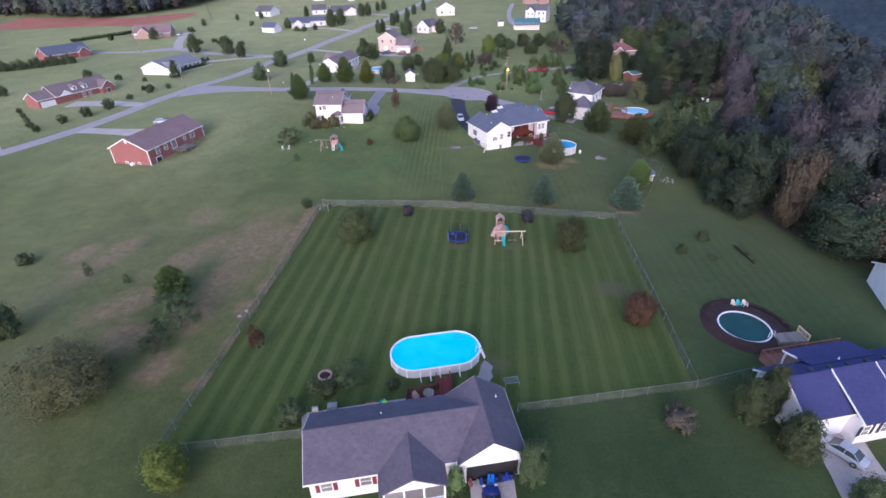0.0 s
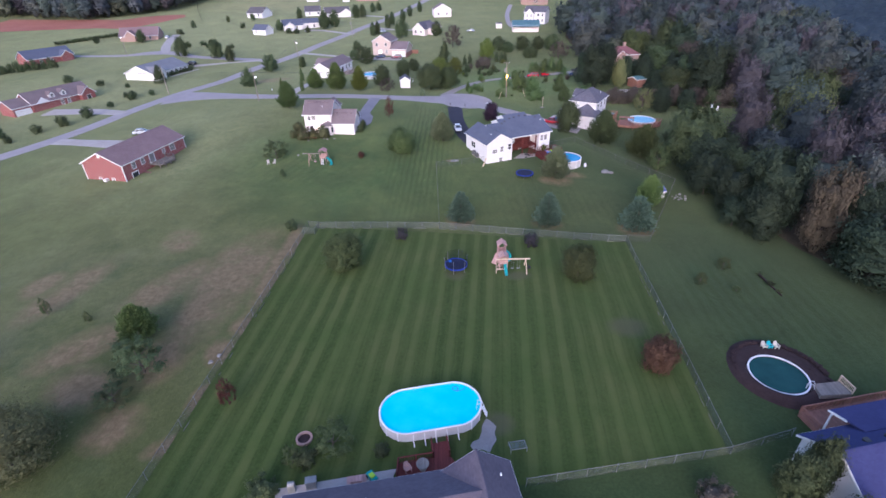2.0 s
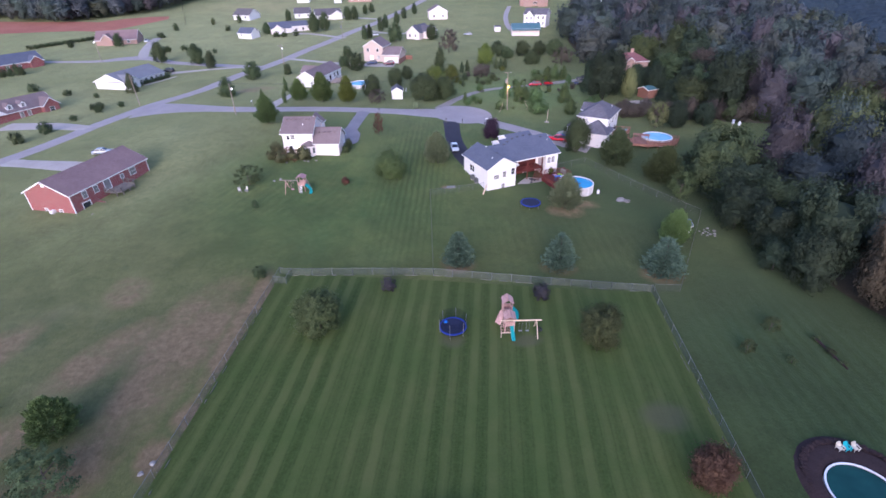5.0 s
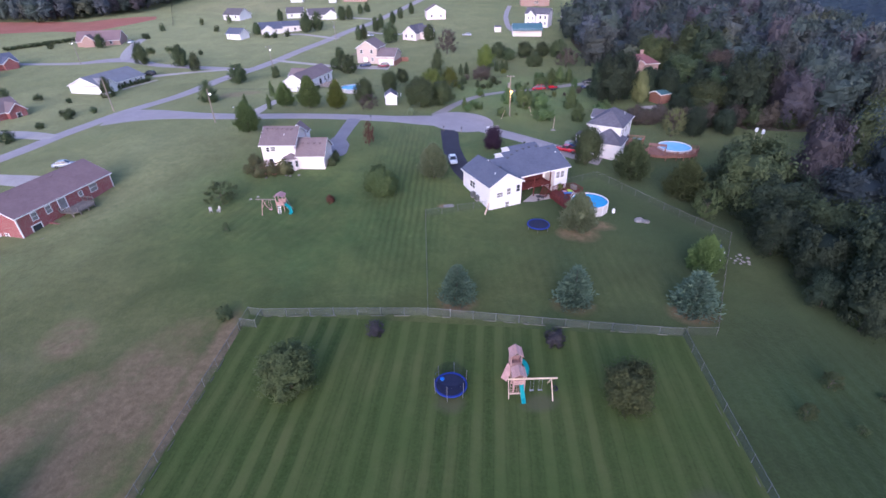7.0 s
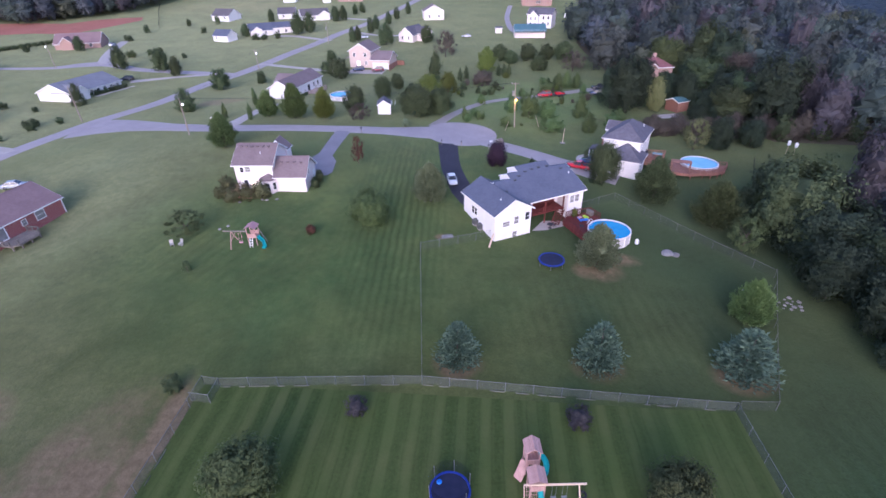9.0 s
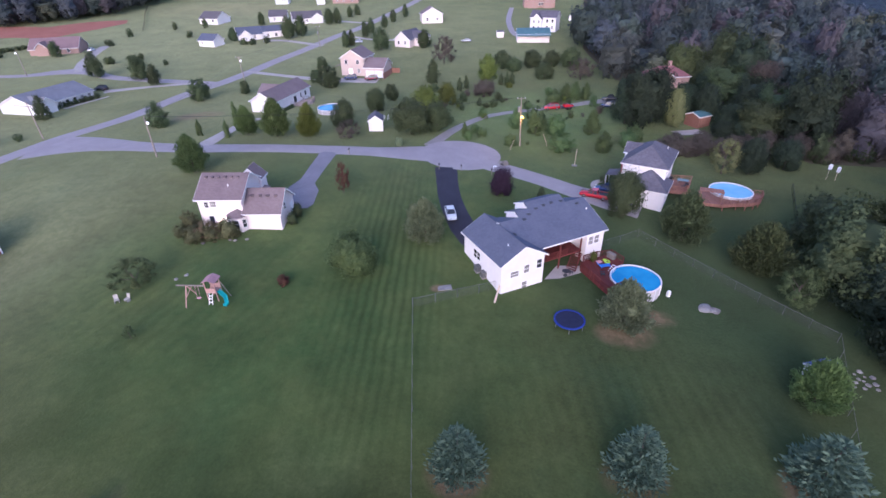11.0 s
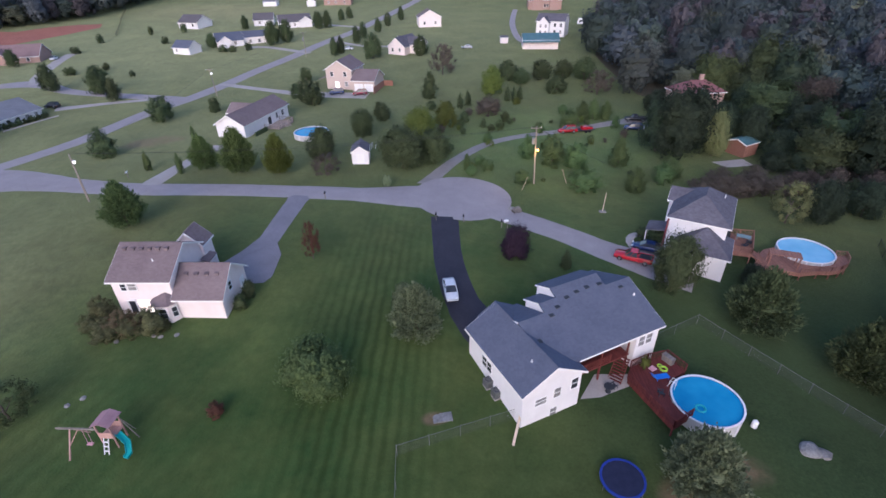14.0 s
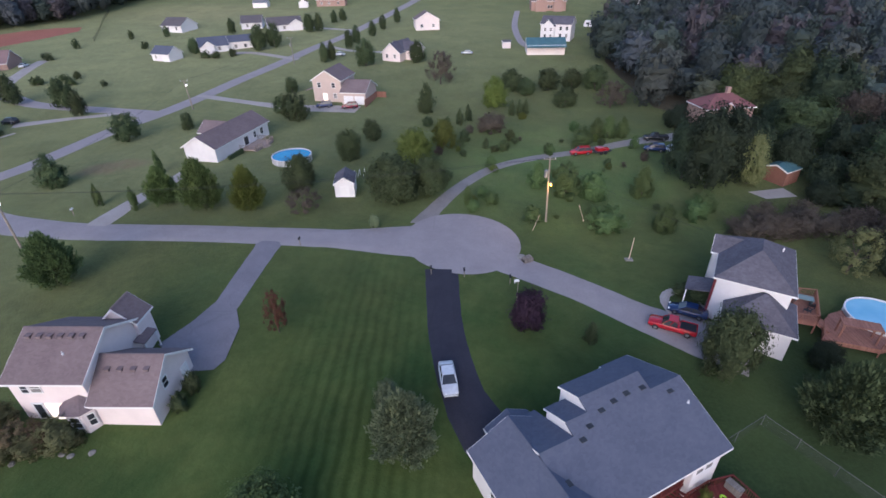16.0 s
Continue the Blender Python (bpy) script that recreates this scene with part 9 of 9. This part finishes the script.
utility_pole(-138.6, 236.4, 8.6, (-0.1, 0.1), False, M_LAMP_WHITE, False, 0, "wooden pole with a lit lamp at the far junction")
cable(lampole, pa, 1.0), cable(lampole + Vector((0.6, 0, 0)), pa + Vector((0.4, 0.3, 0)), 1.3)
cable(pa, pb, 1.2), cable(pb, pc, 1.0), cable(lampole, Vector((40, 160, 6.5)) + Vector((-2, -6, 1.2)), 0.8)
po = thing("timber_post", 29.5, 154.4, H(29.5, 154.4), 0, "pale timber post on a stone base", "post")
part("shaft", Mesh().tube((0, 0, 0), (0.15, 0, 3.4), 0.07, 0.05, 8), M_PINE, po)
part("base_stone", Mesh().box(-0.5, 0.5, -0.35, 0.35, -0.1, 0.18), M_STONE, po)
for x, y, dx, tall in ((17.6, 161.4, 0.9, 2.2), (26.0, 164.8, -0.9, 2.6)):
    q = single("guy_post", Mesh().tube((0, 0, 0), (dx, 0.5, tall), 0.035, 0.03, 6), M_PINE, "slanting pale guy-wire guard", "post")
    q.matrix_basis = pose(x, y, H(x, y))
for x, y, t in ((12.7, 148.2, 0), (7.1, 149.2, 0), (-14.6, 155.1, 0), (-52.0, 165.6, 0), (3.0, 149.4, 0)):
    mbx = thing("mailbox", x, y, H(x, y), t, "mailbox on a wooden post by the street", "mailbox", "mailboxes")
    part("post", Mesh().box(-0.05, 0.05, -0.05, 0.05, 0, 1.0), M_POLEWOOD, mbx)
    part("box", Mesh().box(-0.11, 0.11, -0.26, 0.26, 1.0, 1.14).tube((0, -0.26, 1.14), (0, 0.26, 1.14), 0.11, 0.11, 10), M_BLACK if x > -50 else M_TRIM, mbx)
sg = thing("light_post", 13.0, 144.2, H(13.0, 144.2), 0, "white garden light on a tall thin post", "lamp")
part("shaft", Mesh().tube((0, 0, 0), (0, 0, 3.4), 0.05, 0.04, 8), M_POLEWOOD, sg)
part("lamp_head", Mesh().box(-0.35, 0.1, -0.12, 0.12, 3.35, 3.55).box(-0.45, -0.35, -0.15, 0.15, 3.2, 3.5), M_POOLRIM, sg)
for x, y, tall in ((75.2, 148.6, 2.3), (76.6, 148.2, 1.9)):
    bh = thing("bird_house", x, y, H(x, y), 20, "white multi-storey bird house on a pole", "bird house", "bird houses")
    bh.scale = (0.55, 0.55, 0.9)
    part("pole", Mesh().tube((0, 0, 0), (0, 0, tall), 0.05, 0.05, 8), M_PINE, bh)
    part("box", Mesh().box(-0.45, 0.45, -0.35, 0.35, tall, tall + 0.75), M_TRIM, bh)
    part("roof", Mesh().prism([(-0.5, tall + 0.75), (0.5, tall + 0.75), (0, tall + 1.1)], -0.4, 0.4, "y"), M_TRIM, bh)
tree("round_topiary", "round", -5.3, 160.6, 1.5, 1.8, M_LEAF_PALE, "small pale round shrub by the street", "shrub")
bx = single("timber_stack", Mesh().box(-0.7, 0.7, -0.4, 0.4, 0, 0.5).box(-0.5, 0.5, -0.3, 0.3, 0.5, 0.8), M_DECK_GREY, "small pile of timber by the white house's drive", "wood pile")
bx.matrix_basis = pose(15.6, 153.2, H(15.6, 153.2), 0, 0, 30)
# archery-like white rack behind the shed
rk = thing("garden_arch", -12.2, 178.6, H(-12.2, 178.6), 20, "row of white garden hoops on the lawn", "hoops")
for i in range(4):
    part("hoop", Mesh().beam((i * 0.9, 0, 0), (i * 0.9 + 0.5, 0.4, 1.3), 0.06, 0.06).beam((i * 0.9 + 0.5, 0.4, 1.3), (i * 0.9 + 0.7, 1.0, 0), 0.06, 0.06), M_TRIM, rk)
